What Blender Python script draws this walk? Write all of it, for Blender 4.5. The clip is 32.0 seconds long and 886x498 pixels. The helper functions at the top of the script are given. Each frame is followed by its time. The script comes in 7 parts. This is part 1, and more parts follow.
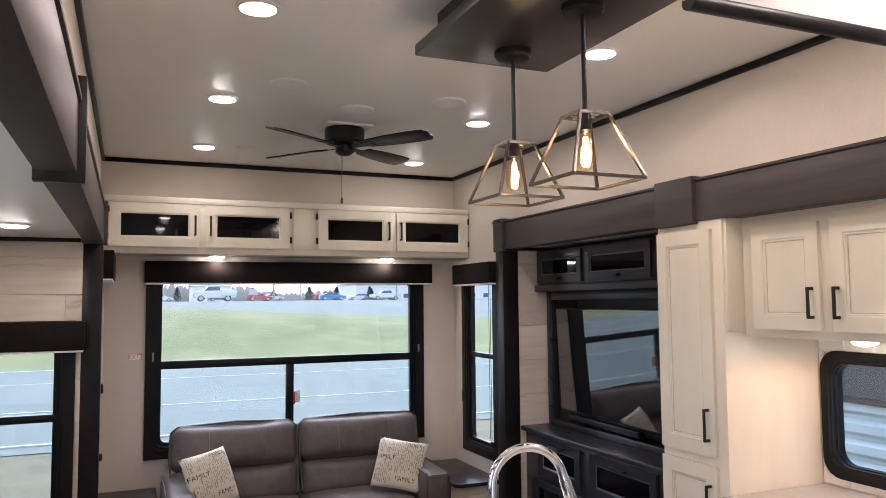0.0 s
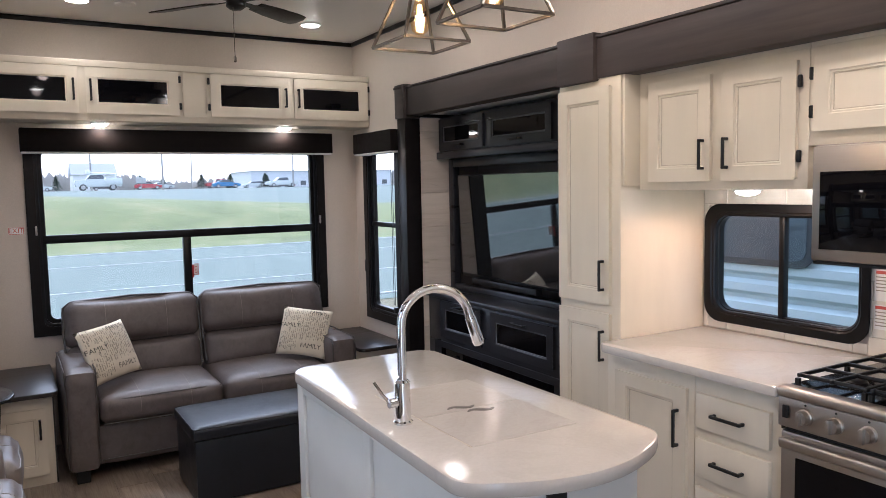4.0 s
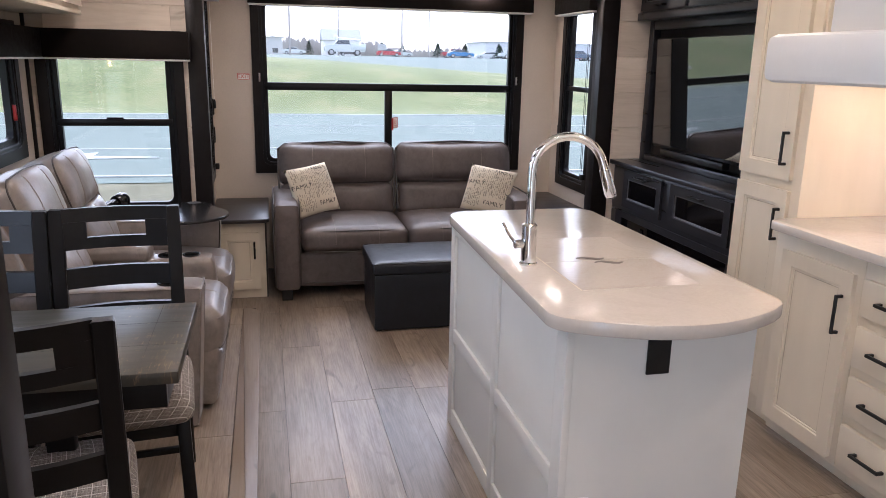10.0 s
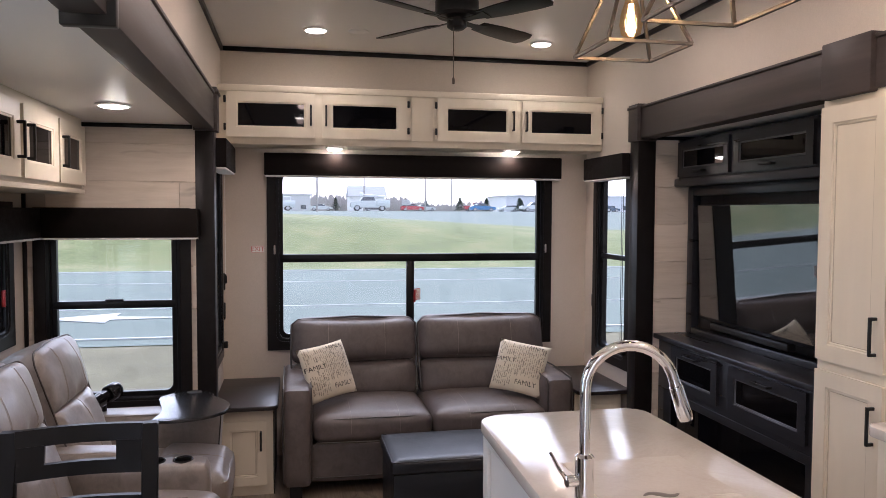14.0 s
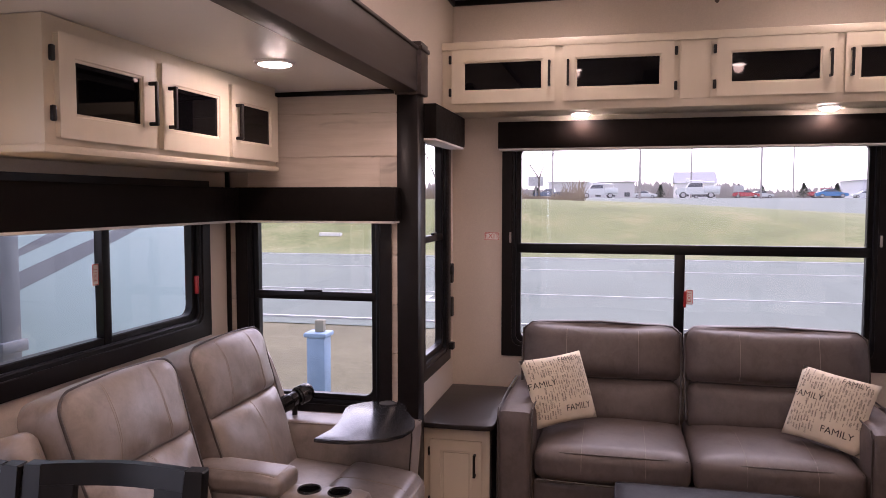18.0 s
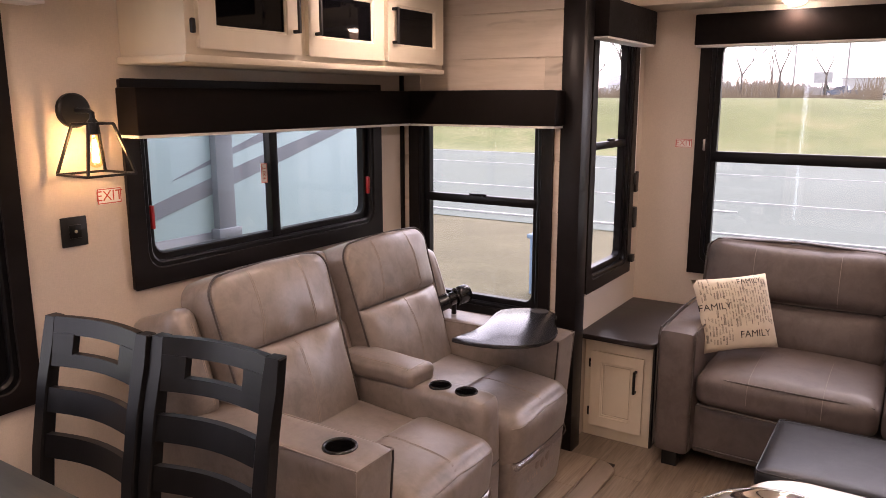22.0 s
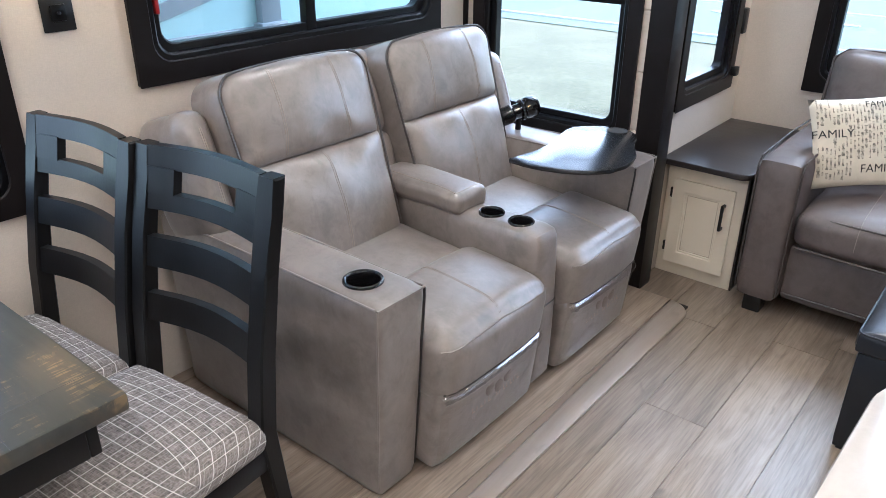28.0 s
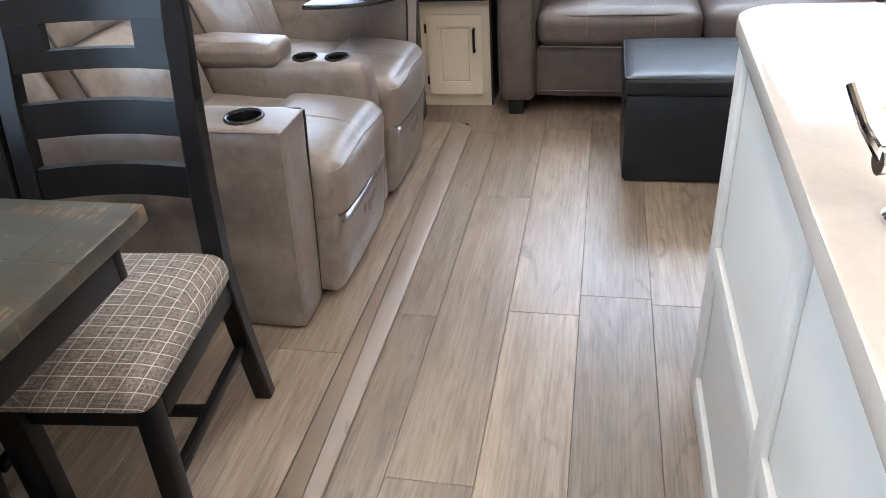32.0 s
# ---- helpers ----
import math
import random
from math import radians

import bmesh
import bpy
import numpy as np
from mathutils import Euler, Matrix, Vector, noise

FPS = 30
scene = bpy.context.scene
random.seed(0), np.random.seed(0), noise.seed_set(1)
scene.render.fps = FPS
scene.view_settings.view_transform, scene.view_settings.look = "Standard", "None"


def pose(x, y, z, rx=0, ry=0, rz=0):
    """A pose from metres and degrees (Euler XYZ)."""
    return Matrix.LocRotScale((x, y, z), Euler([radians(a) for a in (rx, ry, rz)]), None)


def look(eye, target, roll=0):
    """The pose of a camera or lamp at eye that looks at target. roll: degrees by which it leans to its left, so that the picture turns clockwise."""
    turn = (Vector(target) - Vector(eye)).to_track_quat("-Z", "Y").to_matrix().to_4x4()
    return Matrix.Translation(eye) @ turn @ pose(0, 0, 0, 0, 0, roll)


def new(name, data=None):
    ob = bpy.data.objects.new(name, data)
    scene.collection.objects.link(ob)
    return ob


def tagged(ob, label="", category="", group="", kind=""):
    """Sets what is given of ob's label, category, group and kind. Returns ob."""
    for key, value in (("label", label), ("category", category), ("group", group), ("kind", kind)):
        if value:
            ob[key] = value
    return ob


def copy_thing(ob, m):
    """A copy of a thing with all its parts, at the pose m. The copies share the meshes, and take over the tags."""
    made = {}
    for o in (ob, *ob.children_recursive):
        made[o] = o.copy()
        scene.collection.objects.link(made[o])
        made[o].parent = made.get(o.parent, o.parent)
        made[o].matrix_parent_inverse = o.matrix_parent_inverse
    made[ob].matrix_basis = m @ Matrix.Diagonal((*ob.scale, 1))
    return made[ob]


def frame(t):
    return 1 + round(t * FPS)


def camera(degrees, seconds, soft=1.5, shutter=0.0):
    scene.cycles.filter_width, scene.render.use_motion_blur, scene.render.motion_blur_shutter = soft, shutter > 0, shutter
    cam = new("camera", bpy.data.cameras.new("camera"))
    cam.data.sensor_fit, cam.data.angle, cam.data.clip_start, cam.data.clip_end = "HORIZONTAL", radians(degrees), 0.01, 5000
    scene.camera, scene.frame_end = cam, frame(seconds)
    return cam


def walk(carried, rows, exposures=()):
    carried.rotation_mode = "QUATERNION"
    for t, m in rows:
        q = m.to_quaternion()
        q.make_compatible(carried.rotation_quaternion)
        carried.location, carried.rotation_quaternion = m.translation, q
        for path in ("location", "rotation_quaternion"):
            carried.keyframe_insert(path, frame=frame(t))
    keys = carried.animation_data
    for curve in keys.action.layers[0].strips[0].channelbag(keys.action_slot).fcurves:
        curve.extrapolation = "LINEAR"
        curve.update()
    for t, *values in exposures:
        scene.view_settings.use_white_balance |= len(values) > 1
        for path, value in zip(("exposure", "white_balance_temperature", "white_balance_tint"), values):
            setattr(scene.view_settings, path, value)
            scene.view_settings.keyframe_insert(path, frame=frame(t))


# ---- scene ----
cam = camera(61.2, 32.0, soft=0.5)
# seconds, stops, kelvin, tint
EXPOSURES = [(0.0, 2.02, 5350, 15), (2.5, 1.88, 5250, 15), (6.0, 2.04, 5200, 11), (9.0, 2.09, 5400, 16), (11.0, 2.04, 5550, 18), (13.0, 1.89, 5400, 17), (15.5, 1.82, 6000, 30), (17.0, 1.76, 6120, 36), (19.0, 1.78, 6300, 40), (20.5, 1.94, 6750, 38), (22.5, 2.19, 6500, 31), (24.0, 2.44, 5850, 26), (25.0, 2.62, 5150, 17), (25.5, 2.67, 5050, 13), (27.5, 2.92, 4850, 7), (28.0, 2.94, 4850, 7), (29.0, 2.94, 5100, 7), (32.0, 2.82, 5200, 7)]
PATH = [
    (0, (0.025, 0.092, 1.745), (0.8, 1.93, 1.883), -0.5),
    (0.5, (0.025, 0.093, 1.727), (0.824, 1.924, 1.815), -0.4),
    (1, (0.026, 0.1, 1.714), (0.854, 1.92, 1.755), -0.2),
    (1.5, (0.024, 0.103, 1.701), (0.875, 1.913, 1.7), 0.0),
    (2, (0.026, 0.11, 1.685), (0.909, 1.904, 1.646), -0.1),
    (2.5, (0.029, 0.116, 1.67), (0.957, 1.886, 1.608), -0.4),
    (4.5, (0.005, 0.119, 1.6), (1.018, 1.828, 1.369), -0.8),
    (5, (0.006, 0.11, 1.579), (0.994, 1.821, 1.269), -0.3),
    (5.5, (0.015, 0.093, 1.562), (0.97, 1.81, 1.187), 0.8),
    (6, (0.033, 0.079, 1.542), (0.956, 1.801, 1.114), 2.2),
    (6.5, (0.05, 0.056, 1.53), (0.933, 1.785, 1.051), 2.6),
    (7, (0.08, 0.032, 1.523), (0.913, 1.776, 1.007), 2.1),
    (7.5, (0.116, 0.019, 1.512), (0.87, 1.791, 0.974), 1.7),
    (8, (0.142, 0.005, 1.503), (0.809, 1.806, 0.944), 2.1),
    (8.5, (0.173, -0.018, 1.505), (0.767, 1.808, 0.944), 2.0),
    (9, (0.203, -0.04, 1.508), (0.741, 1.807, 0.96), 1.4),
    (9.5, (0.217, -0.062, 1.517), (0.713, 1.805, 0.999), 1.2),
    (10, (0.224, -0.069, 1.53), (0.672, 1.818, 1.042), 1.2),
    (10.5, (0.221, -0.072, 1.555), (0.615, 1.839, 1.117), 1.3),
    (11, (0.223, -0.05, 1.563), (0.587, 1.879, 1.178), 0.9),
    (11.5, (0.218, -0.034, 1.591), (0.578, 1.906, 1.264), 0.5),
    (12, (0.217, 0.006, 1.604), (0.597, 1.953, 1.354), 0.7),
    (12.5, (0.232, 0.051, 1.609), (0.632, 2.002, 1.423), 0.2),
    (13, (0.246, 0.11, 1.623), (0.654, 2.063, 1.477), -0.5),
    (13.5, (0.269, 0.221, 1.639), (0.68, 2.176, 1.55), -0.2),
    (15.5, (0.437, 0.812, 1.616), (0.693, 2.791, 1.484), 1.9),
    (16, (0.472, 0.916, 1.616), (0.639, 2.905, 1.493), 2.4),
    (16.5, (0.549, 1.02, 1.607), (0.591, 3.016, 1.495), 2.5),
    (17, (0.625, 1.115, 1.607), (0.52, 3.108, 1.485), 1.1),
    (17.5, (0.712, 1.18, 1.604), (0.435, 3.157, 1.473), -0.3),
    (18, (0.774, 1.269, 1.596), (0.322, 3.213, 1.467), 0.0),
    (18.5, (0.879, 1.345, 1.587), (0.273, 3.247, 1.466), -0.2),
    (19, (0.916, 1.382, 1.598), (0.211, 3.25, 1.473), -0.7),
    (19.5, (0.953, 1.368, 1.618), (0.116, 3.18, 1.483), -1.0),
    (20, (1.014, 1.347, 1.623), (0.084, 3.112, 1.479), -1.2),
    (20.5, (1.064, 1.341, 1.63), (0.124, 3.098, 1.455), -0.8),
    (21, (1.103, 1.349, 1.634), (0.142, 3.085, 1.384), -0.6),
    (21.5, (1.124, 1.389, 1.615), (0.111, 3.081, 1.278), -0.3),
    (22, (1.154, 1.479, 1.616), (0.094, 3.129, 1.225), 0.0),
    (22.5, (1.155, 1.59, 1.603), (0.06, 3.203, 1.156), 0.7),
    (23, (1.148, 1.681, 1.586), (0.019, 3.248, 1.067), 1.1),
    (23.5, (1.219, 1.792, 1.59), (0.025, 3.286, 1.007), 1.1),
    (24, (1.234, 1.879, 1.592), (0.015, 3.325, 0.941), 2.6),
    (24.5, (1.268, 1.956, 1.544), (0.011, 3.344, 0.844), 2.9),
    (25, (1.292, 2.012, 1.534), (0.003, 3.342, 0.779), 2.7),
    (25.5, (1.284, 2.051, 1.535), (-0.024, 3.344, 0.751), 2.2),
    (26.5, (1.222, 1.950, 1.552), (-0.066, 3.299, 0.719), 1.9),
    (27.5, (1.109, 1.936, 1.556), (-0.101, 3.274, 0.693), 1.6),
    (28, (1.01, 1.853, 1.51), (-0.128, 3.254, 0.647), 0.5),
    (28.5, (0.957, 1.792, 1.489), (-0.121, 3.21, 0.58), 0.0),
    (29, (0.915, 1.726, 1.45), (-0.092, 3.171, 0.501), -0.4),
    (29.5, (0.892, 1.642, 1.437), (-0.055, 3.117, 0.473), -1.3),
    (30, (0.885, 1.555, 1.42), (0.008, 3.068, 0.45), -1.0),
    (30.5, (0.82, 1.485, 1.386), (0.042, 3.031, 0.385), -1.7),
    (31, (0.787, 1.427, 1.358), (0.076, 3.001, 0.35), -4.3),
    (31.5, (0.723, 1.406, 1.327), (0.178, 3.029, 0.293), -4.2),
    (32, (0.698, 1.357, 1.307), (0.308, 3.019, 0.265), -4.2),
]
walk(cam, [(t, look(eye, target, roll)) for t, eye, target, roll in PATH], EXPOSURES)

# ---- world, sun and exposure ----
world = bpy.data.worlds.new("overcast_sky")
scene.world = world
world.use_nodes = True
wn = world.node_tree
sky = wn.nodes.new("ShaderNodeTexSky")
sky.sky_type = 'NISHITA'
sky.sun_disc = False
sky.sun_elevation = radians(55)
sky.sun_rotation = radians(10)
sky.dust_density = 1.5
sky.air_density = 1.0
sky.ozone_density = 1.0
cloud = wn.nodes.new("ShaderNodeHueSaturation")      # thin overcast: a paler blue
cloud.inputs["Saturation"].default_value = 0.27
wn.links.new(sky.outputs[0], cloud.inputs["Color"])
wn.links.new(cloud.outputs[0], wn.nodes["Background"].inputs[0])
wn.nodes["Background"].inputs[1].default_value = 0.15

sun_data = bpy.data.lights.new("sun", 'SUN')
sun_data.energy = 0.5
sun_data.angle = radians(35)
sun_data.color = (1.0, 0.97, 0.93)
sun = new("sun", sun_data)
sun.matrix_world = look((0, 0, 10), (-0.8, -4.6, 3.3))

# fill lamps added as daylight: dining window, and an opening out of view
for name, at, to, size, watts in (
        ("dining_fill", (-1.09, 1.93, 1.365), (0, 1.93, 1.2), (1.20, 1.10), 1.1),
        ("front_fill", (-0.20, -0.80, 1.02), (1.0, -0.80, 1.0), (0.76, 1.90), 5.5)):
    day = bpy.data.lights.new(name, 'AREA')
    day.shape, day.size, day.size_y = 'RECTANGLE', size[0], size[1]
    day.energy, day.color = watts, (0.78, 0.90, 1.0)
    new(name, day).matrix_world = look(at, to)

# ---- small helpers ----
from mathutils.bvhtree import BVHTree

ORG = {}


def thing(name, label, category, loc=(0, 0, 0), group="", kind=""):
    ob = new(name)
    ob.empty_display_size = 0.1
    ob.location = loc
    ORG[ob.name] = Vector(loc)
    return tagged(ob, label, category, group, kind)


def finish(bm, name, mat, smooth=None):
    me = bpy.data.meshes.new(name)
    bmesh.ops.recalc_face_normals(bm, faces=bm.faces[:])
    bm.to_mesh(me)
    bm.free()
    for m in (mat if isinstance(mat, (list, tuple)) else [mat]):
        me.materials.append(m)
    if smooth is not None:
        me.polygons.foreach_set("use_smooth", [len(p.vertices) <= 6 for p in me.polygons])      # flat caps stay flat
        if smooth < 180:
            me.set_sharp_from_angle(angle=radians(smooth))
    return me


def part(name, bm, mat, parent=None, label="", smooth=35, kind=""):
    """One bmesh, in world coordinates, as one mesh object under parent."""
    org = ORG[parent.name] if parent else Vector((0, 0, 0))
    bmesh.ops.translate(bm, vec=-org, verts=bm.verts[:])
    ob = new(name, finish(bm, name, mat, smooth))
    if parent:
        ob.parent = parent
    ORG[ob.name] = org
    return tagged(ob, label, kind=kind)


def solid(name, bm, mat, label, category, kind="", group="", smooth=35):
    """A thing that is one mesh."""
    ob = part(name, bm, mat, None, label, smooth)
    return tagged(ob, category=category, kind=kind, group=group)


def box(bm, x0, x1, y0, y1, z0, z1, r=0.0, seg=2, m=None):
    c = ((x0 + x1) / 2, (y0 + y1) / 2, (z0 + z1) / 2)
    made = bmesh.ops.create_cube(bm, size=1.0)["verts"]
    for v in made:
        v.co = Vector((c[0] + v.co.x * (x1 - x0), c[1] + v.co.y * (y1 - y0), c[2] + v.co.z * (z1 - z0)))
    if r > 0:
        edges = list({e for v in made for e in v.link_edges})
        out = bmesh.ops.bevel(bm, geom=edges, offset=r, segments=seg, affect='EDGES', profile=0.5, clamp_overlap=True)
        made = list({v for f in out["faces"] for v in f.verts} | {v for v in made if v.is_valid})
    if m is not None:
        bmesh.ops.transform(bm, matrix=m, verts=made)
    return made


def bx(*a, **k):
    bm = bmesh.new()
    box(bm, *a, **k)
    return bm


def tube(bm, points, r, sides=10, cap=True):
    """A round bar along points; r may be one radius or one for each point."""
    points = [Vector(p) for p in points]
    radii = r if isinstance(r, (list, tuple)) else [r] * len(points)
    rings, up = [], None
    for i, p in enumerate(points):
        d = (points[min(i + 1, len(points) - 1)] - points[max(i - 1, 0)]).normalized()
        if up is None:
            up = d.orthogonal().normalized()
        up = (up - d * up.dot(d)).normalized()
        side = d.cross(up)
        rings.append([bm.verts.new(p + (up * math.cos(a) + side * math.sin(a)) * radii[i]) for a in (2 * math.pi * k / sides for k in range(sides))])
    for a, b in zip(rings, rings[1:]):
        for k in range(sides):
            bm.faces.new((a[k], a[(k + 1) % sides], b[(k + 1) % sides], b[k]))
    if cap:
        bm.faces.new(rings[0])
        bm.faces.new(rings[-1])


def lathe(bm, centre, profile, sides=24, axis='z'):
    """Turn a profile of (radius, height) pairs about an axis through centre."""
    c = Vector(centre)
    rings = []
    for r, h in profile:
        ring = []
        for k in range(sides):
            a = 2 * math.pi * k / sides
            p = Vector((r * math.cos(a), r * math.sin(a), h))
            if axis == 'x':
                p = Vector((p.z, p.x, p.y))
            elif axis == 'y':
                p = Vector((p.x, p.z, p.y))
            ring.append(bm.verts.new(c + p))
        rings.append(ring)
    for a, b in zip(rings, rings[1:]):
        for k in range(sides):
            bm.faces.new((a[k], a[(k + 1) % sides], b[(k + 1) % sides], b[k]))
    bm.faces.new(rings[0])
    bm.faces.new(rings[-1])


def cushion(bm, c, size, r=0.05, puff=(0, 0, 0), n=8, m=None, wrinkle=0.0, seed=0.0):
    """A soft block: rounded edges, faces that swell, slight creases."""
    half = Vector(size) / 2
    made = bmesh.ops.create_cube(bm, size=2.0)["verts"]
    edges = list({e for v in made for e in v.link_edges})
    first = len(bm.verts) - 8
    bmesh.ops.subdivide_edges(bm, edges=edges, cuts=n, use_grid_fill=True)
    bm.verts.ensure_lookup_table()
    made = [bm.verts[i] for i in range(first, len(bm.verts))]
    r = min(r, min(half) * 0.98)
    for v in made:
        u = v.co.copy()
        # push samples towards the rounded rims
        s = Vector([math.copysign(abs(a) ** 0.75, a) for a in u])
        p = Vector([s[i] * half[i] for i in range(3)])
        inner = Vector([max(-(half[i] - r), min(half[i] - r, p[i])) for i in range(3)])
        d = p - inner
        if d.length > 1e-9:
            d = d.normalized() * r
        q = inner + d
        for i in range(3):
            j, k = (i + 1) % 3, (i + 2) % 3
            if puff[i]:
                q[i] += puff[i] * u[i] * (1 - u[j] ** 2) * (1 - u[k] ** 2)
        if wrinkle:
            q += wrinkle * noise.noise_vector(q * 7 + Vector((seed, seed * 2, 0)))
        v.co = q
    mat = Matrix.Translation(c) @ (m if m is not None else Matrix.Identity(4))
    bmesh.ops.transform(bm, matrix=mat, verts=made)
    return made


def slab(bm, outline, z0, z1, r=0.0):
    """A plate of the given outline (x, y), with a rounded rim."""
    steps = [(0.0, z0)] if r <= 0 else [(r, z0), (r * 0.3, z0 + r * 0.3), (0.0, z0 + r)]
    steps += [(0.0, z1)] if r <= 0 else [(0.0, z1 - r), (r * 0.3, z1 - r * 0.3), (r, z1)]
    cx = sum(p[0] for p in outline) / len(outline)
    cy = sum(p[1] for p in outline) / len(outline)
    n = len(outline)
    normals = []
    for i in range(n):
        a, b = Vector(outline[i - 1]), Vector(outline[(i + 1) % n])
        t = (b - a).normalized()
        q = Vector((t.y, -t.x))
        if q.dot(Vector(outline[i]) - Vector((cx, cy))) < 0:
            q = -q
        normals.append(q)
    rings = [[bm.verts.new((p[0] - normals[i].x * ins, p[1] - normals[i].y * ins, z)) for i, p in enumerate(outline)] for ins, z in steps]
    for a, b in zip(rings, rings[1:]):
        for k in range(n):
            bm.faces.new((a[k], a[(k + 1) % n], b[(k + 1) % n], b[k]))
    bm.faces.new(rings[0])
    bm.faces.new(rings[-1])


def round_rect(x0, x1, y0, y1, r, n=6):
    rs = r if isinstance(r, (list, tuple)) else [r] * 4
    out = []
    for (cx, cy, a0), rr in zip(((x1, y1, 0), (x0, y1, 90), (x0, y0, 180), (x1, y0, 270)), rs):
        ox, oy = (cx - rr if cx == x1 else cx + rr), (cy - rr if cy == y1 else cy + rr)
        for k in range(n + 1):
            a = radians(a0 + 90 * k / n)
            out.append((ox + rr * math.cos(a), oy + rr * math.sin(a)))
    return out


def place(axis, u, v, w):
    """A point of a wall: u along it, v up, w through it. axis: the wall's normal."""
    return Vector((w, u, v)) if axis == 'x' else Vector((u, w, v)) if axis == 'y' else Vector((u, v, w))


def wall_mesh(axis, w0, w1, u0, u1, v0, v1, holes=()):
    """A wall of thickness w0..w1 with rectangular holes that go through it."""
    bm = bmesh.new()
    us = sorted({u0, u1, *(h[0] for h in holes), *(h[1] for h in holes)})
    vs = sorted({v0, v1, *(h[2] for h in holes), *(h[3] for h in holes)})
    us, vs = [u for u in us if u0 <= u <= u1], [v for v in vs if v0 <= v <= v1]

    def full(i, j):
        if i < 0 or j < 0 or i >= len(us) - 1 or j >= len(vs) - 1:
            return False
        cu, cv = (us[i] + us[i + 1]) / 2, (vs[j] + vs[j + 1]) / 2
        return not any(h[0] < cu < h[1] and h[2] < cv < h[3] for h in holes)

    def quad(*pts):
        bm.faces.new([bm.verts.new(place(axis, *p)) for p in pts])

    for i in range(len(us) - 1):
        for j in range(len(vs) - 1):
            if not full(i, j):
                continue
            a, b, c, d = us[i], us[i + 1], vs[j], vs[j + 1]
            for w in (w0, w1):
                quad((a, c, w), (b, c, w), (b, d, w), (a, d, w))
            for di, dj, p, q in ((-1, 0, (a, c), (a, d)), (1, 0, (b, c), (b, d)), (0, -1, (a, c), (b, c)), (0, 1, (a, d), (b, d))):
                if not full(i + di, j + dj):
                    quad((*p, w0), (*q, w0), (*q, w1), (*p, w1))
    bmesh.ops.remove_doubles(bm, verts=bm.verts[:], dist=1e-5)
    return bm


def ring_mesh(axis, outer, inner, w0, w1, ro=0.0, ri=0.0, n=5, bevel=0.0):
    """A flat frame: rounded outer and inner rectangles (u0, u1, v0, v1), from w0 to w1."""
    bm = bmesh.new()
    o = round_rect(*outer, max(ro, 1e-4), n)
    i = round_rect(*inner, max(ri, 1e-4), n)
    k = len(o)
    loops = []
    cu, cv = (outer[0] + outer[1]) / 2, (outer[2] + outer[3]) / 2
    for pts, w, s in ((o, w0, 0), (o, w1 - math.copysign(bevel, w1 - w0), 0), (o, w1, -bevel), (i, w1, bevel), (i, w1 - math.copysign(bevel, w1 - w0), 0), (i, w0, 0)):
        loops.append([bm.verts.new(place(axis, p[0] + math.copysign(s, p[0] - cu), p[1] + math.copysign(s, p[1] - cv), w)) for p in pts])
    for a, b in zip(loops, loops[1:] + loops[:1]):
        for j in range(k):
            bm.faces.new((a[j], a[(j + 1) % k], b[(j + 1) % k], b[j]))
    return bm


def drape(ob, pts, way, r, mat, name="seam", n=24, lift=0.0):
    """A thin cord laid on the surface of a part: points are cast along way until they meet it."""
    me, org, way = ob.data, ORG[ob.name], Vector(way).normalized()
    tree = BVHTree.FromPolygons([v.co for v in me.vertices], [p.vertices for p in me.polygons])
    pts = [Vector(p) for p in pts]
    lens = [0.0]
    for a, b in zip(pts, pts[1:]):
        lens.append(lens[-1] + (b - a).length)
    run = []
    for k in range(n + 1):
        d = lens[-1] * k / n
        i = max(j for j in range(len(lens)) if lens[j] <= d + 1e-9)
        i = min(i, len(pts) - 2)
        f = (d - lens[i]) / max(1e-9, lens[i + 1] - lens[i])
        p = pts[i].lerp(pts[i + 1], f) - org
        hit = tree.ray_cast(p - way * 0.6, way)[0]
        if hit is not None:
            run.append(hit - way * lift + org)
    if len(run) < 3:
        return None
    bm = bmesh.new()
    tube(bm, run, r, 6)
    return part(name, bm, mat, ob)


# ---- materials ----
def shader(name):
    m = bpy.data.materials.new(name)
    m.use_nodes = True
    return m, m.node_tree, m.node_tree.nodes["Principled BSDF"]


def ramp(nt, src, stops):
    r = nt.nodes.new("ShaderNodeValToRGB")
    el = r.color_ramp.elements
    while len(el) < len(stops):
        el.new(0.5)
    for e, (p, c) in zip(el, stops):
        e.position, e.color = p, (*c, 1) if len(c) == 3 else c
    nt.links.new(src, r.inputs[0])
    return r.outputs[0]


def coords(nt, scale=(1, 1, 1), rot=(0, 0, 0), what="Object"):
    tc, mp = nt.nodes.new("ShaderNodeTexCoord"), nt.nodes.new("ShaderNodeMapping")
    mp.inputs["Scale"].default_value = scale
    mp.inputs["Rotation"].default_value = rot
    nt.links.new(tc.outputs[what], mp.inputs[0])
    return mp.outputs[0]


def noise_tex(nt, vec, scale, detail=6, rough=0.6, distort=0.0):
    n = nt.nodes.new("ShaderNodeTexNoise")
    n.inputs["Scale"].default_value, n.inputs["Detail"].default_value = scale, detail
    n.inputs["Roughness"].default_value, n.inputs["Distortion"].default_value = rough, distort
    nt.links.new(vec, n.inputs["Vector"])
    return n.outputs[0]


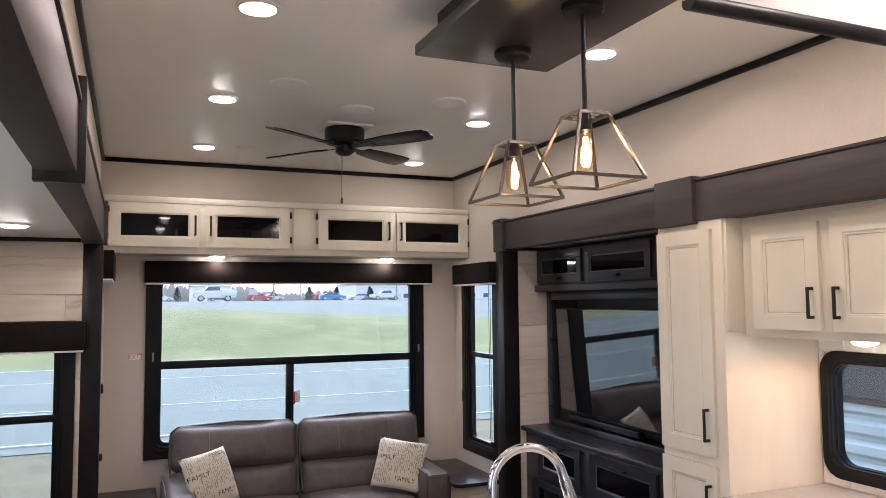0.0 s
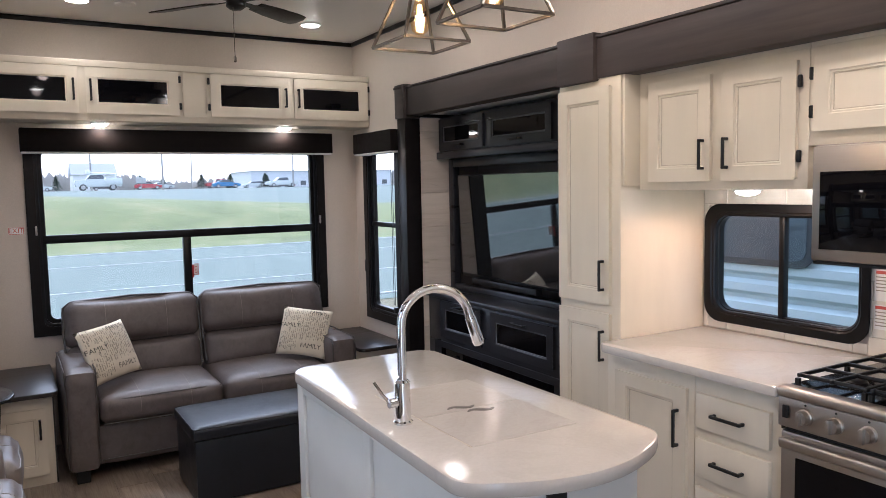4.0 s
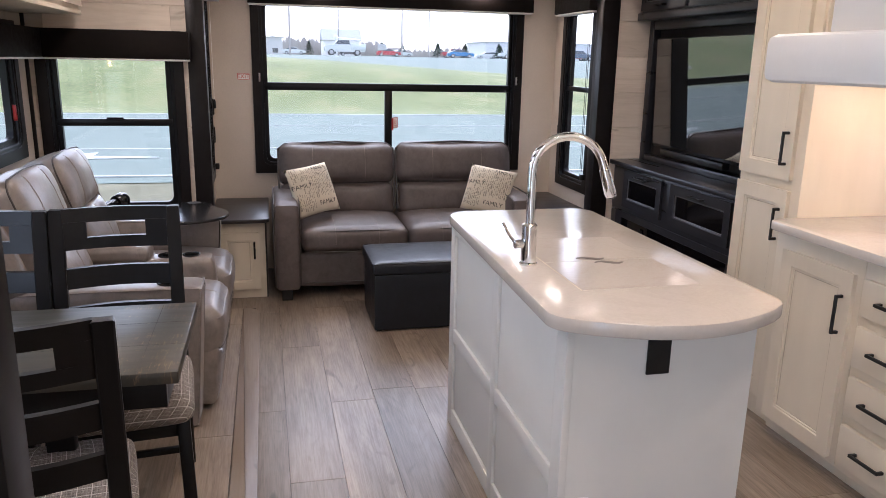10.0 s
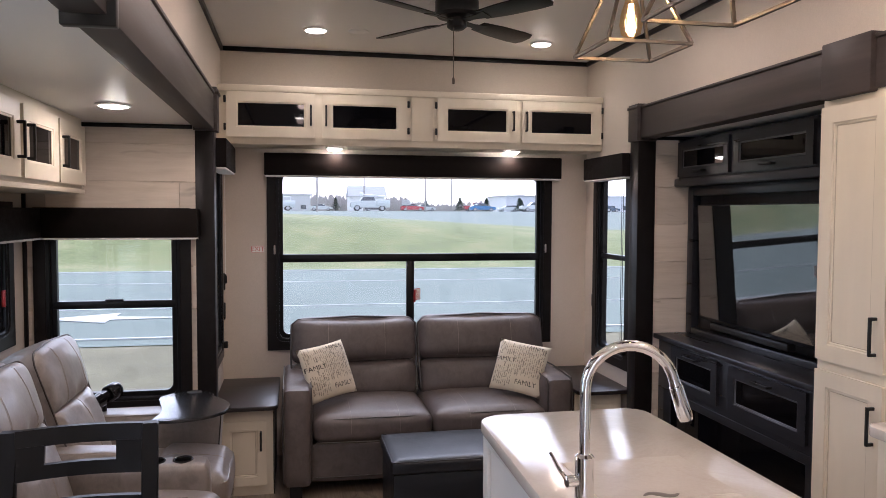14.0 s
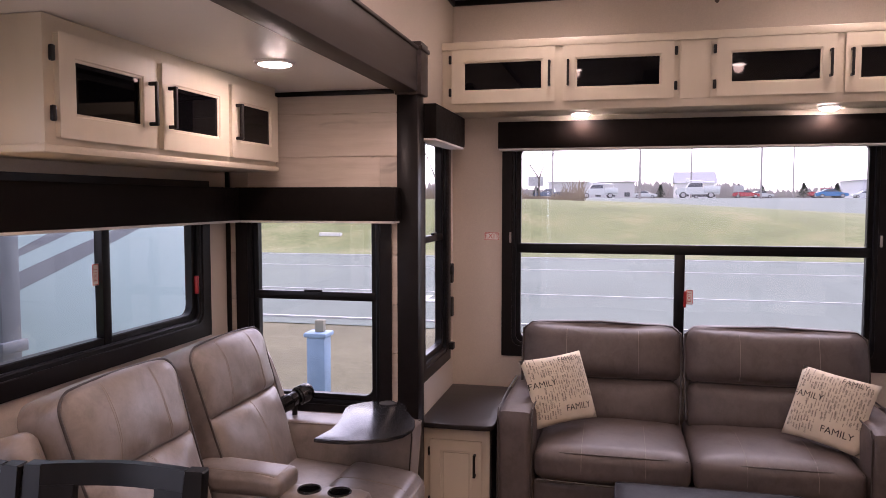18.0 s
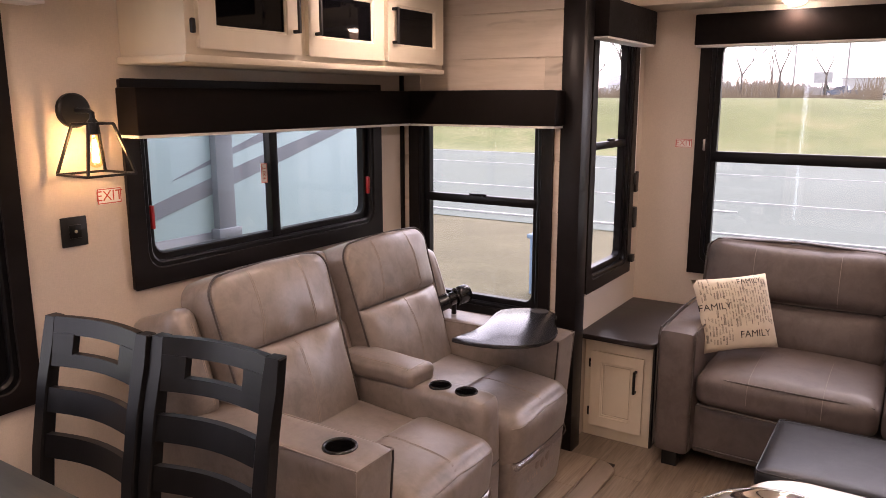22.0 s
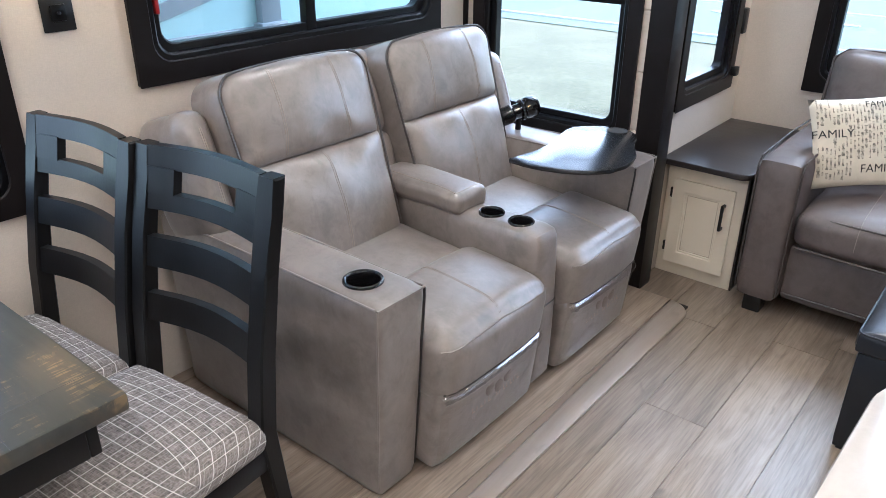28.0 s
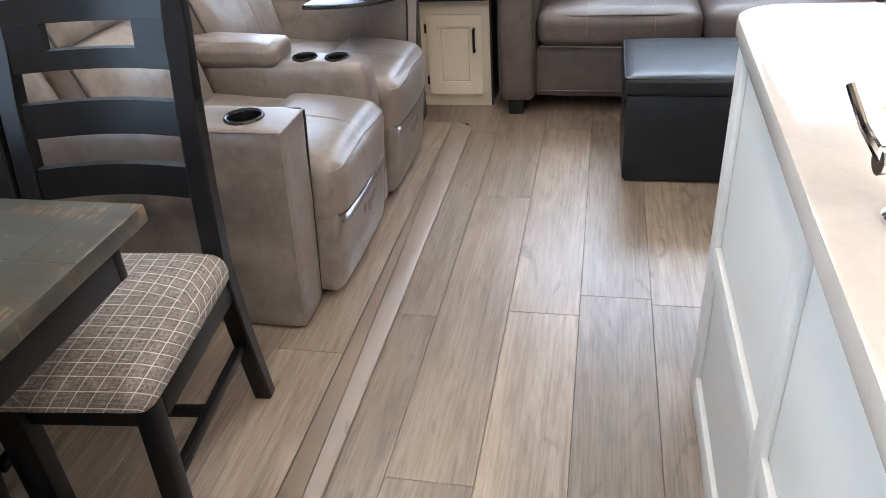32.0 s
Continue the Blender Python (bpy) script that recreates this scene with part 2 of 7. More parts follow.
def mix(nt, fac, a, b, mode='MIX'):
    n = nt.nodes.new("ShaderNodeMix")
    n.data_type, n.blend_type = 'RGBA', mode
    for sock, val in ((n.inputs[0], fac), (n.inputs[6], a), (n.inputs[7], b)):
        if hasattr(val, "is_linked"):
            nt.links.new(val, sock)
        else:
            sock.default_value = val if not isinstance(val, tuple) else (*val[:3], 1)
    return n.outputs[2]


def bump(nt, bsdf, height, strength=0.2, dist=0.002):
    b = nt.nodes.new("ShaderNodeBump")
    b.inputs["Strength"].default_value, b.inputs["Distance"].default_value = strength, dist
    nt.links.new(height, b.inputs["Height"])
    nt.links.new(b.outputs[0], bsdf.inputs["Normal"])


def plain(name, base, rough=0.5, metal=0.0, vary=0.06, scale=6.0, grain=0.1, grain_scale=220.0, stretch=(1, 1, 1), spec=0.5, coat=0.0):
    """A surface of one colour with large soft variation, fine grain and uneven gloss."""
    m, nt, b = shader(name)
    v = coords(nt, stretch)
    big, fine = noise_tex(nt, v, scale, 4), noise_tex(nt, v, grain_scale, 3)
    lo, hi = tuple(c * (1 - vary) for c in base), tuple(min(1, c * (1 + vary)) for c in base)
    nt.links.new(ramp(nt, big, ((0.3, lo), (0.7, hi))), b.inputs["Base Color"])
    nt.links.new(ramp(nt, big, ((0.3, (rough * 0.88,) * 3), (0.75, (min(1, rough * 1.12),) * 3))), b.inputs["Roughness"])
    b.inputs["Metallic"].default_value = metal
    b.inputs["Specular IOR Level"].default_value = spec
    b.inputs["Coat Weight"].default_value = coat
    if grain:
        bump(nt, b, fine, grain, 0.001)
    return m


def wall_paper(name, base):
    """Woven grass-cloth vinyl: fine crossing threads over a soft mottle."""
    m, nt, b = shader(name)
    a = noise_tex(nt, coords(nt, (1, 1, 14)), 60, 3)
    c = noise_tex(nt, coords(nt, (14, 14, 1)), 60, 3)
    big = noise_tex(nt, coords(nt), 2.2, 4)
    weave = mix(nt, 0.5, a, c)
    lo, hi = tuple(x * 0.87 for x in base), tuple(min(1, x * 1.08) for x in base)
    col = mix(nt, 0.25, ramp(nt, weave, ((0.35, lo), (0.65, hi))), ramp(nt, big, ((0.3, lo), (0.7, hi))))
    nt.links.new(col, b.inputs["Base Color"])
    b.inputs["Roughness"].default_value = 0.62
    bump(nt, b, weave, 0.25, 0.001)
    return m


def wood_plank(name, tones, axis=1, rough=0.42, grain=1.0, coat=0.0):
    """Printed planks with long figure; tone differs from piece to piece."""
    m, nt, b = shader(name)
    info = nt.nodes.new("ShaderNodeObjectInfo")
    geo = nt.nodes.new("ShaderNodeNewGeometry")
    tc = nt.nodes.new("ShaderNodeTexCoord")
    add = nt.nodes.new("ShaderNodeVectorMath")
    add.operation = 'MULTIPLY_ADD'
    comb = nt.nodes.new("ShaderNodeCombineXYZ")
    for k in range(3):
        nt.links.new(info.outputs["Random"], comb.inputs[k])
    nt.links.new(comb.outputs[0], add.inputs[0])
    add.inputs[1].default_value = (37.0, 53.0, 11.0)
    nt.links.new(tc.outputs["Object"], add.inputs[2])
    st = [9.0, 9.0, 9.0]
    st[axis] = 0.9
    mp = nt.nodes.new("ShaderNodeMapping")
    mp.inputs["Scale"].default_value = st
    nt.links.new(add.outputs[0], mp.inputs[0])
    figure = noise_tex(nt, mp.outputs[0], 1.8, 8, 0.66, 0.9)
    st2 = [70.0, 70.0, 70.0]
    st2[axis] = 2.5
    mp2 = nt.nodes.new("ShaderNodeMapping")
    mp2.inputs["Scale"].default_value = st2
    nt.links.new(add.outputs[0], mp2.inputs[0])
    pores = noise_tex(nt, mp2.outputs[0], 2.0, 4, 0.7)
    mp3 = nt.nodes.new("ShaderNodeMapping")
    st3 = [5.0, 5.0, 5.0]
    st3[axis] = 2.0
    mp3.inputs["Scale"].default_value = st3
    nt.links.new(add.outputs[0], mp3.inputs[0])
    knots = noise_tex(nt, mp3.outputs[0], 2.4, 2, 0.4, 1.2)
    dark, mid, light = tones
    col = ramp(nt, figure, ((0.25, dark), (0.5, mid), (0.75, light)))
    # cathedral figure: contour lines of a long soft field, fading in and out
    st4 = [4.5, 4.5, 4.5]
    st4[axis] = 0.75
    mp4 = nt.nodes.new("ShaderNodeMapping")
    mp4.inputs["Scale"].default_value = st4
    nt.links.new(add.outputs[0], mp4.inputs[0])
    field = noise_tex(nt, mp4.outputs[0], 1.3, 2, 0.35, 0.2)
    turn = nt.nodes.new("ShaderNodeMath")
    turn.operation = 'MULTIPLY'
    turn.inputs[1].default_value = 95.0
    nt.links.new(field, turn.inputs[0])
    wave = nt.nodes.new("ShaderNodeMath")
    wave.operation = 'SINE'
    nt.links.new(turn.outputs[0], wave.inputs[0])
    lines = ramp(nt, wave.outputs[0], ((0.1, (0, 0, 0)), (0.95, (1, 1, 1))))
    patch = noise_tex(nt, mp3.outputs[0], 1.1, 3, 0.6, 0.6)
    amount = mix(nt, 1.0, lines, ramp(nt, patch, ((0.42, (0.03 * grain,) * 3), (0.62, (0.50 * grain,) * 3))), 'MULTIPLY')
    col = mix(nt, amount, col, tuple(c * 0.72 for c in dark))
    drift = noise_tex(nt, mp4.outputs[0], 1.9, 5, 0.62, 0.9)
    col = mix(nt, ramp(nt, drift, ((0.50, (0, 0, 0)), (0.68, (0.75 * grain,) * 3))), col, tuple(c * 0.80 for c in dark))
    col = mix(nt, 0.42 * grain, col, ramp(nt, pores, ((0.35, dark), (0.6, light))))
    col = mix(nt, ramp(nt, knots, ((0.67, (0, 0, 0)), (0.78, (0.6,) * 3))), col, tuple(c * 0.55 for c in dark))
    shift = nt.nodes.new("ShaderNodeHueSaturation")
    tone = nt.nodes.new("ShaderNodeMapRange")
    tone.inputs[3].default_value, tone.inputs[4].default_value = 0.74, 1.20
    nt.links.new(info.outputs["Random"], tone.inputs[0])
    nt.links.new(tone.outputs[0], shift.inputs["Value"])
    nt.links.new(col, shift.inputs["Color"])
    nt.links.new(shift.outputs[0], b.inputs["Base Color"])
    nt.links.new(ramp(nt, pores, ((0.3, (rough * 1.25,) * 3), (0.7, (rough * 0.85,) * 3))), b.inputs["Roughness"])
    bump(nt, b, pores, 0.18, 0.001)
    b.inputs["Coat Weight"].default_value, b.inputs["Coat Roughness"].default_value = coat, 0.30
    return m


def worn_table(name):
    """Grey-green stain with a dull sheen, rubbed through to gold-brown saw marks, most of all at one end."""
    m, nt, b = shader(name)
    grain, saw = noise_tex(nt, coords(nt, (1.2, 16, 16)), 2.5, 5, 0.6), noise_tex(nt, coords(nt, (80, 7, 9)), 1.6, 3, 0.6)
    rub = noise_tex(nt, coords(nt, (1, 2.2, 1)), 5.0, 6, 0.75, 0.8)
    cloud = noise_tex(nt, coords(nt), 5.0, 4, 0.6)
    sep = nt.nodes.new("ShaderNodeSeparateXYZ")
    nt.links.new(coords(nt), sep.inputs[0])
    end = ramp(nt, sep.outputs[0], ((0.12, (0.0,) * 3), (0.42, (0.13,) * 3)))
    add = nt.nodes.new("ShaderNodeMath")
    nt.links.new(rub, add.inputs[0])
    nt.links.new(end, add.inputs[1])
    col = mix(nt, 0.5, ramp(nt, grain, ((0.3, (0.026, 0.026, 0.022)), (0.7, (0.050, 0.049, 0.040)))), ramp(nt, cloud, ((0.3, (0.026, 0.026, 0.022)), (0.7, (0.058, 0.056, 0.045)))))
    col = mix(nt, ramp(nt, add.outputs[0], ((0.62, (0, 0, 0)), (0.80, (0.7,) * 3))), col, (0.085, 0.064, 0.038))
    worn = mix(nt, ramp(nt, add.outputs[0], ((0.60, (0, 0, 0)), (0.70, (0.9,) * 3))), (0.0, 0.0, 0.0), ramp(nt, saw, ((0.54, (0, 0, 0)), (0.60, (0.8,) * 3))))
    nt.links.new(mix(nt, worn, col, (0.19, 0.132, 0.066)), b.inputs["Base Color"])
    nt.links.new(ramp(nt, grain, ((0.3, (0.38,) * 3), (0.7, (0.29,) * 3))), b.inputs["Roughness"])
    bump(nt, b, mix(nt, 0.5, grain, saw), 0.12, 0.001)
    return m


def leather(name, base, rough=0.5, spec=0.5, nap=0.0):
    """Soft leatherette: cloudy colour, mottling, darker worn streaks, fine pebble."""
    m, nt, b = shader(name)
    v = coords(nt)
    cloud, mottle = noise_tex(nt, v, 2.6, 5, 0.6), noise_tex(nt, v, 17, 6, 0.66, 0.7)
    streak, fine = noise_tex(nt, coords(nt, (1, 1, 0.7)), 15, 6, 0.70, 0.4), noise_tex(nt, v, 420, 3)
    shade = lambda k: tuple(min(1, c * k) for c in base)
    col = mix(nt, 0.5, ramp(nt, cloud, ((0.3, shade(0.70)), (0.7, shade(1.28)))), ramp(nt, mottle, ((0.34, shade(0.72)), (0.66, shade(1.24)))))
    col = mix(nt, ramp(nt, streak, ((0.48, (0, 0, 0)), (0.70, (0.60,) * 3))), col, shade(0.52))
    nt.links.new(col, b.inputs["Base Color"])
    nt.links.new(ramp(nt, mottle, ((0.3, (rough * 0.85,) * 3), (0.7, (rough * 1.15,) * 3))), b.inputs["Roughness"])
    b.inputs["Specular IOR Level"].default_value = spec
    b.inputs["Sheen Weight"].default_value, b.inputs["Sheen Roughness"].default_value = nap, 0.45
    bump(nt, b, mix(nt, 0.55, fine, mottle), 0.22, 0.002)
    return m


def glass_pane(name, tint=(1, 1, 1), gloss=0.06):
    m, nt, b = shader(name)
    nt.nodes.remove(b)
    tr, gl, mx = nt.nodes.new("ShaderNodeBsdfTransparent"), nt.nodes.new("ShaderNodeBsdfGlossy"), nt.nodes.new("ShaderNodeMixShader")
    tr.inputs[0].default_value = (*tint, 1)
    gl.inputs["Roughness"].default_value = 0.02
    mx.inputs[0].default_value = gloss
    nt.links.new(tr.outputs[0], mx.inputs[1])
    nt.links.new(gl.outputs[0], mx.inputs[2])
    nt.links.new(mx.outputs[0], nt.nodes["Material Output"].inputs[0])
    return m


def glow(name, colour, strength):
    m, nt, b = shader(name)
    b.inputs["Base Color"].default_value = (0.8, 0.8, 0.8, 1)
    b.inputs["Emission Color"].default_value = (*colour, 1)
    b.inputs["Emission Strength"].default_value = strength
    return m


def plaid(name):
    """Grey tweed with pale crossing lines."""
    m, nt, b = shader(name)
    tc = nt.nodes.new("ShaderNodeTexCoord")
    sep = nt.nodes.new("ShaderNodeSeparateXYZ")
    nt.links.new(tc.outputs["Object"], sep.inputs[0])
    # lines run on over the rims: the drop below the top is added outwards
    drop = nt.nodes.new("ShaderNodeMath")
    drop.operation = 'MULTIPLY_ADD'
    drop.inputs[1].default_value, drop.inputs[2].default_value = -0.8, 0.38
    nt.links.new(sep.outputs[2], drop.inputs[0])
    fold = []
    for k in (0, 1):
        side, n = nt.nodes.new("ShaderNodeMath"), nt.nodes.new("ShaderNodeMath")
        side.operation, n.operation = 'SIGN', 'MULTIPLY_ADD'
        nt.links.new(sep.outputs[k], side.inputs[0])
        nt.links.new(side.outputs[0], n.inputs[0])
        nt.links.new(drop.outputs[0], n.inputs[1])
        nt.links.new(sep.outputs[k], n.inputs[2])
        fold.append(n.outputs[0])
    lines = None
    for k, pitch, width, weight in ((0, 0.0345, 0.0018, 1.0), (1, 0.0325, 0.0018, 1.0), (0, 0.0115, 0.0013, 0.22), (1, 0.01083, 0.0013, 0.22)):
        off, mod, less, weigh, most = (nt.nodes.new("ShaderNodeMath") for _ in range(5))
        off.inputs[1].default_value = 3.0
        nt.links.new(fold[k], off.inputs[0])
        mod.operation = 'MODULO'
        mod.inputs[1].default_value = pitch
        nt.links.new(off.outputs[0], mod.inputs[0])
        less.operation = 'LESS_THAN'
        less.inputs[1].default_value = width
        nt.links.new(mod.outputs[0], less.inputs[0])
        weigh.operation = 'MULTIPLY'
        weigh.inputs[1].default_value = weight
        nt.links.new(less.outputs[0], weigh.inputs[0])
        most.operation = 'MAXIMUM'
        most.inputs[1].default_value = 0.0
        nt.links.new(weigh.outputs[0], most.inputs[0])
        if lines:
            nt.links.new(lines, most.inputs[1])
        lines = most.outputs[0]
    v = coords(nt)
    tweed = mix(nt, 0.5, noise_tex(nt, coords(nt, (1, 0.2, 1)), 300, 3, 0.8), noise_tex(nt, coords(nt, (0.2, 1, 1)), 300, 3, 0.8))
    col = ramp(nt, tweed, ((0.34, (0.05, 0.042, 0.036)), (0.5, (0.175, 0.150, 0.128)), (0.66, (0.38, 0.34, 0.30))))
    sc = nt.nodes.new("ShaderNodeMath")
    sc.operation = 'MULTIPLY'
    fray = ramp(nt, noise_tex(nt, v, 420, 2), ((0.3, (0.5,) * 3), (0.6, (1.0,) * 3)))
    nt.links.new(fray, sc.inputs[1])
    nt.links.new(lines, sc.inputs[0])
    nt.links.new(mix(nt, sc.outputs[0], col, (0.72, 0.68, 0.62)), b.inputs["Base Color"])
    b.inputs["Roughness"].default_value = 0.9
    bump(nt, b, tweed, 0.5, 0.001)
    return m


def quartz(name):
    m, nt, b = shader(name)
    v = coords(nt)
    vein, fine = noise_tex(nt, v, 3.0, 8, 0.7, 2.5), noise_tex(nt, v, 90, 4)
    col = ramp(nt, vein, ((0.3, (0.505, 0.472, 0.425)), (0.48, (0.520, 0.486, 0.438)), (0.56, (0.495, 0.460, 0.412)), (0.7, (0.525, 0.490, 0.442))))
    col = mix(nt, 0.06, col, ramp(nt, fine, ((0.4, (0.42, 0.40, 0.37)), (0.6, (0.66, 0.63, 0.59)))))
    nt.links.new(col, b.inputs["Base Color"])
    b.inputs["Roughness"].default_value = 0.15
    return m


def steel(name, base=(0.40, 0.365, 0.325), axis=1):
    m, nt, b = shader(name)
    st = [260.0] * 3
    st[axis] = 3.0
    brush = noise_tex(nt, coords(nt, st), 1.5, 3)
    nt.links.new(ramp(nt, brush, ((0.3, tuple(c * 0.98 for c in base)), (0.7, tuple(min(1, c * 1.02) for c in base)))), b.inputs["Base Color"])
    b.inputs["Metallic"].default_value = 1.0
    nt.links.new(ramp(nt, brush, ((0.3, (0.34,) * 3), (0.7, (0.36,) * 3))), b.inputs["Roughness"])
    return m


def ground_mat(name, stops, scale, fine_scale, rough=0.9):
    m, nt, b = shader(name)
    v = coords(nt)
    big, fine = noise_tex(nt, v, scale, 6, 0.65), noise_tex(nt, v, fine_scale, 5, 0.75)
    col = mix(nt, 0.5, ramp(nt, big, stops), ramp(nt, fine, stops))
    nt.links.new(col, b.inputs["Base Color"])
    b.inputs["Roughness"].default_value = rough
    bump(nt, b, fine, 0.4, 0.02)
    return m


M_WALL = wall_paper("woven_wall_vinyl", (0.585, 0.518, 0.44))
M_CEIL = plain("ceiling_white_vinyl", (0.83, 0.82, 0.79), 0.37, vary=0.015, scale=2, grain=0.03, grain_scale=160)
M_TRIM = plain("espresso_trim", (0.009, 0.0075, 0.0075), 0.36, vary=0.2, scale=14, stretch=(1, 0.15, 1), grain_scale=120, spec=0.16)
M_BEAM = plain("espresso_beam_wood", (0.050, 0.040, 0.036), 0.50, vary=0.35, scale=18, stretch=(1, 0.06, 1), grain=0.25, grain_scale=90, spec=0.3)
M_CREAM = plain("cream_cabinet_paint", (0.67, 0.605, 0.485), 0.40, vary=0.035, scale=9, grain=0.08, stretch=(1, 1, 0.2))
M_GLAZE = plain("cabinet_glaze_line", (0.48, 0.42, 0.32), 0.5, vary=0.2, scale=30)
M_WHITE = plain("island_white_paint", (0.69, 0.685, 0.645), 0.38, vary=0.025, scale=6, grain=0.06)
M_BLKGL = plain("glossy_black_plastic", (0.006, 0.006, 0.0065), 0.10, vary=0.1, grain=0)
M_TRAY = plain("satin_black_tray", (0.012, 0.0125, 0.014), 0.22, vary=0.1, grain=0, spec=0.8)
M_BLACK = plain("black_metal", (0.01, 0.01, 0.01), 0.38, vary=0.2, scale=20, grain_scale=300, spec=0.3)
M_BLKPL = plain("black_window_plastic", (0.0035, 0.0035, 0.004), 0.32, vary=0.15, scale=12, grain=0.12, spec=0.22)
M_DARKW = plain("dark_stained_wood", (0.022, 0.018, 0.017), 0.33, vary=0.35, scale=22, stretch=(0.1, 1, 1), grain=0.2, grain_scale=140, spec=0.4)
M_TVCAB = plain("charcoal_cabinet_wood", (0.020, 0.0205, 0.0245), 0.30, vary=0.25, scale=16, stretch=(1, 0.1, 1), grain=0.18, spec=0.3)
M_CHAIR = plain("black_brown_chair_wood", (0.0055, 0.0055, 0.0058), 0.33, vary=0.3, scale=18, stretch=(1, 1, 0.15), grain=0.15, spec=0.24)
M_VALANCE = plain("black_fabric_valance", (0.008, 0.006, 0.0055), 0.66, vary=0.25, scale=30, grain=0.5, grain_scale=500, spec=0.10)
M_SHADE = plain("white_roller_shade", (0.75, 0.74, 0.72), 0.7)
M_LEATH = leather("taupe_leatherette", (0.215, 0.184, 0.163), 0.37, 0.95, 0.06)
M_SOFA = leather("grey_brown_leatherette", (0.100, 0.081, 0.074), 0.50, 0.5)
M_PIPE = plain("taupe_piping", (0.050, 0.042, 0.037), 0.42)
M_SEAMD = plain("dark_seam_and_crease", (0.018, 0.016, 0.016), 0.5)
M_STITCH = plain("pale_stitching", (0.30, 0.255, 0.215), 0.7)
M_SOFAST = plain("sofa_stitching", (0.20, 0.17, 0.15), 0.7)
M_SLOT = plain("shaded_finger_slot", (0.10, 0.085, 0.07), 0.5)
M_BLKLEA = leather("black_blue_leatherette", (0.0055, 0.0075, 0.0115), 0.36, 0.4)
M_PLAID = plaid("grey_plaid_tweed")
M_QUARTZ = quartz("white_marbled_counter")
M_STEEL = steel("brushed_steel")
M_CHROME = plain("chrome", (0.80, 0.80, 0.80), 0.06, 1.0, vary=0.02, grain=0)
M_DGLASS = plain("black_glass", (0.003, 0.003, 0.004), 0.03, vary=0.1, grain=0, spec=0.18)
M_SCREEN = plain("television_screen", (0.008, 0.009, 0.010), 0.035, vary=0.05, grain=0, spec=1.0)
M_SCREEN.node_tree.nodes["Principled BSDF"].inputs["IOR"].default_value = 1.9
M_RECESS = plain("brown_recess_panel", (0.10, 0.082, 0.074), 0.5, vary=0.15, scale=8)
M_GLASS = glass_pane("clear_window_glass", gloss=0.035)
M_PLASTIC = glass_pane("clear_plastic_film", (0.97, 0.97, 0.97), 0.24)
M_FLOOR = wood_plank("grey_brown_vinyl_plank", ((0.115, 0.084, 0.060), (0.265, 0.208, 0.154), (0.390, 0.318, 0.246)), 1, 0.34, 0.75, 0.5)
M_STRIP = wood_plank("pale_edge_strip", ((0.245, 0.194, 0.152), (0.285, 0.230, 0.184), (0.33, 0.272, 0.222)), 1, 0.36, 0.22, 0.25)
M_SHIP = wood_plank("whitewashed_shiplap", ((0.50, 0.43, 0.35), (0.60, 0.53, 0.45), (0.66, 0.59, 0.51)), 0, 0.5, 0.28)
M_TILE = plain("cream_splash_tile", (0.74, 0.69, 0.60), 0.22, vary=0.04, scale=12)
M_TILEJ = plain("tile_grout", (0.55, 0.49, 0.41), 0.8)
M_LAMP = glow("lamp_lens", (1.0, 0.86, 0.66), 24.0)
M_FILA = glow("filament", (1.0, 0.62, 0.25), 40.0)
M_BULB = glass_pane("amber_bulb_glass", (1.0, 0.86, 0.62), 0.06)
M_PLWHITE = plain("white_plastic", (0.78, 0.77, 0.74), 0.4)
M_RED = plain("red_plastic", (0.30, 0.012, 0.012), 0.4)
M_TABLE = worn_table("distressed_table_wood")
M_REDINK = plain("red_ink", (0.50, 0.08, 0.06), 0.6)
M_LABEL = plain("label_blue_grey", (0.16, 0.20, 0.28), 0.7)
M_INK = plain("black_ink", (0.03, 0.028, 0.026), 0.8)
M_CANVAS = plain("cream_canvas", (0.64, 0.575, 0.455), 0.9, vary=0.06, scale=20, grain=0.6, grain_scale=420)
M_PAPER = plain("white_paper", (0.88, 0.88, 0.87), 0.7, vary=0.02)

# ---- the shell of the trailer ----
XL, XR, YR, ZC = -0.145, 2.385, 5.47, 2.715      # main room
SX, SZ, SY0, SY1 = -1.03, 2.095, 0.93, 4.52      # dining and recliner slide
KX, KZ, KY0, KY1 = 2.885, 2.10, 0.30, 4.53       # kitchen and television slide
YF = -1.40                                        # wall behind the walk


def wall(name, bm, mat=None, label="cream woven vinyl wall"):
    return solid(name, bm, mat or M_WALL, label, "wall", "structure")


R_WIN = (0.200, 2.062, 0.775, 1.93)
L_WIN = (4.775, 5.275, 0.77, 1.93)
RS_WIN = (4.775, 5.235, 0.70, 1.92)
S_END = (-0.930, -0.276, 0.645, 1.60)
S_WIN = (3.024, 4.253, 1.052, 1.62)
D_WIN = (1.30, 2.56, 0.78, 1.95)
ADDED_OPENING = (-1.20, -0.40, 0.0, 2.02)               # unseen opening, added behind the start of the walk to let daylight in
K_WIN = (1.785, 2.495, 1.005, 1.475)

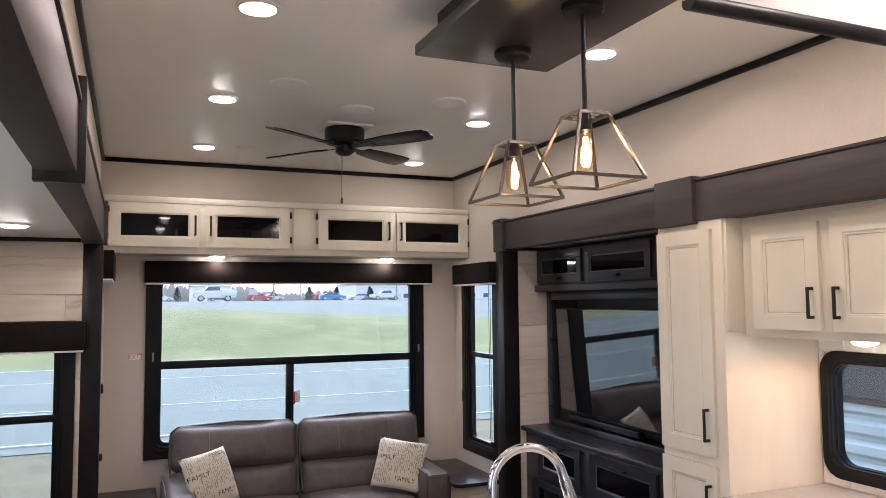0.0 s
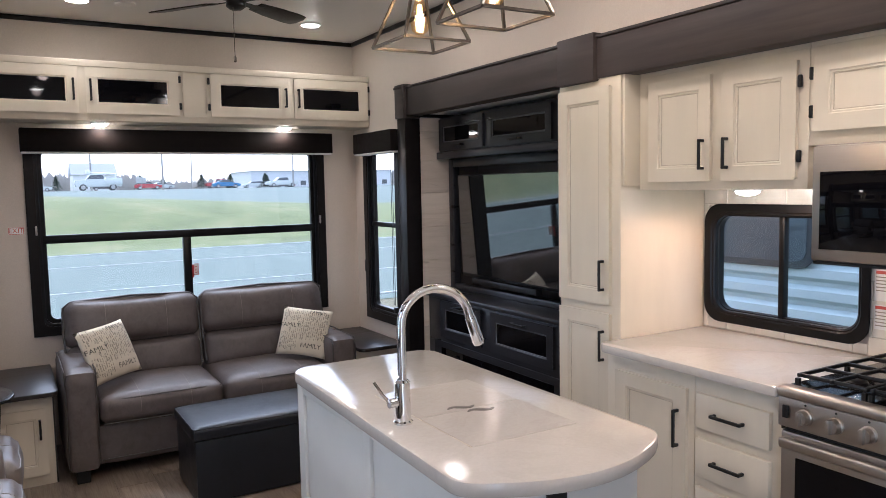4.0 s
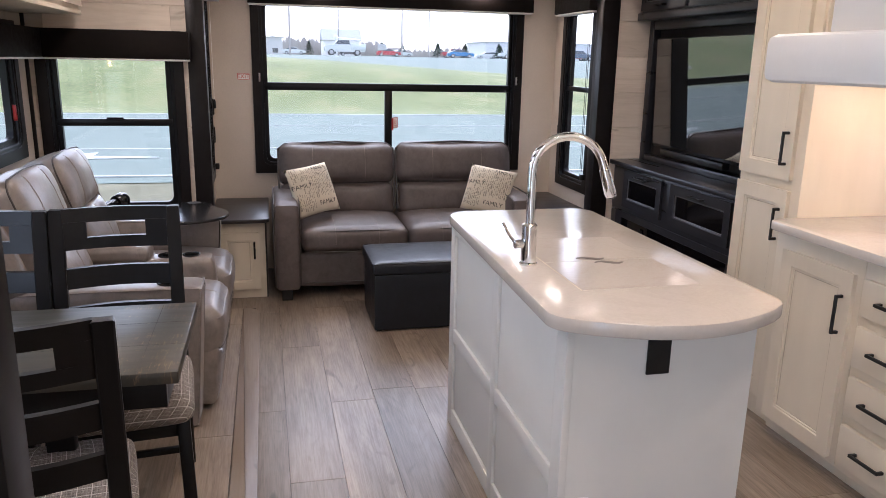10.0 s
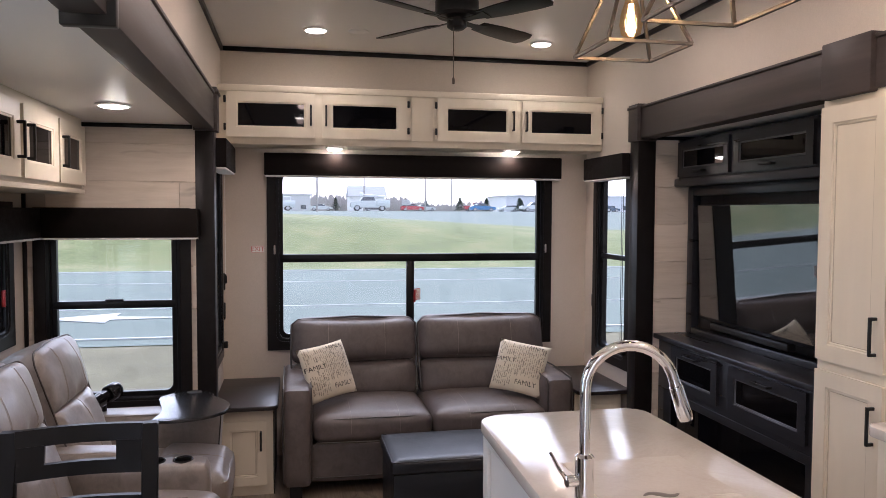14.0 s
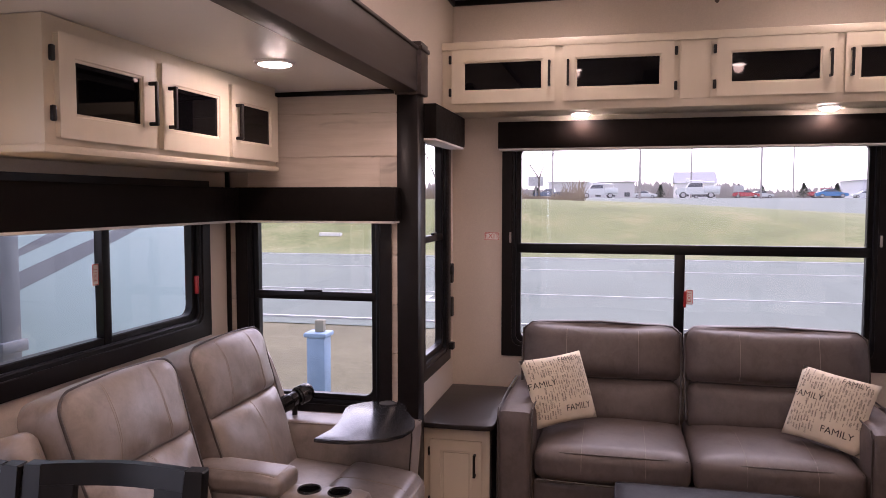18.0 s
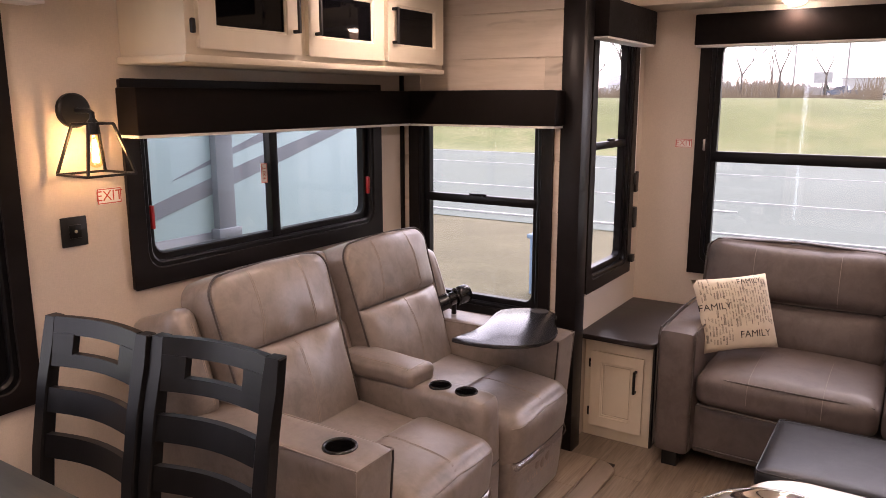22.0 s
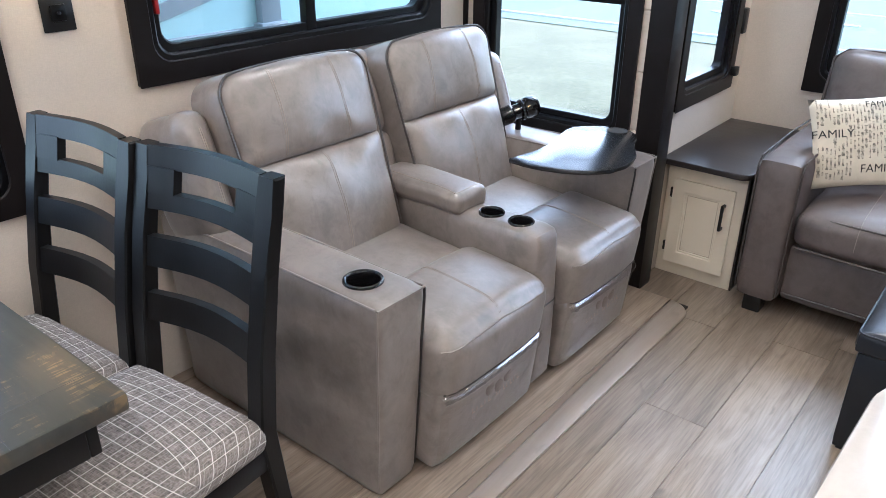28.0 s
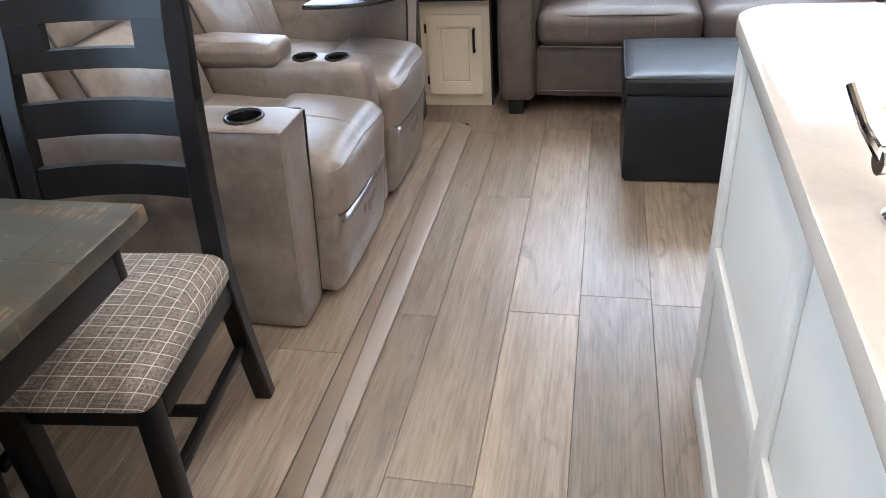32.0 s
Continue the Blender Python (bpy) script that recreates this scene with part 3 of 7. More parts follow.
wall("wall_rear", wall_mesh('y', YR, YR + 0.06, XL - 0.06, XR + 0.06, -0.05, ZC + 0.05, [R_WIN]))
wall("wall_left_rear", wall_mesh('x', XL - 0.06, XL, SY1 + 0.09, YR, -0.05, 2.25, [L_WIN]))
wall("wall_left_upper", wall_mesh('x', XL - 0.06, XL, YF, YR, 2.25, ZC + 0.05))
wall("wall_left_front", wall_mesh('x', XL - 0.06, XL, YF, SY0 - 0.08, -0.05, 2.25, [ADDED_OPENING]))
wall("wall_right_rear", wall_mesh('x', XR, XR + 0.06, KY1 + 0.09, YR, -0.05, 2.24, [RS_WIN]))
wall("wall_right_upper", wall_mesh('x', XR, XR + 0.06, YF, YR, 2.24, ZC + 0.05))
wall("wall_right_front", wall_mesh('x', XR, XR + 0.06, YF, KY0, -0.05, 2.24))
wall("wall_front", wall_mesh('y', YF - 0.06, YF, XL - 0.06, XR + 0.06, -0.05, ZC + 0.05))
wall("wall_slide_outer", wall_mesh('x', SX - 0.06, SX, SY0 - 0.06, SY1 + 0.06, -0.05, SZ + 0.06, [S_WIN, D_WIN]))
wall("wall_slide_front", wall_mesh('y', SY0 - 0.06, SY0, SX, XL - 0.05, -0.05, SZ + 0.06))
wall("wall_kitchen_outer", wall_mesh('x', KX, KX + 0.06, KY0 - 0.06, KY1 + 0.06, -0.05, KZ + 0.06, [K_WIN]))
wall("wall_kitchen_front", wall_mesh('y', KY0 - 0.06, KY0, XR, KX, -0.05, KZ + 0.06))
solid("ceiling", wall_mesh('z', ZC, ZC + 0.06, XL, XR, YF, YR), M_CEIL, "white glossy vinyl ceiling panel", "ceiling", "structure")
solid("ceiling_slide", wall_mesh('z', SZ, SZ + 0.05, SX, XL, SY0, SY1), M_CEIL, "low white ceiling of the dining slide", "ceiling", "structure")
solid("ceiling_kitchen", wall_mesh('z', KZ, KZ + 0.05, XR, KX, KY0, KY1), M_CEIL, "low white ceiling of the kitchen slide", "ceiling", "structure")
solid("floor_base", wall_mesh('z', -0.06, -0.006, SX, KX, YF, YR), M_TRIM, "dark underfloor", "floor", "structure")

# end walls of the two slides, clad in white-washed boards
end = wall("wall_slide_end", wall_mesh('y', SY1 + 0.008, SY1 + 0.06, SX, XL - 0.05, -0.05, SZ + 0.05, [S_END]), M_SHIP, "white-washed shiplap end wall of the dining slide")
tv_end = wall("wall_kitchen_end", wall_mesh('y', KY1 + 0.008, KY1 + 0.06, XR + 0.0, KX, -0.05, KZ + 0.05), M_SHIP, "white-washed shiplap end wall beside the television")


def boards(parent, y, x0, x1, rows, hole=None):
    for z0, z1 in rows:
        spans = [(x0, x1)]
        if hole and hole[2] < z1 and hole[3] > z0:
            spans = [(x0, hole[0]), (hole[1], x1)]
        for a, b in spans:
            if b - a > 0.02:
                part("board", bx(a, b, y - 0.0, y + 0.008, z0 + 0.0015, z1 - 0.0015, r=0.0012, seg=1), M_SHIP, parent)


BOARDS = [(0.0, 0.225), (0.225, 0.45), (0.45, 0.675), (0.675, 0.90), (0.90, 1.125), (1.125, 1.35), (1.35, 1.575), (1.575, 1.795), (1.795, 1.99), (1.99, 2.075)]
boards(end, SY1, SX, XL - 0.05, BOARDS, (S_END[0], S_END[1], S_END[2], S_END[3]))
boards(tv_end, KY1, XR + 0.0, KX, BOARDS)


def bar(name, label, *a, mat=None, r=0.003, cat="trim"):
    return solid(name, bx(*a, r=r), mat or M_TRIM, label, cat, "structure")


# dark strips along the ceiling
TL = "slim espresso strip where wall meets ceiling"
bar("trim_ceiling_rear", TL, XL, XR, YR - 0.018, YR, ZC - 0.03, ZC - 0.001)
bar("trim_ceiling_left", TL, XL, XL + 0.018, YF, YR - 0.018, ZC - 0.03, ZC - 0.001)
bar("trim_ceiling_right", TL, XR - 0.018, XR, YF, YR - 0.018, ZC - 0.03, ZC - 0.001)
bar("trim_slide_ceiling", TL, SX, XL - 0.06, SY1 - 0.016, SY1, SZ - 0.022, SZ - 0.001)
bar("trim_slide_corner", "dark strip in the corner of the slide", SX, SX + 0.018, SY1 - 0.035, SY1 - 0.017, 0.3, SZ - 0.023)
bar("trim_kitchen_ceiling", TL, XR + 0.01, KX, KY1 - 0.016, KY1, KZ - 0.022, KZ - 0.001)
bar("trim_slide_outer", TL, SX, SX + 0.016, SY0, 2.96, SZ - 0.022, SZ - 0.001)

# beams over the slide openings, with posts, end caps and joint covers
STRAP = 2.2
beam_l = thing("beam_left", "espresso wood beam over the slide opening with black strap", "beam", (XL, SY0, 2.09), kind="structure")
part("beam", bx(-0.195, -0.098, SY0 - 0.08, 4.62, 2.078, 2.262, r=0.004), M_BEAM, beam_l)
part("ledge", bx(-0.198, -0.090, SY0 - 0.08, 4.60, 2.262, 2.276, r=0.003), M_BEAM, beam_l)
part("strap", bx(-0.199, -0.078, STRAP - 0.016, STRAP + 0.016, 2.052, 2.330, r=0.004), M_BLACK, beam_l, "slim black strap")
part("end_cap", bx(-0.203, -0.080, 4.515, 4.640, 2.068, 2.300, r=0.005), M_BEAM, beam_l)
part("end_cap_ledge", bx(-0.206, -0.072, 4.508, 4.648, 2.262, 2.280, r=0.004), M_BEAM, beam_l)
beam_r = thing("beam_right", "espresso wood beam over the kitchen slide with joint cover", "beam", (XR, KY0, 2.09), kind="structure")
part("beam", bx(2.335, 2.435, KY0 - 0.06, 4.60, 2.085, 2.262, r=0.004), M_BEAM, beam_r)
part("ledge", bx(2.326, 2.436, KY0 - 0.06, 4.585, 2.262, 2.276, r=0.003), M_BEAM, beam_r)
part("joint_cover", bx(2.312, 2.437, 2.690, 2.945, 2.075, 2.288, r=0.006), M_BEAM, beam_r)
part("end_cap", bx(2.312, 2.440, 4.515, 4.640, 2.070, 2.290, r=0.005), M_BEAM, beam_r)
part("end_cap_ledge", bx(2.306, 2.442, 4.508, 4.648, 2.262, 2.278, r=0.004), M_BEAM, beam_r)
post = "espresso post at the edge of the slide opening"
bar("post_left_rear", post, -0.200, -0.098, 4.522, 4.628, 0.0, 2.068, cat="post")
bar("post_right_rear", post, 2.325, 2.438, 4.522, 4.632, 0.0, 2.070, cat="post")
bar("post_left_front", post, -0.215, -0.098, SY0 - 0.09, SY0, 0.0, 2.078, cat="post")

# ---- windows ----
def window(name, axis, w, hole, sign, label, mullions=(), bars=(), radius=0.05, frame_w=0.055, depth=0.018, inner=0.045, half=0.017):
    """A black framed window in a wall. sign: the way from the wall's face into the room. bars: heights of rails; mullions: (u, v0, v1)."""
    u0, u1, v0, v1 = hole
    th = thing(name, label, "window", place(axis, (u0 + u1) / 2, v0, w), kind="structure")
    out = (u0 - frame_w, u1 + frame_w, v0 - frame_w, v1 + frame_w)
    wood = name != "window_kitchen"
    part("window_frame", ring_mesh(axis, out, hole, w, w + sign * depth, 0.004 if wood else radius, radius, bevel=0.003 if wood else 0.005), M_TRIM if wood else M_BLKPL, th)
    ins = 0.020 if wood else 0.013
    part("inner_frame", ring_mesh(axis, (u0 - 0.001, u1 + 0.001, v0 - 0.001, v1 + 0.001), (u0 + ins, u1 - ins, v0 + ins, v1 - ins), w - sign * 0.018, w + sign * (depth - 0.006), radius, radius * 0.85, bevel=0.006), M_BLKPL, th, "rounded black plastic inner frame")
    # the sash stands back in the opening
    back = w - sign * 0.02
    part("sash", ring_mesh(axis, (u0 - 0.004, u1 + 0.004, v0 - 0.004, v1 + 0.004), (u0 + inner, u1 - inner, v0 + inner, v1 - inner), back - sign * 0.025, back + sign * 0.012, radius, radius * 0.75, bevel=0.004), M_BLKPL, th)
    a = sorted((back - sign * 0.022, back + sign * 0.014))
    for v in bars:
        p0, p1 = place(axis, u0 + inner * 0.5, v - half, a[0]), place(axis, u1 - inner * 0.5, v + half, a[1])
        part("rail", bx(p0.x, p1.x, p0.y, p1.y, p0.z, p1.z, r=0.004), M_BLKPL, th)
    for u, m0, m1 in mullions:
        p0, p1 = place(axis, u - half, m0, a[0] + 0.001), place(axis, u + half, m1, a[1] + 0.001)
        part("mullion", bx(p0.x, p1.x, p0.y, p1.y, p0.z, p1.z, r=0.004), M_BLKPL, th)
    b = sorted((back - sign * 0.008, back - sign * 0.004))
    p0, p1 = place(axis, u0, v0, b[0]), place(axis, u1, v1, b[1])
    pane = part("pane", bx(p0.x, p1.x, p0.y, p1.y, p0.z, p1.z), M_GLASS, th, "clear glass")
    pane.visible_shadow = False
    return th


BLK = "black framed window with clear glass"
rear_win = window("window_rear", 'y', YR, R_WIN, -1, "wide black framed rear window, fixed pane over two sliders", [(1.106, 0.80, 1.312)], [1.330], half=0.027)
left_win = window("window_side_left", 'x', XL, L_WIN, 1, BLK, (), [1.40])
right_win = window("window_side_right", 'x', XR, RS_WIN, -1, BLK, (), [1.35])
end_win = window("window_slide_end", 'y', SY1, S_END, -1, "black framed single-hung window in the slide", (), [1.152], half=0.020)
slide_win = window("window_slide", 'x', SX, S_WIN, 1, "wide black framed sliding window behind the recliners", [(3.640, 1.06, 1.62)], (), 0.06, 0.06, half=0.022)
dine_win = window("window_dining", 'x', SX, D_WIN, 1, "tall black framed dining window", (), [1.40])
window("window_kitchen", 'x', KX, K_WIN, -1, "rounded black framed sliding kitchen window", [(2.15, 1.01, 1.47)], (), 0.085, 0.034, 0.022, 0.018, 0.013)


def valance(win, x0, x1, y0, y1, z0, z1):
    """A fabric box over a window, with the hem of its roller shade."""
    v = part("valance", bx(x0, x1, y0, y1, z0, z1, r=0.006), M_VALANCE, win, "black fabric valance")
    part("shade_edge", bx(x0 + 0.006, x1 - 0.006, y0 + 0.006, y1 - 0.006, z0 - 0.010, z0 + 0.002, r=0.002), M_SHADE, v, "white hem of the roller shade")


valance(rear_win, 0.13, 2.16, YR - 0.105, YR, 1.88, 2.025)
valance(left_win, XL, XL + 0.10, 4.66, 5.32, 1.885, 2.045)
valance(right_win, XR - 0.10, XR, 4.66, 5.28, 1.865, 2.01)
valance(end_win, SX + 0.105, -0.175, SY1 - 0.10, SY1, 1.505, 1.655)
valance(slide_win, SX, SX + 0.105, 2.955, SY1 - 0.018, 1.505, 1.655)
valance(dine_win, SX, SX + 0.105, 1.15, 2.705, 1.885, 2.04)


def cord(win, pts, mat, label, r=0.0018):
    bm = bmesh.new()
    tube(bm, pts, r, 6)
    part("shade_cord", bm, mat, win, label)


cord(right_win, [(XR - 0.025, 4.815, 1.87), (XR - 0.025, 4.813, 0.79)], M_BLACK, "thin dark shade cord")
cord(right_win, [(XR - 0.025, 4.792, 1.87), (XR - 0.025, 4.790, 0.79)], M_BLACK, "thin dark shade cord")
cord(left_win, [(XL + 0.035, 5.285, 1.89), (XL + 0.035, 5.290, 1.24)], M_PLWHITE, "pale shade cord")
bm = bmesh.new()
lathe(bm, (XL + 0.035, 5.290, 1.19), [(0.003, 0.055), (0.009, 0.04), (0.010, 0.0), (0.004, -0.006)], 12)
part("cord_pull", bm, M_BLACK, left_win, "black cord pull")


def latch(win, x0, x1, y0, y1, z0, z1, mat, label):
    part("latch", bx(x0, x1, y0, y1, z0, z1, r=0.004), mat, win, label)


latch(slide_win, SX - 0.012, SX + 0.008, 3.050, 3.064, 1.185, 1.265, M_RED, "red egress latch")
latch(slide_win, SX - 0.012, SX + 0.008, 4.222, 4.236, 1.185, 1.265, M_RED, "red egress latch")
latch(rear_win, 1.128, 1.142, YR - 0.004, YR + 0.006, 1.02, 1.11, M_RED, "red egress latch")
latch(rear_win, 0.185, 0.197, YR - 0.030, YR - 0.018, 1.36, 1.42, M_STEEL, "small steel clip")
latch(rear_win, 2.068, 2.080, YR - 0.030, YR - 0.018, 1.36, 1.42, M_STEEL, "small steel clip")
latch(left_win, XL + 0.018, XL + 0.045, 5.285, 5.325, 0.77, 0.81, M_BLACK, "black shade clip")
latch(right_win, XR - 0.045, XR - 0.018, 4.74, 4.78, 0.74, 0.78, M_BLACK, "black shade clip")
latch(end_win, -0.65, -0.56, SY1 - 0.006, SY1 + 0.008, 1.170, 1.182, M_BLKPL, "sash lock")
latch(left_win, XL - 0.012, XL + 0.006, 4.99, 5.06, 1.418, 1.430, M_BLKPL, "sash lock")

# ---- cabinets ----
def pull(parent, axis, w, u, v, sign, length=0.13, upright=True, stand=0.032, mat=None):
    """A square black bar pull on two feet."""
    bm = bmesh.new()
    h = length / 2
    spans = [((-0.006, 0.006), (-h, h), (stand - 0.010, stand)), ((-0.006, 0.006), (-h, -h + 0.012), (0, stand - 0.004)), ((-0.006, 0.006), (h - 0.012, h), (0, stand - 0.004))]
    for s, l, d in spans:
        du, dv = (s, l) if upright else (l, s)
        p = place(axis, u + du[0], v + dv[0], w + sign * d[0])
        q = place(axis, u + du[1], v + dv[1], w + sign * d[1])
        box(bm, *sorted((p.x, q.x)), *sorted((p.y, q.y)), *sorted((p.z, q.z)), r=0.002, seg=1)
    return part("handle", bm, mat or M_BLACK, parent, "matte black bar handle")


def hinge(parent, axis, w, u, v, sign):
    p, q = place(axis, u - 0.008, v - 0.022, w), place(axis, u + 0.008, v + 0.022, w + sign * 0.014)
    bm = bx(*sorted((p.x, q.x)), *sorted((p.y, q.y)), *sorted((p.z, q.z)), r=0.005)
    part("hinge", bm, M_BLACK, parent)


# paler than the cabinet: the bead's highlight is put into its colour
M_BEADHI = plain("highlit_charcoal_bead", (0.085, 0.085, 0.09), 0.32, vary=0.1)


def panel_door(parent, axis, w, u0, u1, v0, v1, sign, mat, kind="panel", handle=None, hinges=(), stile=0.055, pane=None, name="door", hlen=0.13, upright=True):
    """A framed door: kind panel (recessed field) or glass (dark pane)."""
    d = part(name, ring_mesh(axis, (u0, u1, v0, v1), (u0 + stile, u1 - stile, v0 + stile, v1 - stile), w, w + sign * 0.02, 0.002, 0.001, 1, 0.003), mat, parent)
    a = (u0 + stile - 0.002, u1 - stile + 0.002, v0 + stile - 0.002, v1 - stile + 0.002)

    def field(inset, w0, w1, m, nm, r=0.0):
        p, q = place(axis, a[0] + inset, a[2] + inset, w + sign * w0), place(axis, a[1] - inset, a[3] - inset, w + sign * w1)
        part(nm, bx(*sorted((p.x, q.x)), *sorted((p.y, q.y)), *sorted((p.z, q.z)), r=r, seg=1), m, d)

    if kind == "glass":
        field(0.0, 0.004, 0.009, M_DGLASS if pane is None else pane, "pane")
        o = (a[0] - 0.001, a[1] + 0.001, a[2] - 0.001, a[3] + 0.001)
        part("bead", ring_mesh(axis, o, (a[0] + 0.009, a[1] - 0.009, a[2] + 0.009, a[3] - 0.009), w + sign * 0.010, w + sign * 0.015, 0.001, 0.001, 1, 0.002), M_BEADHI if mat is M_TVCAB else mat, d)
    else:
        field(0.0, 0.002, 0.009, mat, "field")
        part("bead", ring_mesh(axis, (a[0], a[1], a[2], a[3]), (a[0] + 0.011, a[1] - 0.011, a[2] + 0.011, a[3] - 0.011), w + sign * 0.009, w + sign * 0.0145, 0.001, 0.001, 1, 0.003), mat, d)
        part("glaze_line", ring_mesh(axis, (a[0] + 0.011, a[1] - 0.011, a[2] + 0.011, a[3] - 0.011), (a[0] + 0.0145, a[1] - 0.0145, a[2] + 0.0145, a[3] - 0.0145), w + sign * 0.009, w + sign * 0.0102, 0.001, 0.001, 1, 0.0), M_GLAZE, d)
    if handle:
        pull(d, axis, w + sign * 0.02, *handle, sign, hlen, upright)
    for u, v in hinges:
        hinge(d, axis, w + sign * 0.006, u, v, sign)
    return d


# overhead cabinet across the rear wall
oc = thing("overhead_cabinet", "cream overhead cabinet with four dark glass doors and black pulls", "cabinet", (1.12, 5.2, 2.06))
OY = 5.195
part("body", bx(XL + 0.002, XR - 0.002, OY, YR - 0.001, 2.062, 2.385, r=0.003), M_CREAM, oc)
part("crown", bx(XL + 0.002, XR - 0.002, OY - 0.018, OY + 0.002, 2.385, 2.425, r=0.005), M_CREAM, oc)
part("top_board", bx(XL + 0.002, XR - 0.002, OY + 0.002, YR - 0.001, 2.385, 2.40), M_CREAM, oc)
part("centre_stile", bx(1.065, 1.210, OY - 0.006, OY + 0.001, 2.10, 2.385, r=0.002), M_CREAM, oc)
for u0, u1, hx, side in ((-0.085, 0.449, 0.425, -1), (0.497, 1.034, 0.520, 1), (1.240, 1.768, 1.745, -1), (1.812, 2.365, 1.836, 1)):
    hu = (u0 - 0.012) if side < 0 else (u1 + 0.012)
    panel_door(oc, 'y', OY, u0, u1, 2.108, 2.380, -1, M_CREAM, "glass", (hx, 2.245), [(hu, 2.165), (hu, 2.335)], 0.060)

# overhead cabinet in the recliner slide
sc = thing("overhead_cabinet", "cream overhead cabinet with three dark glass doors above the recliners", "cabinet", (SX, 3.7, 1.73))
part("body", bx(SX, -0.712, 2.985, 4.375, 1.745, SZ - 0.001, r=0.004), M_CREAM, sc)
part("bottom_lip", bx(SX, -0.702, 2.972, 4.380, 1.725, 1.747, r=0.004), M_CREAM, sc)
for u0, u1, hu, hi in ((3.024, 3.452, 3.420, 3.004), (3.495, 3.922, 3.527, None), (3.952, 4.352, 3.982, None)):
    panel_door(sc, 'x', -0.712, u0, u1, 1.768, 2.048, 1, M_CREAM, "glass", (hu, 1.905), [(hi, 1.83), (hi, 1.99)] if hi else (), 0.062, hlen=0.14)

# ---- kitchen run ----
base = thing("base_cabinet", "cream base cabinet with one door and black pull", "cabinet", (2.5, 2.3, 0))
part("body", bx(2.262, KX - 0.002, 2.065, 2.545, 0.075, 0.892, r=0.002), M_CREAM, base)
part("toe_kick", bx(2.325, KX - 0.002, 2.065, 2.545, 0.0, 0.075), M_CREAM, base)
panel_door(base, 'x', 2.262, 2.095, 2.475, 0.10, 0.82, -1, M_CREAM, "panel", (2.13, 0.66), (), 0.06, hlen=0.15)
drw = thing("drawer_cabinet", "cream base cabinet with four drawers and black pulls", "cabinet", (2.5, 1.88, 0))
part("body", bx(2.262, KX - 0.002, 1.668, 2.063, 0.075, 0.892, r=0.002), M_CREAM, drw)
part("toe_kick", bx(2.325, KX - 0.002, 1.668, 2.063, 0.0, 0.075), M_CREAM, drw)
for z0, z1 in ((0.685, 0.820), (0.495, 0.645), (0.305, 0.455), (0.110, 0.265)):
    d = part("drawer", bx(2.241, 2.262, 1.725, 2.045, z0, z1, r=0.004), M_CREAM, drw)
    pull(d, 'x', 2.241, 1.89, (z0 + z1) / 2, -1, 0.135, False)
solid("kitchen_counter", (lambda bm: (slab(bm, round_rect(2.200, KX - 0.001, 1.672, 2.548, (0.01, 0.05, 0.01, 0.01)), 0.893, 0.930, 0.006), bm)[1])(bmesh.new()), M_QUARTZ, "white marbled kitchen counter beside the range", "counter")
base2 = thing("base_cabinet", "cream base cabinet at the end of the kitchen", "cabinet", (2.5, 0.6, 0))
part("body", bx(2.262, KX - 0.002, KY0 + 0.002, 0.898, 0.0, 0.892, r=0.002), M_CREAM, base2)
part("worktop", bx(2.20, KX - 0.002, KY0 + 0.002, 0.898, 0.893, 0.93, r=0.005), M_QUARTZ, base2)

pan = thing("pantry_cabinet", "tall cream pantry cabinet with two panelled doors", "cabinet", (2.5, 2.75, 0))
part("body", bx(2.345, KX - 0.002, 2.552, 2.962, 0.0, KZ - 0.002, r=0.002), M_CREAM, pan)
panel_door(pan, 'x', 2.345, 2.608, 2.948, 1.075, 2.045, -1, M_CREAM, "panel", (2.640, 1.205), (), 0.062, hlen=0.14)
panel_door(pan, 'x', 2.345, 2.608, 2.948, 0.10, 1.03, -1, M_CREAM, "panel", (2.640, 0.885), (), 0.062, hlen=0.14)
part("side_panel", bx(2.355, 2.560, 2.536, 2.551, 1.605, KZ - 0.003, r=0.002), M_CREAM, pan, "cream filler panel beside the wall cabinets")

uc = thing("wall_cabinet", "cream two-door wall cabinet with black pulls", "cabinet", (2.6, 2.1, 1.6))
part("body", bx(2.442, KX - 0.002, 1.735, 2.534, 1.585, 2.070, r=0.002), M_CREAM, uc)
part("filler", bx(2.446, KX - 0.002, 1.735, 2.534, 2.071, KZ - 0.001), M_CREAM, uc)
panel_door(uc, 'x', 2.442, 2.145, 2.465, 1.622, 2.035, -1, M_CREAM, "panel", (2.172, 1.725), (), 0.055, hlen=0.12)
panel_door(uc, 'x', 2.442, 1.775, 2.085, 1.622, 2.035, -1, M_CREAM, "panel", (2.058, 1.725), [(1.762, 1.70), (1.762, 1.96)], 0.055, hlen=0.12)
mc = thing("wall_cabinet", "cream wall cabinet above the microwave", "cabinet", (2.6, 1.3, 1.75))
part("body", bx(2.442, KX - 0.002, 0.900, 1.733, 1.735, 2.070, r=0.002), M_CREAM, mc)
part("filler", bx(2.446, KX - 0.002, 0.900, 1.733, 2.071, KZ - 0.001), M_CREAM, mc)
panel_door(mc, 'x', 2.442, 1.33, 1.705, 1.785, 2.035, -1, M_CREAM, "panel", (1.36, 1.86), [(1.718, 1.85), (1.718, 1.98)], 0.055)
panel_door(mc, 'x', 2.442, 0.935, 1.30, 1.785, 2.035, -1, M_CREAM, "panel", (1.27, 1.86), (), 0.055)
oc2 = thing("wall_cabinet", "cream wall cabinet at the end of the kitchen", "cabinet", (2.6, 0.6, 1.6))
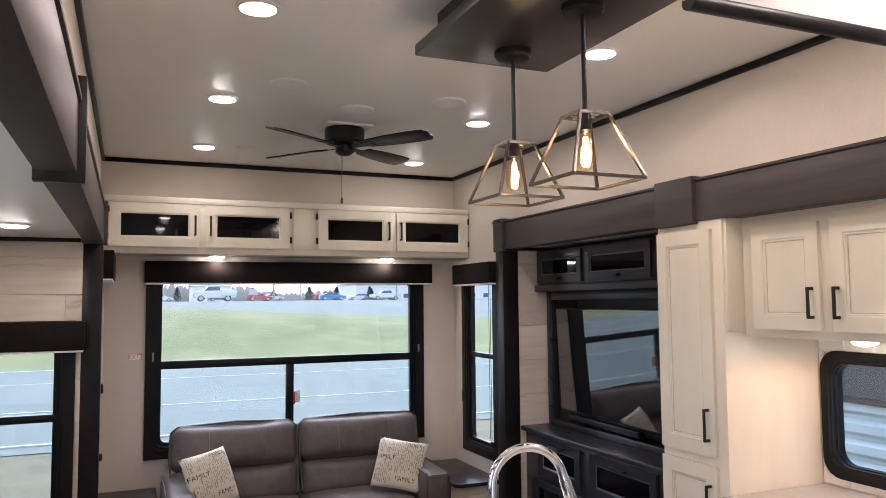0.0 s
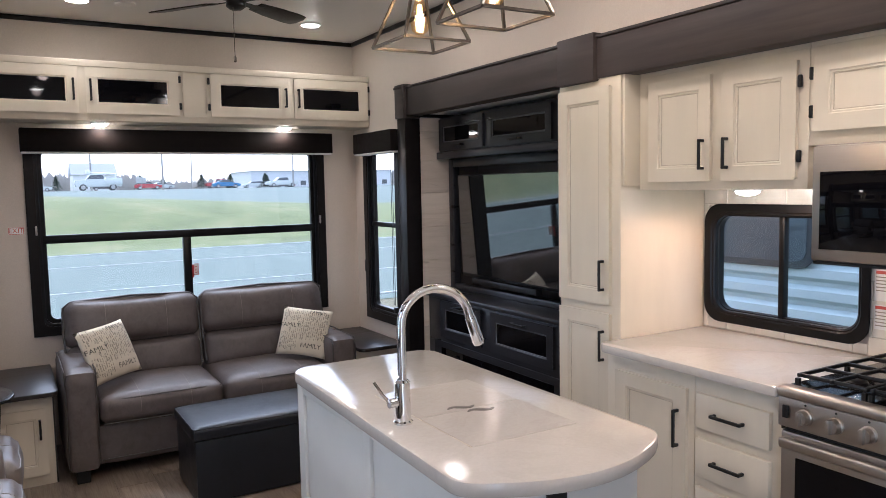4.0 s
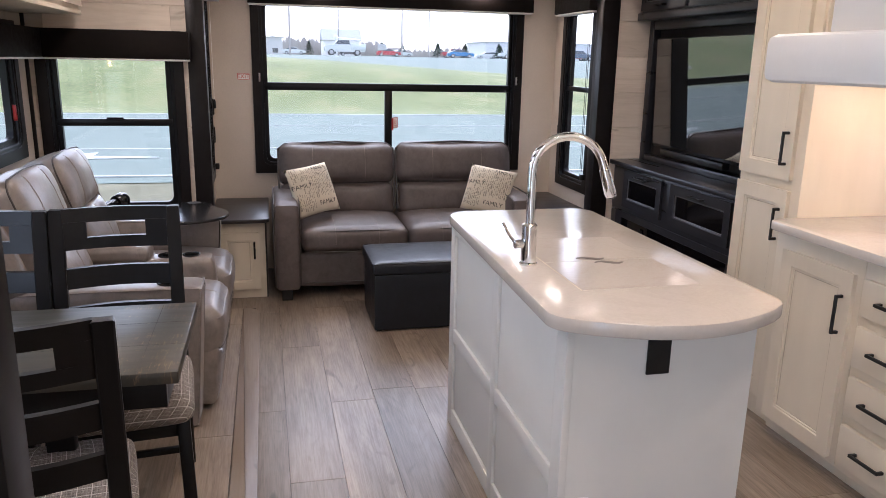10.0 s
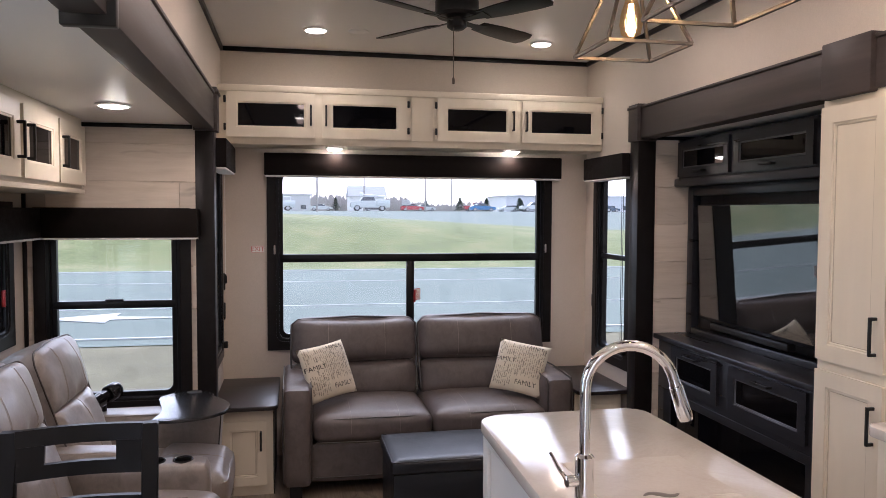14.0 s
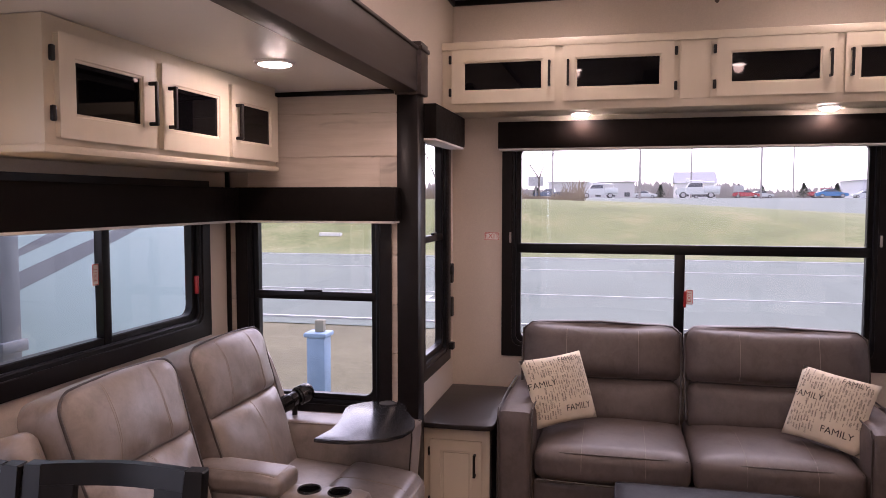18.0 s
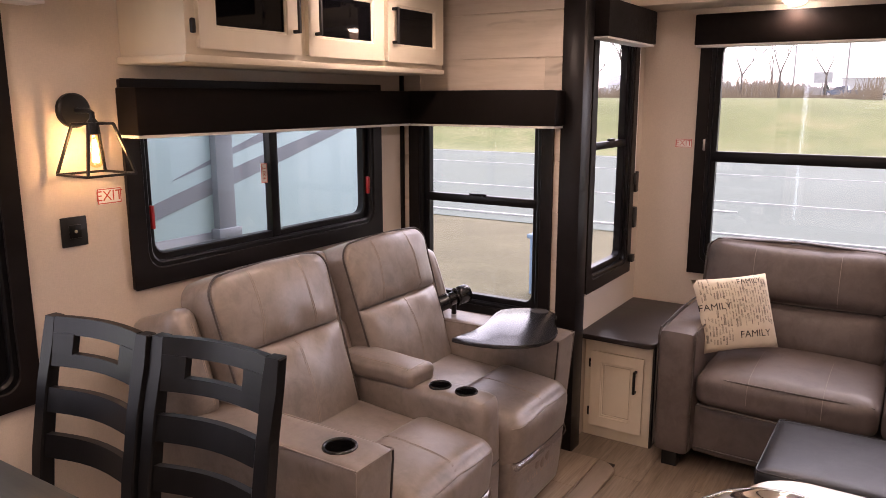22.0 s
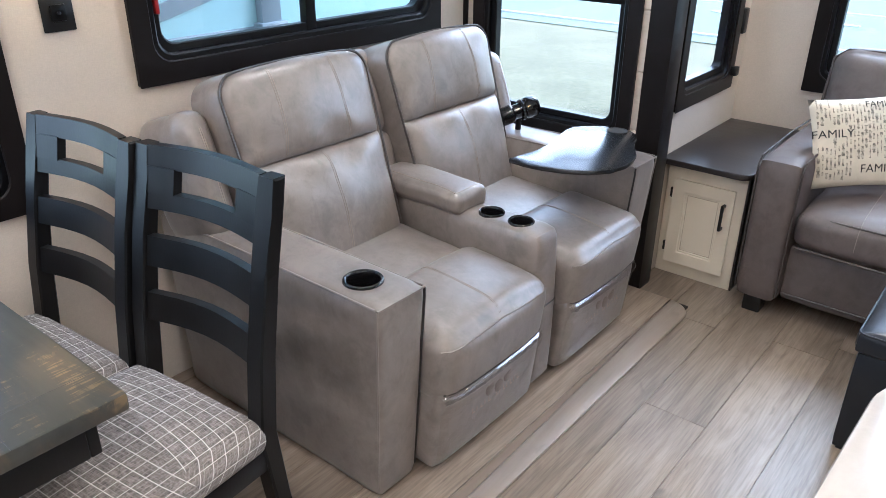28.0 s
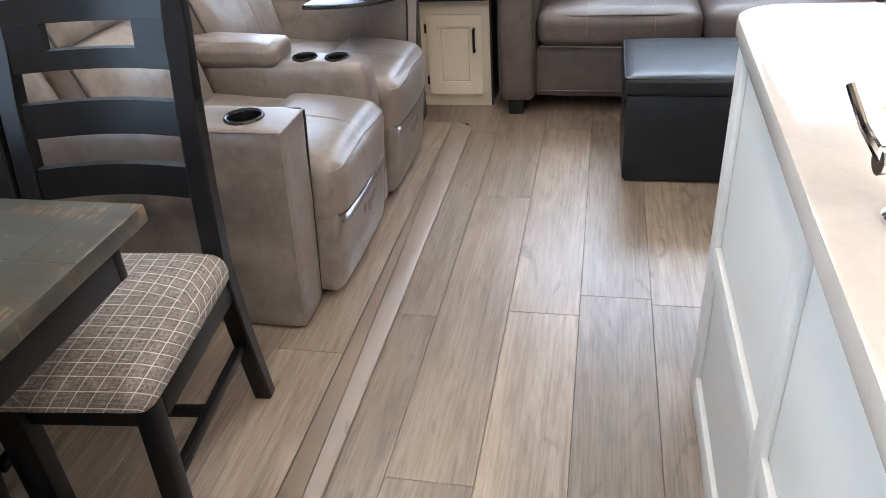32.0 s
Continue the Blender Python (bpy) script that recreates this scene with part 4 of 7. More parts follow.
part("body", bx(2.442, KX - 0.002, KY0 + 0.002, 0.898, 1.585, KZ - 0.002, r=0.002), M_CREAM, oc2)

mw = thing("microwave", "stainless microwave oven with black glass door under the cabinet", "microwave", (2.6, 1.3, 1.34))
part("body", bx(2.375, KX - 0.003, 0.905, 1.662, 1.345, 1.733, r=0.004), M_STEEL, mw)
part("door", bx(2.353, 2.375, 1.08, 1.660, 1.347, 1.728, r=0.006), M_STEEL, mw)
part("window", bx(2.349, 2.354, 1.15, 1.630, 1.386, 1.643, r=0.002), M_DGLASS, mw, "black glass")
part("control_panel", bx(2.353, 2.375, 0.907, 1.076, 1.347, 1.728, r=0.006), M_DGLASS, mw)
bm = bmesh.new()
tube(bm, [(2.350, 1.115, 1.38), (2.322, 1.115, 1.395), (2.322, 1.115, 1.68), (2.350, 1.115, 1.695)], 0.008)
part("handle", bm, M_STEEL, mw)
part("bottom_edge", bx(2.36, KX - 0.01, 0.91, 1.655, 1.335, 1.345), M_BLACK, mw)

rng = thing("gas_range", "stainless gas range with black grates and oven", "range", (2.5, 1.28, 0))
part("body", bx(2.235, KX - 0.003, 0.902, 1.664, 0.09, 0.905, r=0.003), M_STEEL, rng)
part("plinth", bx(2.27, KX - 0.003, 0.905, 1.66, 0.0, 0.09), M_BLACK, rng)
part("cooktop", bx(2.250, KX - 0.004, 0.900, 1.666, 0.905, 0.934, r=0.004), M_BLKGL, rng, "glossy black cooktop")
bm = bmesh.new()
box(bm, 2.188, 2.256, 0.900, 1.668, 0.904, 0.940, r=0.014, seg=4)
part("front_rim", bm, M_STEEL, rng, "rounded steel front rim")
cp = part("control_panel", bx(2.198, 2.235, 0.904, 1.662, 0.806, 0.904, r=0.004), M_STEEL, rng)
part("vent_gap", bx(2.214, 2.236, 0.906, 1.660, 0.792, 0.806), M_BLACK, rng, "dark gap above the oven door")
for k in range(6):
    y = 1.564 - 0.103 * k
    bm = bmesh.new()
    lathe(bm, (2.198, y, 0.856), [(0.027, 0.0), (0.0265, -0.007), (0.0235, -0.010), (0.0225, -0.026), (0.021, -0.030)], 24, 'x')
    box(bm, 2.152, 2.172, y - 0.0055, y + 0.0055, 0.833, 0.880, r=0.003, seg=2)
    part("knob", bm, M_STEEL, cp, "brushed steel knob with raised grip")
    bm = bmesh.new()
    lathe(bm, (2.1985, y, 0.894), [(0.004, 0.0), (0.0035, -0.002)], 10, 'x')
    part("mark", bm, M_INK, cp)
part("switch", bx(2.190, 2.199, 1.622, 1.642, 0.838, 0.880, r=0.002), M_BLACK, cp)
od = part("oven_door", bx(2.208, 2.236, 0.910, 1.658, 0.205, 0.790, r=0.008), M_STEEL, rng)
part("window", bx(2.2045, 2.211, 0.970, 1.602, 0.310, 0.708, r=0.003), M_DGLASS, od, "black oven glass")
bm = bmesh.new()
box(bm, 2.164, 2.188, 0.935, 1.640, 0.742, 0.778, r=0.010, seg=3)
for y in (0.945, 1.605):
    box(bm, 2.186, 2.212, y, y + 0.025, 0.748, 0.772, r=0.003, seg=1)
part("handle", bm, M_STEEL, od)
part("drawer", bx(2.196, 2.236, 0.906, 1.662, 0.095, 0.190, r=0.006), M_STEEL, rng)
for k in range(3):
    y0, y1 = 0.925 + 0.245 * k, 1.150 + 0.245 * k
    bm = bmesh.new()
    for y in (y0, (y0 + y1) / 2, y1):
        box(bm, 2.27, 2.83, y - 0.006, y + 0.006, 0.960, 0.974, r=0.004, seg=2)
    for x in (2.285, 2.42, 2.55, 2.69, 2.83):
        box(bm, x - 0.006, x + 0.006, y0, y1, 0.959, 0.973, r=0.004, seg=2)
    for x in (2.27, 2.55, 2.83):
        for y in (y0, y1):
            box(bm, x - 0.007, x + 0.007, y - 0.007, y + 0.007, 0.930, 0.958)
    part("grate", bm, M_BLACK, rng, "cast iron grate")
for x in (2.42, 2.70):
    for y in (1.04, 1.53):
        bm = bmesh.new()
        lathe(bm, (x, y, 0.930), [(0.050, 0), (0.050, 0.006), (0.036, 0.008), (0.036, 0.018), (0.030, 0.022)], 20)
        part("burner", bm, M_BLACK, rng)

# ---- television wall ----
tvb = thing("media_cabinet", "charcoal wooden media cabinet with glass doors", "cabinet", (2.6, 3.75, 0))
part("body", bx(2.475, KX - 0.002, 2.966, 4.515, 0.06, 0.890, r=0.003), M_TVCAB, tvb)
part("toe_kick", bx(2.50, KX - 0.002, 2.966, 4.515, 0.0, 0.06), M_TVCAB, tvb)
part("top", bx(2.440, KX - 0.002, 2.966, 4.525, 0.890, 0.920, r=0.006), M_TVCAB, tvb)
for u0, u1 in ((3.86, 4.33), (3.17, 3.75)):
    panel_door(tvb, 'x', 2.475, u0, u1, 0.640, 0.872, -1, M_TVCAB, "glass", ((u0 + u1) / 2, 0.842), (), 0.052, hlen=0.13, upright=False)
part("lower_frame", ring_mesh('x', (3.10, 4.42, 0.09, 0.60), (3.17, 4.34, 0.13, 0.56), 2.475, 2.462, 0.003, 0.003, 1, 0.003), M_TVCAB, tvb)
part("fireplace_glass", bx(2.466, 2.474, 3.17, 4.34, 0.13, 0.56), M_DGLASS, tvb, "black glass fireplace front")
tvu = thing("media_wall_cabinet", "charcoal wall cabinet with glass doors above the television", "cabinet", (2.7, 3.75, 1.82))
part("body", bx(2.585, KX - 0.002, 2.966, 4.515, 1.845, KZ - 0.024, r=0.003), M_TVCAB, tvu)
part("lip", bx(2.555, KX - 0.002, 2.966, 4.515, 1.800, 1.845, r=0.006), M_TVCAB, tvu)
for u0, u1 in ((3.97, 4.49), (3.31, 3.92)):
    panel_door(tvu, 'x', 2.585, u0, u1, 1.860, 2.058, -1, M_TVCAB, "glass", ((u0 + u1) / 2, 1.883), (), 0.048, hlen=0.10, upright=False)
part("side_frame", bx(2.640, 2.690, 4.44, 4.500, 0.921, 1.80, r=0.004), M_TVCAB, tvu, "dark upright beside the television")
part("side_wall", bx(2.690, 2.86, 4.47, 4.500, 0.921, 1.80), M_RECESS, tvu)
part("back_panel", bx(2.86, KX - 0.002, 2.966, 4.515, 0.921, 1.80), M_RECESS, tvu)
part("front_rail", bx(2.640, 2.690, 2.966, 4.44, 1.745, 1.80, r=0.004), M_TVCAB, tvu)
part("foot_rail", bx(2.640, 2.690, 2.966, 4.44, 0.921, 0.960, r=0.004), M_TVCAB, tvu)

# splash-back tiles round the kitchen window
sp = thing("splashback", "cream brick-bond tile splashback behind the counter", "splashback", (KX, 2.1, 0.93))
part("grout", wall_mesh('x', KX - 0.0035, KX - 0.0005, 1.668, 2.550, 0.931, 1.584, [(K_WIN[0] - 0.030, K_WIN[1] + 0.030, K_WIN[2] - 0.030, K_WIN[3] + 0.030)]), M_TILEJ, sp)
TW, TH = 0.150, 0.0725
row, z = 0, 0.933
while z + 0.02 < 1.584:
    y = 1.668 - (TW / 2 if row % 2 else 0)
    while y < 2.550:
        y0, y1, z0, z1 = max(y, 1.668), min(y + TW, 2.550), z, min(z + TH, 1.584)
        pieces = [(y0, y1, z0, z1)]
        h = (K_WIN[0] - 0.028, K_WIN[1] + 0.028, K_WIN[2] - 0.028, K_WIN[3] + 0.028)
        if y1 > h[0] and y0 < h[1] and z1 > h[2] and z0 < h[3]:
            pieces = [(y0, min(y1, h[0]), z0, z1), (max(y0, h[1]), y1, z0, z1), (max(y0, h[0]), min(y1, h[1]), z0, min(z1, h[2])), (max(y0, h[0]), min(y1, h[1]), max(z0, h[3]), z1)]
        for a, b, c, d in pieces:
            if b - a > 0.008 and d - c > 0.008:
                part("tile", bx(KX - 0.0075, KX - 0.003, a + 0.001, b - 0.001, c + 0.001, d - 0.001, r=0.0012, seg=1), M_TILE, sp)
        y += TW
    z += TH
    row += 1
for z0, z1 in ((1.04, 1.135), (1.15, 1.27)):
    wl = thing("warning_label", "white warning label with orange and red headings", "label", (KX - 0.008, 1.70, z0))
    part("paper", bx(KX - 0.0095, KX - 0.0085, 1.668, 1.735, z0, z1), M_PLWHITE, wl)
    part("heading", bx(KX - 0.0105, KX - 0.0095, 1.672, 1.731, z1 - 0.016, z1 - 0.004), M_REDINK, wl, "red heading")
    for k in range(5):
        part("text_line", bx(KX - 0.0103, KX - 0.0095, 1.672 + 0.012 * (k % 2), 1.731, z1 - 0.030 - 0.013 * k, z1 - 0.026 - 0.013 * k), M_STITCH, wl)

# ---- television ----
tv = thing("television", "large flat black television with glossy screen, turned a little", "television", (2.616, 4.33, 1.02))
def turned(bm):
    bmesh.ops.rotate(bm, cent=(2.630, 4.33, 1.35), matrix=Matrix.Rotation(radians(-2.3), 3, 'Z') @ Matrix.Rotation(radians(-2.5), 3, 'Y'), verts=bm.verts[:])
    return bm
part("body", turned(bx(2.633, 2.677, 3.05, 4.35, 1.025, 1.690, r=0.006)), M_BLKPL, tv)
part("screen", turned(bx(2.6305, 2.6335, 3.058, 4.342, 1.045, 1.684)), M_SCREEN, tv, "dark mirror-like screen", smooth=None)
part("sound_bar", turned(bx(2.622, 2.667, 3.50, 4.22, 0.985, 1.020, r=0.003)), M_BLACK, tv)
part("wall_mount", bx(2.665, 2.86, 3.45, 3.90, 1.2, 1.5, r=0.004), M_BLACK, tv)

# ---- island ----
def island():
    th = thing("kitchen_island", "white panelled kitchen island", "island", (1.22, 2.1, 0))
    X0, X1, Y0, Y1, H = 0.968, 1.520, 1.625, 2.860, 0.877
    part("body", bx(X0, X1, Y0, Y1, 0.0, H, r=0.003), M_WHITE, th)
    # battens on the long side
    rows = [("corner_batten", Y0 - 0.002, Y0 + 0.055, 0.0, H), ("corner_batten", Y1 - 0.06, Y1 + 0.002, 0.0, H), ("middle_batten", 2.205, 2.255, 0.0, H)]
    for nm, a, b, c, d in rows:
        part(nm, bx(X0 - 0.013, X0, a, b, c, d, r=0.002), M_WHITE, th)
    for a, b in ((Y0 + 0.055, 2.205), (2.255, Y1 - 0.06)):
        for c, d in ((0.0, 0.075), (0.385, 0.440), (0.842, H)):
            part("rail", bx(X0 - 0.0125, X0, a, b, c, d, r=0.002), M_WHITE, th)
    part("front_corner_trim", bx(X0 - 0.013, X0 + 0.01, Y0 - 0.012, Y0 - 0.001, 0.0, H, r=0.002), M_WHITE, th)
    n = 16
    out = []
    def arc(cx, cy, r, a0, a1, k=8):
        for i in range(k + 1):
            a = radians(a0 + (a1 - a0) * i / k)
            out.append((cx + r * math.cos(a), cy + r * math.sin(a)))
    arc(1.490, 2.840, 0.085, 0, 90)
    arc(1.040, 2.825, 0.100, 90, 180)
    arc(0.980, 1.635, 0.080, 180, 235)
    for i in range(1, n):
        f = i / n
        x = 0.935 + (1.545 - 0.935) * f
        out.append((x, 1.570 - 0.105 * math.sin(math.pi * f) ** 0.85))
    arc(1.495, 1.635, 0.080, 305, 360)
    bm = bmesh.new()
    slab(bm, out, 0.878, 0.919, 0.008)
    top = part("worktop", bm, M_QUARTZ, th, "white marbled worktop with bowed end")
    # covers over the sink
    for a, b in ((1.775, 2.070), (2.074, 2.380)):
        part("sink_cover", bx(1.062, 1.430, a, b, 0.918, 0.9202, r=0.001, seg=1), M_QUARTZ, top)
    part("cover_joint", bx(1.0585, 1.0615, 1.775, 2.380, 0.918, 0.9196), M_GLAZE, top, "thin dark joint beside the sink cover")
    # slots are flat marks, the shade inside them put into the colour
    for x, y in ((1.220, 2.045), (1.180, 2.100)):
        bm = bmesh.new()
        pts = [(x + 0.095 * i / 12, y + 0.012 * math.sin(i / 12 * 2 * math.pi), 0.9204) for i in range(13)]
        tube(bm, pts, [0.003 + 0.011 * math.sin(math.pi * i / 12) for i in range(13)], 8)
        bmesh.ops.scale(bm, vec=(1, 1, 0.10), space=Matrix.Translation((0, 0, -0.9204)), verts=bm.verts[:])
        part("finger_slot", bm, M_SLOT, top, "finger slot, coloured as dark as its shade")
    part("outlet_cover", bx(1.190, 1.258, Y0 - 0.008, Y0 - 0.0005, 0.724, 0.862, r=0.003), M_BLACK, th, "black outlet cover")
    part("sticker", bx(0.966, 1.052, Y0 - 0.0028, Y0 - 0.0004, 0.255, 0.372), M_PAPER, th, "white printed sticker")
    part("sticker_heading", bx(0.972, 1.046, Y0 - 0.0034, Y0 - 0.0027, 0.3645, 0.3695), M_LABEL, th, "grey-blue heading bar")
    for k in range(1, 8):
        part("sticker_text", bx(0.973, 1.020 + 0.024 * ((k * 37) % 3) / 2, Y0 - 0.0034, Y0 - 0.0027, 0.358 - 0.013 * k, 0.3615 - 0.013 * k), M_INK, th)
    return th


island()

FX, FY = 1.004, 2.066
fc = thing("kitchen_faucet", "chrome pull-down faucet on the island", "faucet", (FX, FY, 0.92))
swing = Vector((math.cos(radians(-13)), math.sin(radians(-13)), 0))
bm = bmesh.new()
lathe(bm, (FX, FY, 0.919), [(0.029, 0), (0.029, 0.006), (0.0245, 0.010), (0.0235, 0.125), (0.016, 0.132)], 28)
part("base", bm, M_CHROME, fc)
bm = bmesh.new()
pts = [Vector((FX, FY, z)) for z in (1.045, 1.13, 1.205)]
for k in range(1, 15):
    a = radians(180 - 168 * k / 14)
    pts.append(Vector((FX, FY, 1.210 + 0.108 * math.sin(a))) + swing * (0.108 + 0.108 * math.cos(a)))
tube(bm, pts, 0.0135, 18)
part("spout", bm, M_CHROME, fc)
bm = bmesh.new()
e = pts[-1]
d = (pts[-1] - pts[-2]).normalized()
tube(bm, [e, e + d * 0.012, e + d * 0.014, e + d * 0.088, e + d * 0.100], [0.014, 0.0145, 0.0165, 0.0185, 0.016], 18)
head = part("spray_head", bm, M_CHROME, fc)
bm = bmesh.new()
tube(bm, [e + d * 0.1, e + d * 0.103], [0.0155, 0.0145], 16)
part("nozzle", bm, M_BLACK, head, "black spray nozzle ring")
bm = bmesh.new()
tube(bm, [(FX - 0.015, FY, 0.985), (FX - 0.047, FY - 0.003, 0.985)], 0.014, 14)
tube(bm, [(FX - 0.042, FY - 0.002, 0.985), (FX - 0.058, FY + 0.020, 1.01), (FX - 0.070, FY + 0.048, 1.042)], [0.006, 0.005, 0.0045], 8)
part("lever", bm, M_CHROME, fc)

# ---- sofa ----
def piping(parent, pts, r=0.0045, mat=None, name="piping"):
    bm = bmesh.new()
    tube(bm, pts, r, 6)
    return part(name, bm, mat or M_PIPE, parent)


def sofa():
    th = thing("sofa", "two-seat grey-brown leatherette sofa with piped cushions", "sofa", (1.13, 5.0, 0))
    part("frame", bx(0.27, 1.955, 4.72, 5.40, 0.075, 0.30, r=0.02), M_SOFA, th)
    bm = bmesh.new()
    cushion(bm, (1.1125, 4.705, 0.195), (1.41, 0.07, 0.235), 0.025, (0, 0.008, 0), 8)
    part("apron", bm, M_SOFA, th)
    piping(th, [(0.42, 4.664, 0.112), (1.11, 4.655, 0.112), (1.80, 4.664, 0.112)], 0.004)
    for x0, x1, s in ((0.247, 0.412, 1), (1.813, 1.978, -1)):
        bm = bmesh.new()
        cushion(bm, ((x0 + x1) / 2, 5.005, 0.355), (x1 - x0, 0.77, 0.57), 0.035, (0.008, 0.006, 0.012), 8, wrinkle=0.003, seed=x0)
        arm = part("arm", bm, M_SOFA, th)
        for x in (x0 + 0.004, x1 - 0.004):
            piping(arm, [(x, 4.635, 0.10), (x, 4.628, 0.35), (x, 4.635, 0.605), (x, 4.66, 0.636), (x, 5.0, 0.648), (x, 5.3, 0.64)], 0.004)
    for x0, x1 in ((0.415, 1.109), (1.115, 1.810)):
        bm = bmesh.new()
        cushion(bm, ((x0 + x1) / 2, 4.965, 0.395), (x1 - x0, 0.70, 0.155), 0.05, (0.0, 0.012, 0.028), 12, wrinkle=0.005, seed=x1)
        c = part("seat_cushion", bm, M_SOFA, th)
        piping(c, [(x0 + 0.02, 4.630, 0.325), ((x0 + x1) / 2, 4.607, 0.325), (x1 - 0.02, 4.630, 0.325)], 0.005)
        piping(c, [(x0 + 0.02, 4.640, 0.452), ((x0 + x1) / 2, 4.618, 0.46), (x1 - 0.02, 4.640, 0.452)], 0.004)
        for q in (-0.13, 0.15):
            drape(c, [((x0 + x1) / 2 + q, 4.55, 0.33), ((x0 + x1) / 2 + q, 4.95, 0.53)], (0, 0.75, -0.66), 0.0013, M_SOFAST)
    for x0, x1 in ((0.290, 1.107), (1.113, 1.972)):
        cx, w = (x0 + x1) / 2, x1 - x0
        tilt = Matrix.Rotation(radians(-13), 4, 'X')
        bm = bmesh.new()
        cushion(bm, (cx, 5.205, 0.555), (w - 0.02, 0.17, 0.255), 0.07, (0.0, 0.030, 0.0), 12, tilt, 0.006, x0 + 3)
        cushion(bm, (cx, 5.272, 0.802), (w, 0.20, 0.295), 0.075, (0.0, 0.040, 0.012), 14, tilt, 0.007, x0 + 7)
        b = part("back_cushion", bm, M_SOFA, th)
        o = [(x0 + 0.012, 5.135, 0.50), (x0 + 0.004, 5.20, 0.74), (x0 + 0.008, 5.235, 0.917), (x0 + 0.05, 5.245, 0.948), (cx, 5.238, 0.965), (x1 - 0.05, 5.245, 0.948), (x1 - 0.008, 5.235, 0.917), (x1 - 0.004, 5.20, 0.74), (x1 - 0.012, 5.135, 0.50)]
        piping(b, o, 0.0065)
        for q in (-0.17, 0.19):
            drape(b, [(cx + q, 5.0, 0.70), (cx + q, 5.0, 0.93)], (0, 1, 0), 0.0013, M_SOFAST, "stitching")
        # a dark cord stands in for the shade down in the fold
        drape(b, [(x0 + 0.03, 5.0, 0.688), (cx, 5.0, 0.682), (x1 - 0.03, 5.0, 0.688)], (0, 1, 0), 0.004, M_SEAMD, "crease_shade")
    for x in (0.32, 1.905):
        for y in (4.69, 5.33):
            part("foot", bx(x - 0.035, x + 0.035, y - 0.035, y + 0.035, 0.0, 0.076, r=0.006), M_BLACK, th)
    return th


sofa()


def words(parent, text, size, m, mat, surf=None):
    """A line of lettering as flat mesh, laid by m and wrapped to surf(x, y)."""
    cu = bpy.data.curves.new("lettering", 'FONT')
    cu.body, cu.size, cu.align_x, cu.align_y = text, size, 'CENTER', 'CENTER'
    cu.resolution_u = 2
    tmp = bpy.data.objects.new("lettering", cu)
    scene.collection.objects.link(tmp)
    me = bpy.data.meshes.new_from_object(tmp)
    bpy.data.objects.remove(tmp)
    for v in me.vertices:
        v.co = m @ v.co
        if surf:
            v.co.z = surf(v.co.x, v.co.y)
    me.materials.clear()
    me.materials.append(mat)
    ob = new("lettering", me)
    ob.parent = parent
    return ob


def pillow(m, label):
    th = thing("throw_pillow", label, "pillow")
    half, puff = 0.167, 0.056
    bm = bmesh.new()
    n = 14
    grid = {}

    def height(x, y):
        u, v = min(1, abs(x) / half), min(1, abs(y) / half)
        return puff * ((1 - u ** 2.6) * (1 - v ** 2.6)) ** 0.55

    for s in (1, -1):
        for i in range(n + 1):
            for j in range(n + 1):
                u, v = 2 * i / n - 1, 2 * j / n - 1
                edge = i in (0, n) or j in (0, n)
                k = (i, j, 0 if edge else s)
                if k not in grid:
                    pull_in = 1 - 0.055 * ((1 - u * u) * (abs(v) ** 3) + (1 - v * v) * (abs(u) ** 3))
                    x, y = u * half * pull_in, v * half * pull_in
                    w = 0.004 * noise.noise(Vector((u * 2.5, v * 2.5, s * 3.0)))
                    grid[k] = bm.verts.new((x, y, s * (height(x, y) + (0 if edge else w))))
        for i in range(n):
            for j in range(n):
                ks = [(a, b, 0 if (a in (0, n) or b in (0, n)) else s) for a, b in ((i, j), (i + 1, j), (i + 1, j + 1), (i, j + 1))]
                bm.faces.new([grid[k] for k in ks])
    part("cover", bm, M_CANVAS, th, smooth=180)
    surf = lambda x, y: height(x, y) + 0.0045
    words(th, "FAMILY", 0.042, pose(0.062, -0.100, 0), M_INK, surf)
    words(th, "FAMILY", 0.042, pose(-0.095, 0.03, 0), M_INK, surf)
    words(th, "FAMILY", 0.034, pose(0.074, 0.134, 0), M_INK, surf)
    rnd = random.Random(5)
    bm = bmesh.new()
    for col in range(23):
        x = -0.143 + col * 0.0130
        y = -0.142 + rnd.random() * 0.03
        while y < 0.132:
            l = rnd.uniform(0.015, 0.05)
            if not ((abs(y + 0.108) < 0.035 and x > -0.03) or (abs(y - 0.02) < 0.035 and x < -0.05) or (abs(y - 0.148) < 0.03 and x > 0)):
                w = rnd.choice((0.0028, 0.0042, 0.0058))
                yy = y
                while yy < y + l - 0.004:
                    ww = w * rnd.uniform(0.5, 1.0)
                    bm.faces.new([bm.verts.new((px, py, surf(px, py))) for px, py in ((x - ww, yy), (x + ww, yy), (x + ww, yy + 0.0019), (x - ww, yy + 0.0019))])
                    yy += 0.0042
            y += l + rnd.uniform(0.005, 0.012)
    part("printed_script", bm, M_INK, th, "rows of small illegible printed script", kind="stuff")
    th.matrix_basis = m
    return th


def leaning(centre, right, up):
    """A pillow's place: its middle, and the ways its width and its height run."""
    x = Vector(right).normalized()
    z = x.cross(Vector(up)).normalized()
    y = z.cross(x)
    m = Matrix((x, y, z)).transposed().to_4x4()
    m.translation = Vector(centre)
    return m


pillow(leaning((0.505, 4.896, 0.680), (0.268, 0.172, 0.03), (-0.09, 0.10, 0.32)), "cream canvas throw pillow printed with black words")
